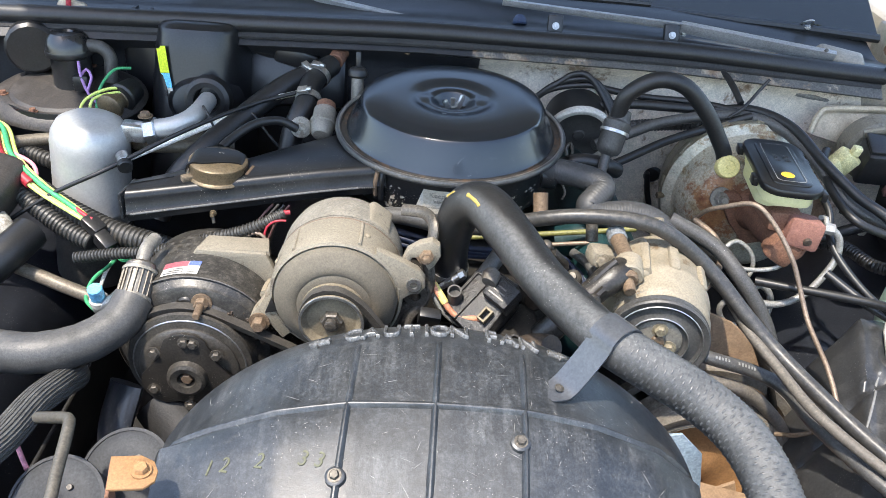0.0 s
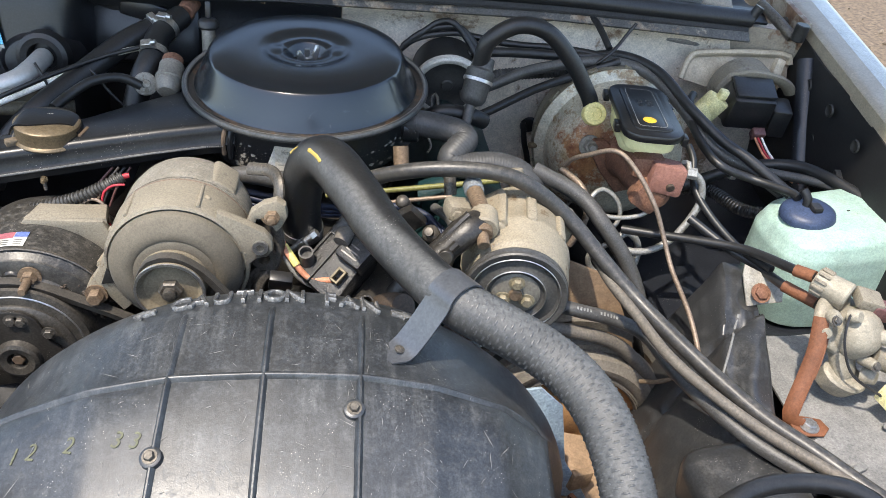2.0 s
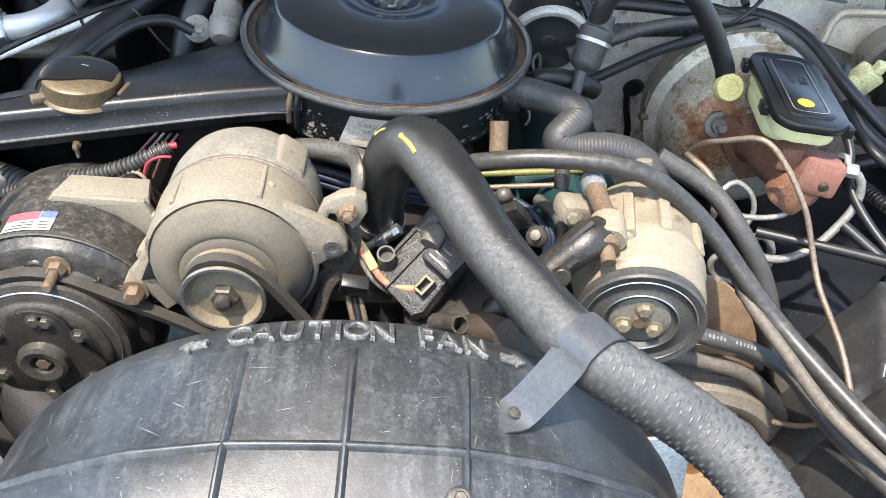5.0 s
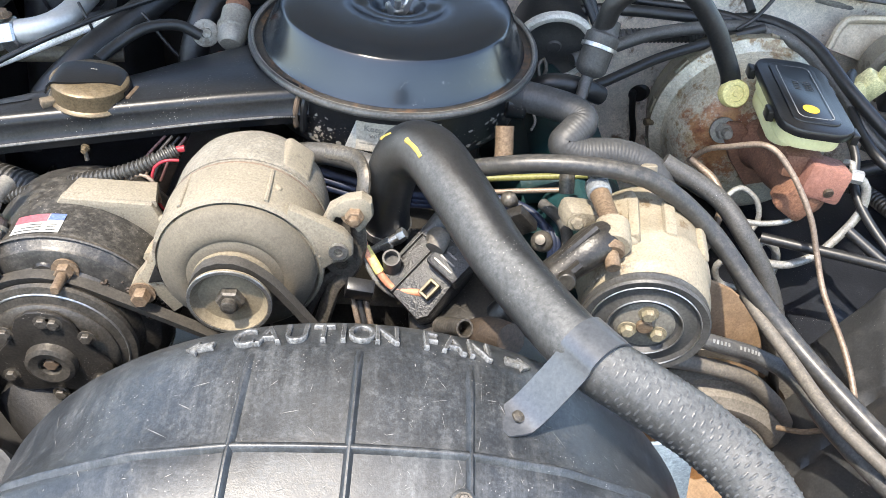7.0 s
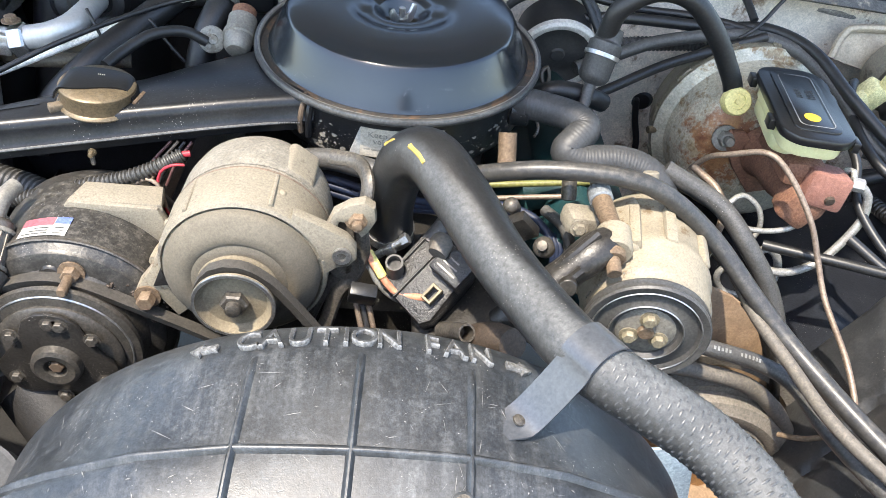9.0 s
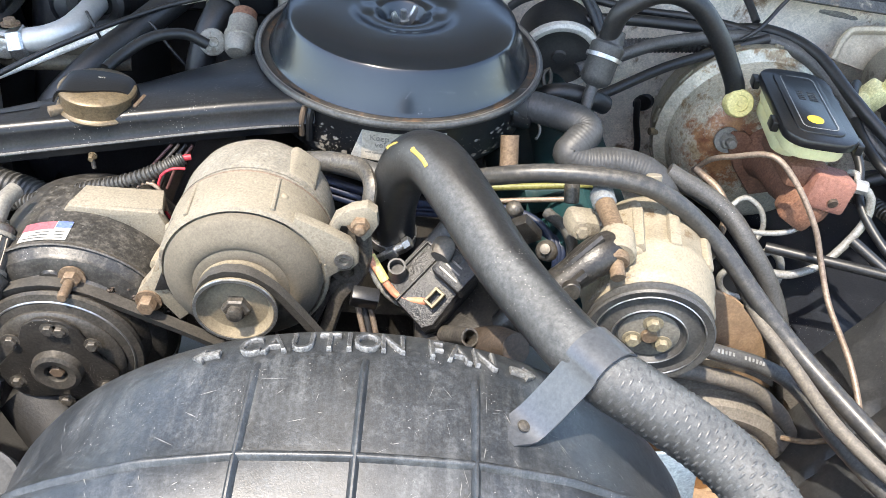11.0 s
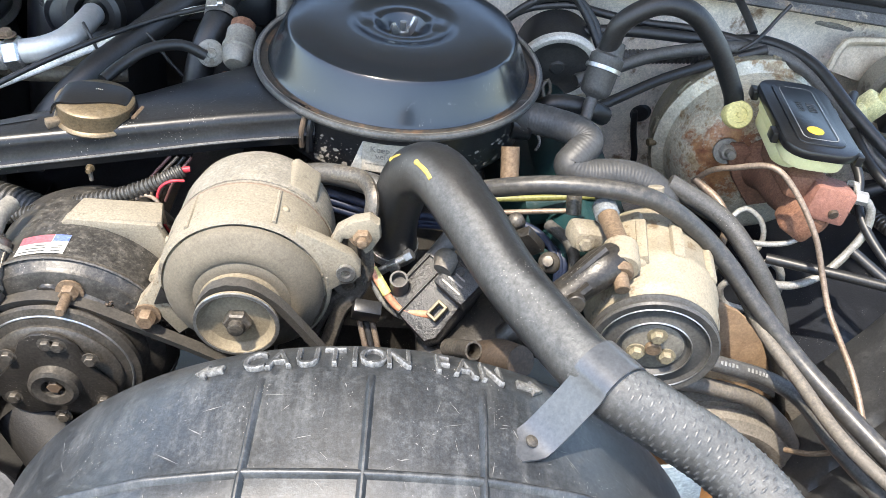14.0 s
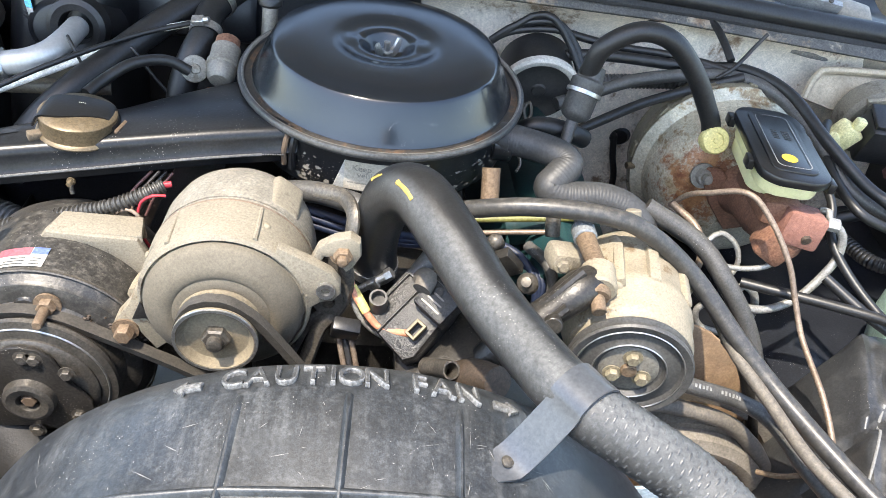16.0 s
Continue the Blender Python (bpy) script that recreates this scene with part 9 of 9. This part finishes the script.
    for k in range(28):
        t = 2 * math.pi * k / 28
        ridge_pts = []
        for i in range(0, len(bl), 3):
            fm = frame_to(bl[i], bl[min(i + 1, len(bl) - 1)] - bl[max(i - 1, 0)])
            ridge_pts.append(fm @ Vector((0.0156 * math.cos(t), 0.0156 * math.sin(t), 0)))
        part("cord", tube(ridge_pts, 0.0011, 5, step=0.012), M["plastic_dusty"] if k % 2 else M["braid"], b)
    # fender-side hose and box left of the accumulator
    hose("filler_hose", [(-0.60, 0.86, 0.70), (-0.545, 0.88, 0.735), (-0.515, 0.915, 0.755), (-0.498, 0.965, 0.765)], 0.023, M["rubber_clean"], "dark thick hose beside the fender", "hose")
    hose("refrigerant_pipe", [(-0.62, 1.02, 0.79), (-0.57, 1.0, 0.782), (-0.535, 0.975, 0.77), (-0.525, 0.96, 0.75)], 0.010, M["grubby_white"], "pale plastic pipe at the fender", "pipe")
    hose("refrigerant_pipe", [(-0.52, 0.94, 0.73), (-0.45, 0.92, 0.715), (-0.395, 0.905, 0.70), (-0.37, 0.90, 0.66)], 0.009, M["pipe_tan"], "tan metal pipe beneath the looms", "pipe")
    solo("relay_box", block((0.10, 0.10, 0.07), pose(-0.585, 1.02, 0.80, 10, 15, 0), 0.02, 3), M["heater_grime"], "dusty grey relay housing on the inner wing", "relay")
    for (x, y, z), r, lab in (((-0.330, 0.585, 0.690), 0.047, "dusty grey round horn"), ((-0.285, 0.645, 0.672), 0.047, "second grey round horn")):
        h = thing("horn", lab + " below the latch rod", "horn", (x, y, z - 0.03), "horns")
        m = frame_to((x, y, z), (-0.1, -0.55, 0.8))
        part("disc", lathe([(0, 0.012), (0.010, 0.012), (0.014, 0.008), (0.030, 0.006), (0.040, 0.003), (0.046, 0.0), (0.047, -0.003), (0.045, -0.02), (0.03, -0.03), (0, -0.03)], m, 40), M["horn"], h)
        part("rim", lathe([(0.046, -0.003), (0.0485, -0.002), (0.0485, 0.001), (0.045, 0.002), (0.046, -0.003)], m, 40), M["horn"], h)
        part("stud", rod(m @ Vector((0.012, 0.018, 0.006)), m @ Vector((0.012, 0.018, 0.010)), 0.003), M["dark_steel"], h)
    hose("latch_rod", [(-0.338, 0.605, 0.784), (-0.318, 0.593, 0.796), (-0.301, 0.583, 0.806), (-0.295, 0.578, 0.808), (-0.292, 0.565, 0.806), (-0.287, 0.52, 0.795), (-0.278, 0.46, 0.78)], 0.0054, M["latch"], "bent tan grey steel latch rod", "rod")
    k = thing("side_bracket", "oily brown bracket below the compressor", "bracket", (-0.25, 0.75, 0.5))
    part("web", tube([(-0.335, 0.80, 0.66), (-0.345, 0.76, 0.60), (-0.32, 0.72, 0.52)], 0.03, 12, flat=0.4), M["liner_black"], k)
    part("arm", tube([(-0.30, 0.82, 0.62), (-0.25, 0.78, 0.58), (-0.20, 0.74, 0.56)], 0.040, 12), M["void"], k)
    part("lug", rod((-0.255, 0.74, 0.60), (-0.255, 0.715, 0.62), 0.025), M["void"], k)
    hose("harness_wire", [(-0.40, 0.66, 0.72), (-0.385, 0.64, 0.70), (-0.37, 0.62, 0.70)], 0.0026, M["wire_pink"], "pink wire by the horns", "wire", "harness wires")
    # things at the far fender corner
    j = thing("hinge_spring", "cream hinge block with a red rod", "hinge", (-0.56, 1.32, 0.93))
    part("block", block((0.06, 0.03, 0.045), pose(-0.555, 1.335, 0.945, -15, 10, 0), 0.008, taper=0.7), M["bracket_cream"], j)
    part("rod", rod((-0.555, 1.325, 0.955), (-0.550, 1.33, 1.01), 0.004), M["wire_red"], j)
    part("bracket", block((0.08, 0.03, 0.02), pose(-0.60, 1.35, 0.975, 10, 0, 10), 0.004), M["body_dirty"], j)
    n = thing("horn_disc", "dark round relay can on the fender apron", "relay", (-0.6, 1.3, 0.86))
    part("can", rod((-0.60, 1.275, 0.905), (-0.61, 1.31, 0.905), 0.040), M["plastic"], n)


left_looms()


def oily_crumbs():
    """Crumbs of oily dirt caked on the compressor and bracket."""
    rng = random.Random(21)
    bm = bmesh.new()
    for k in range(260):
        f = rng.random()
        x = -0.262 + 0.10 * f + rng.gauss(0, 0.006)
        z = 0.760 - 0.042 * f + rng.gauss(0, 0.007)
        r = 0.0012 + 0.0032 * rng.random() ** 2
        m = Matrix.Translation((x, 0.828 + rng.uniform(-0.004, 0.006), z)) @ Euler((rng.random() * 6, rng.random() * 6, 0)).to_matrix().to_4x4() @ Matrix.Diagonal((r, r * 0.8, r * 0.7, 1))
        bmesh.ops.create_icosphere(bm, subdivisions=1, radius=1, matrix=m)
    solo("dirt_crumbs", bm, M["grime_brown"], "crumbs of oily brown dirt caked on the compressor", "dirt", kind="stuff", smooth=0)


oily_crumbs()
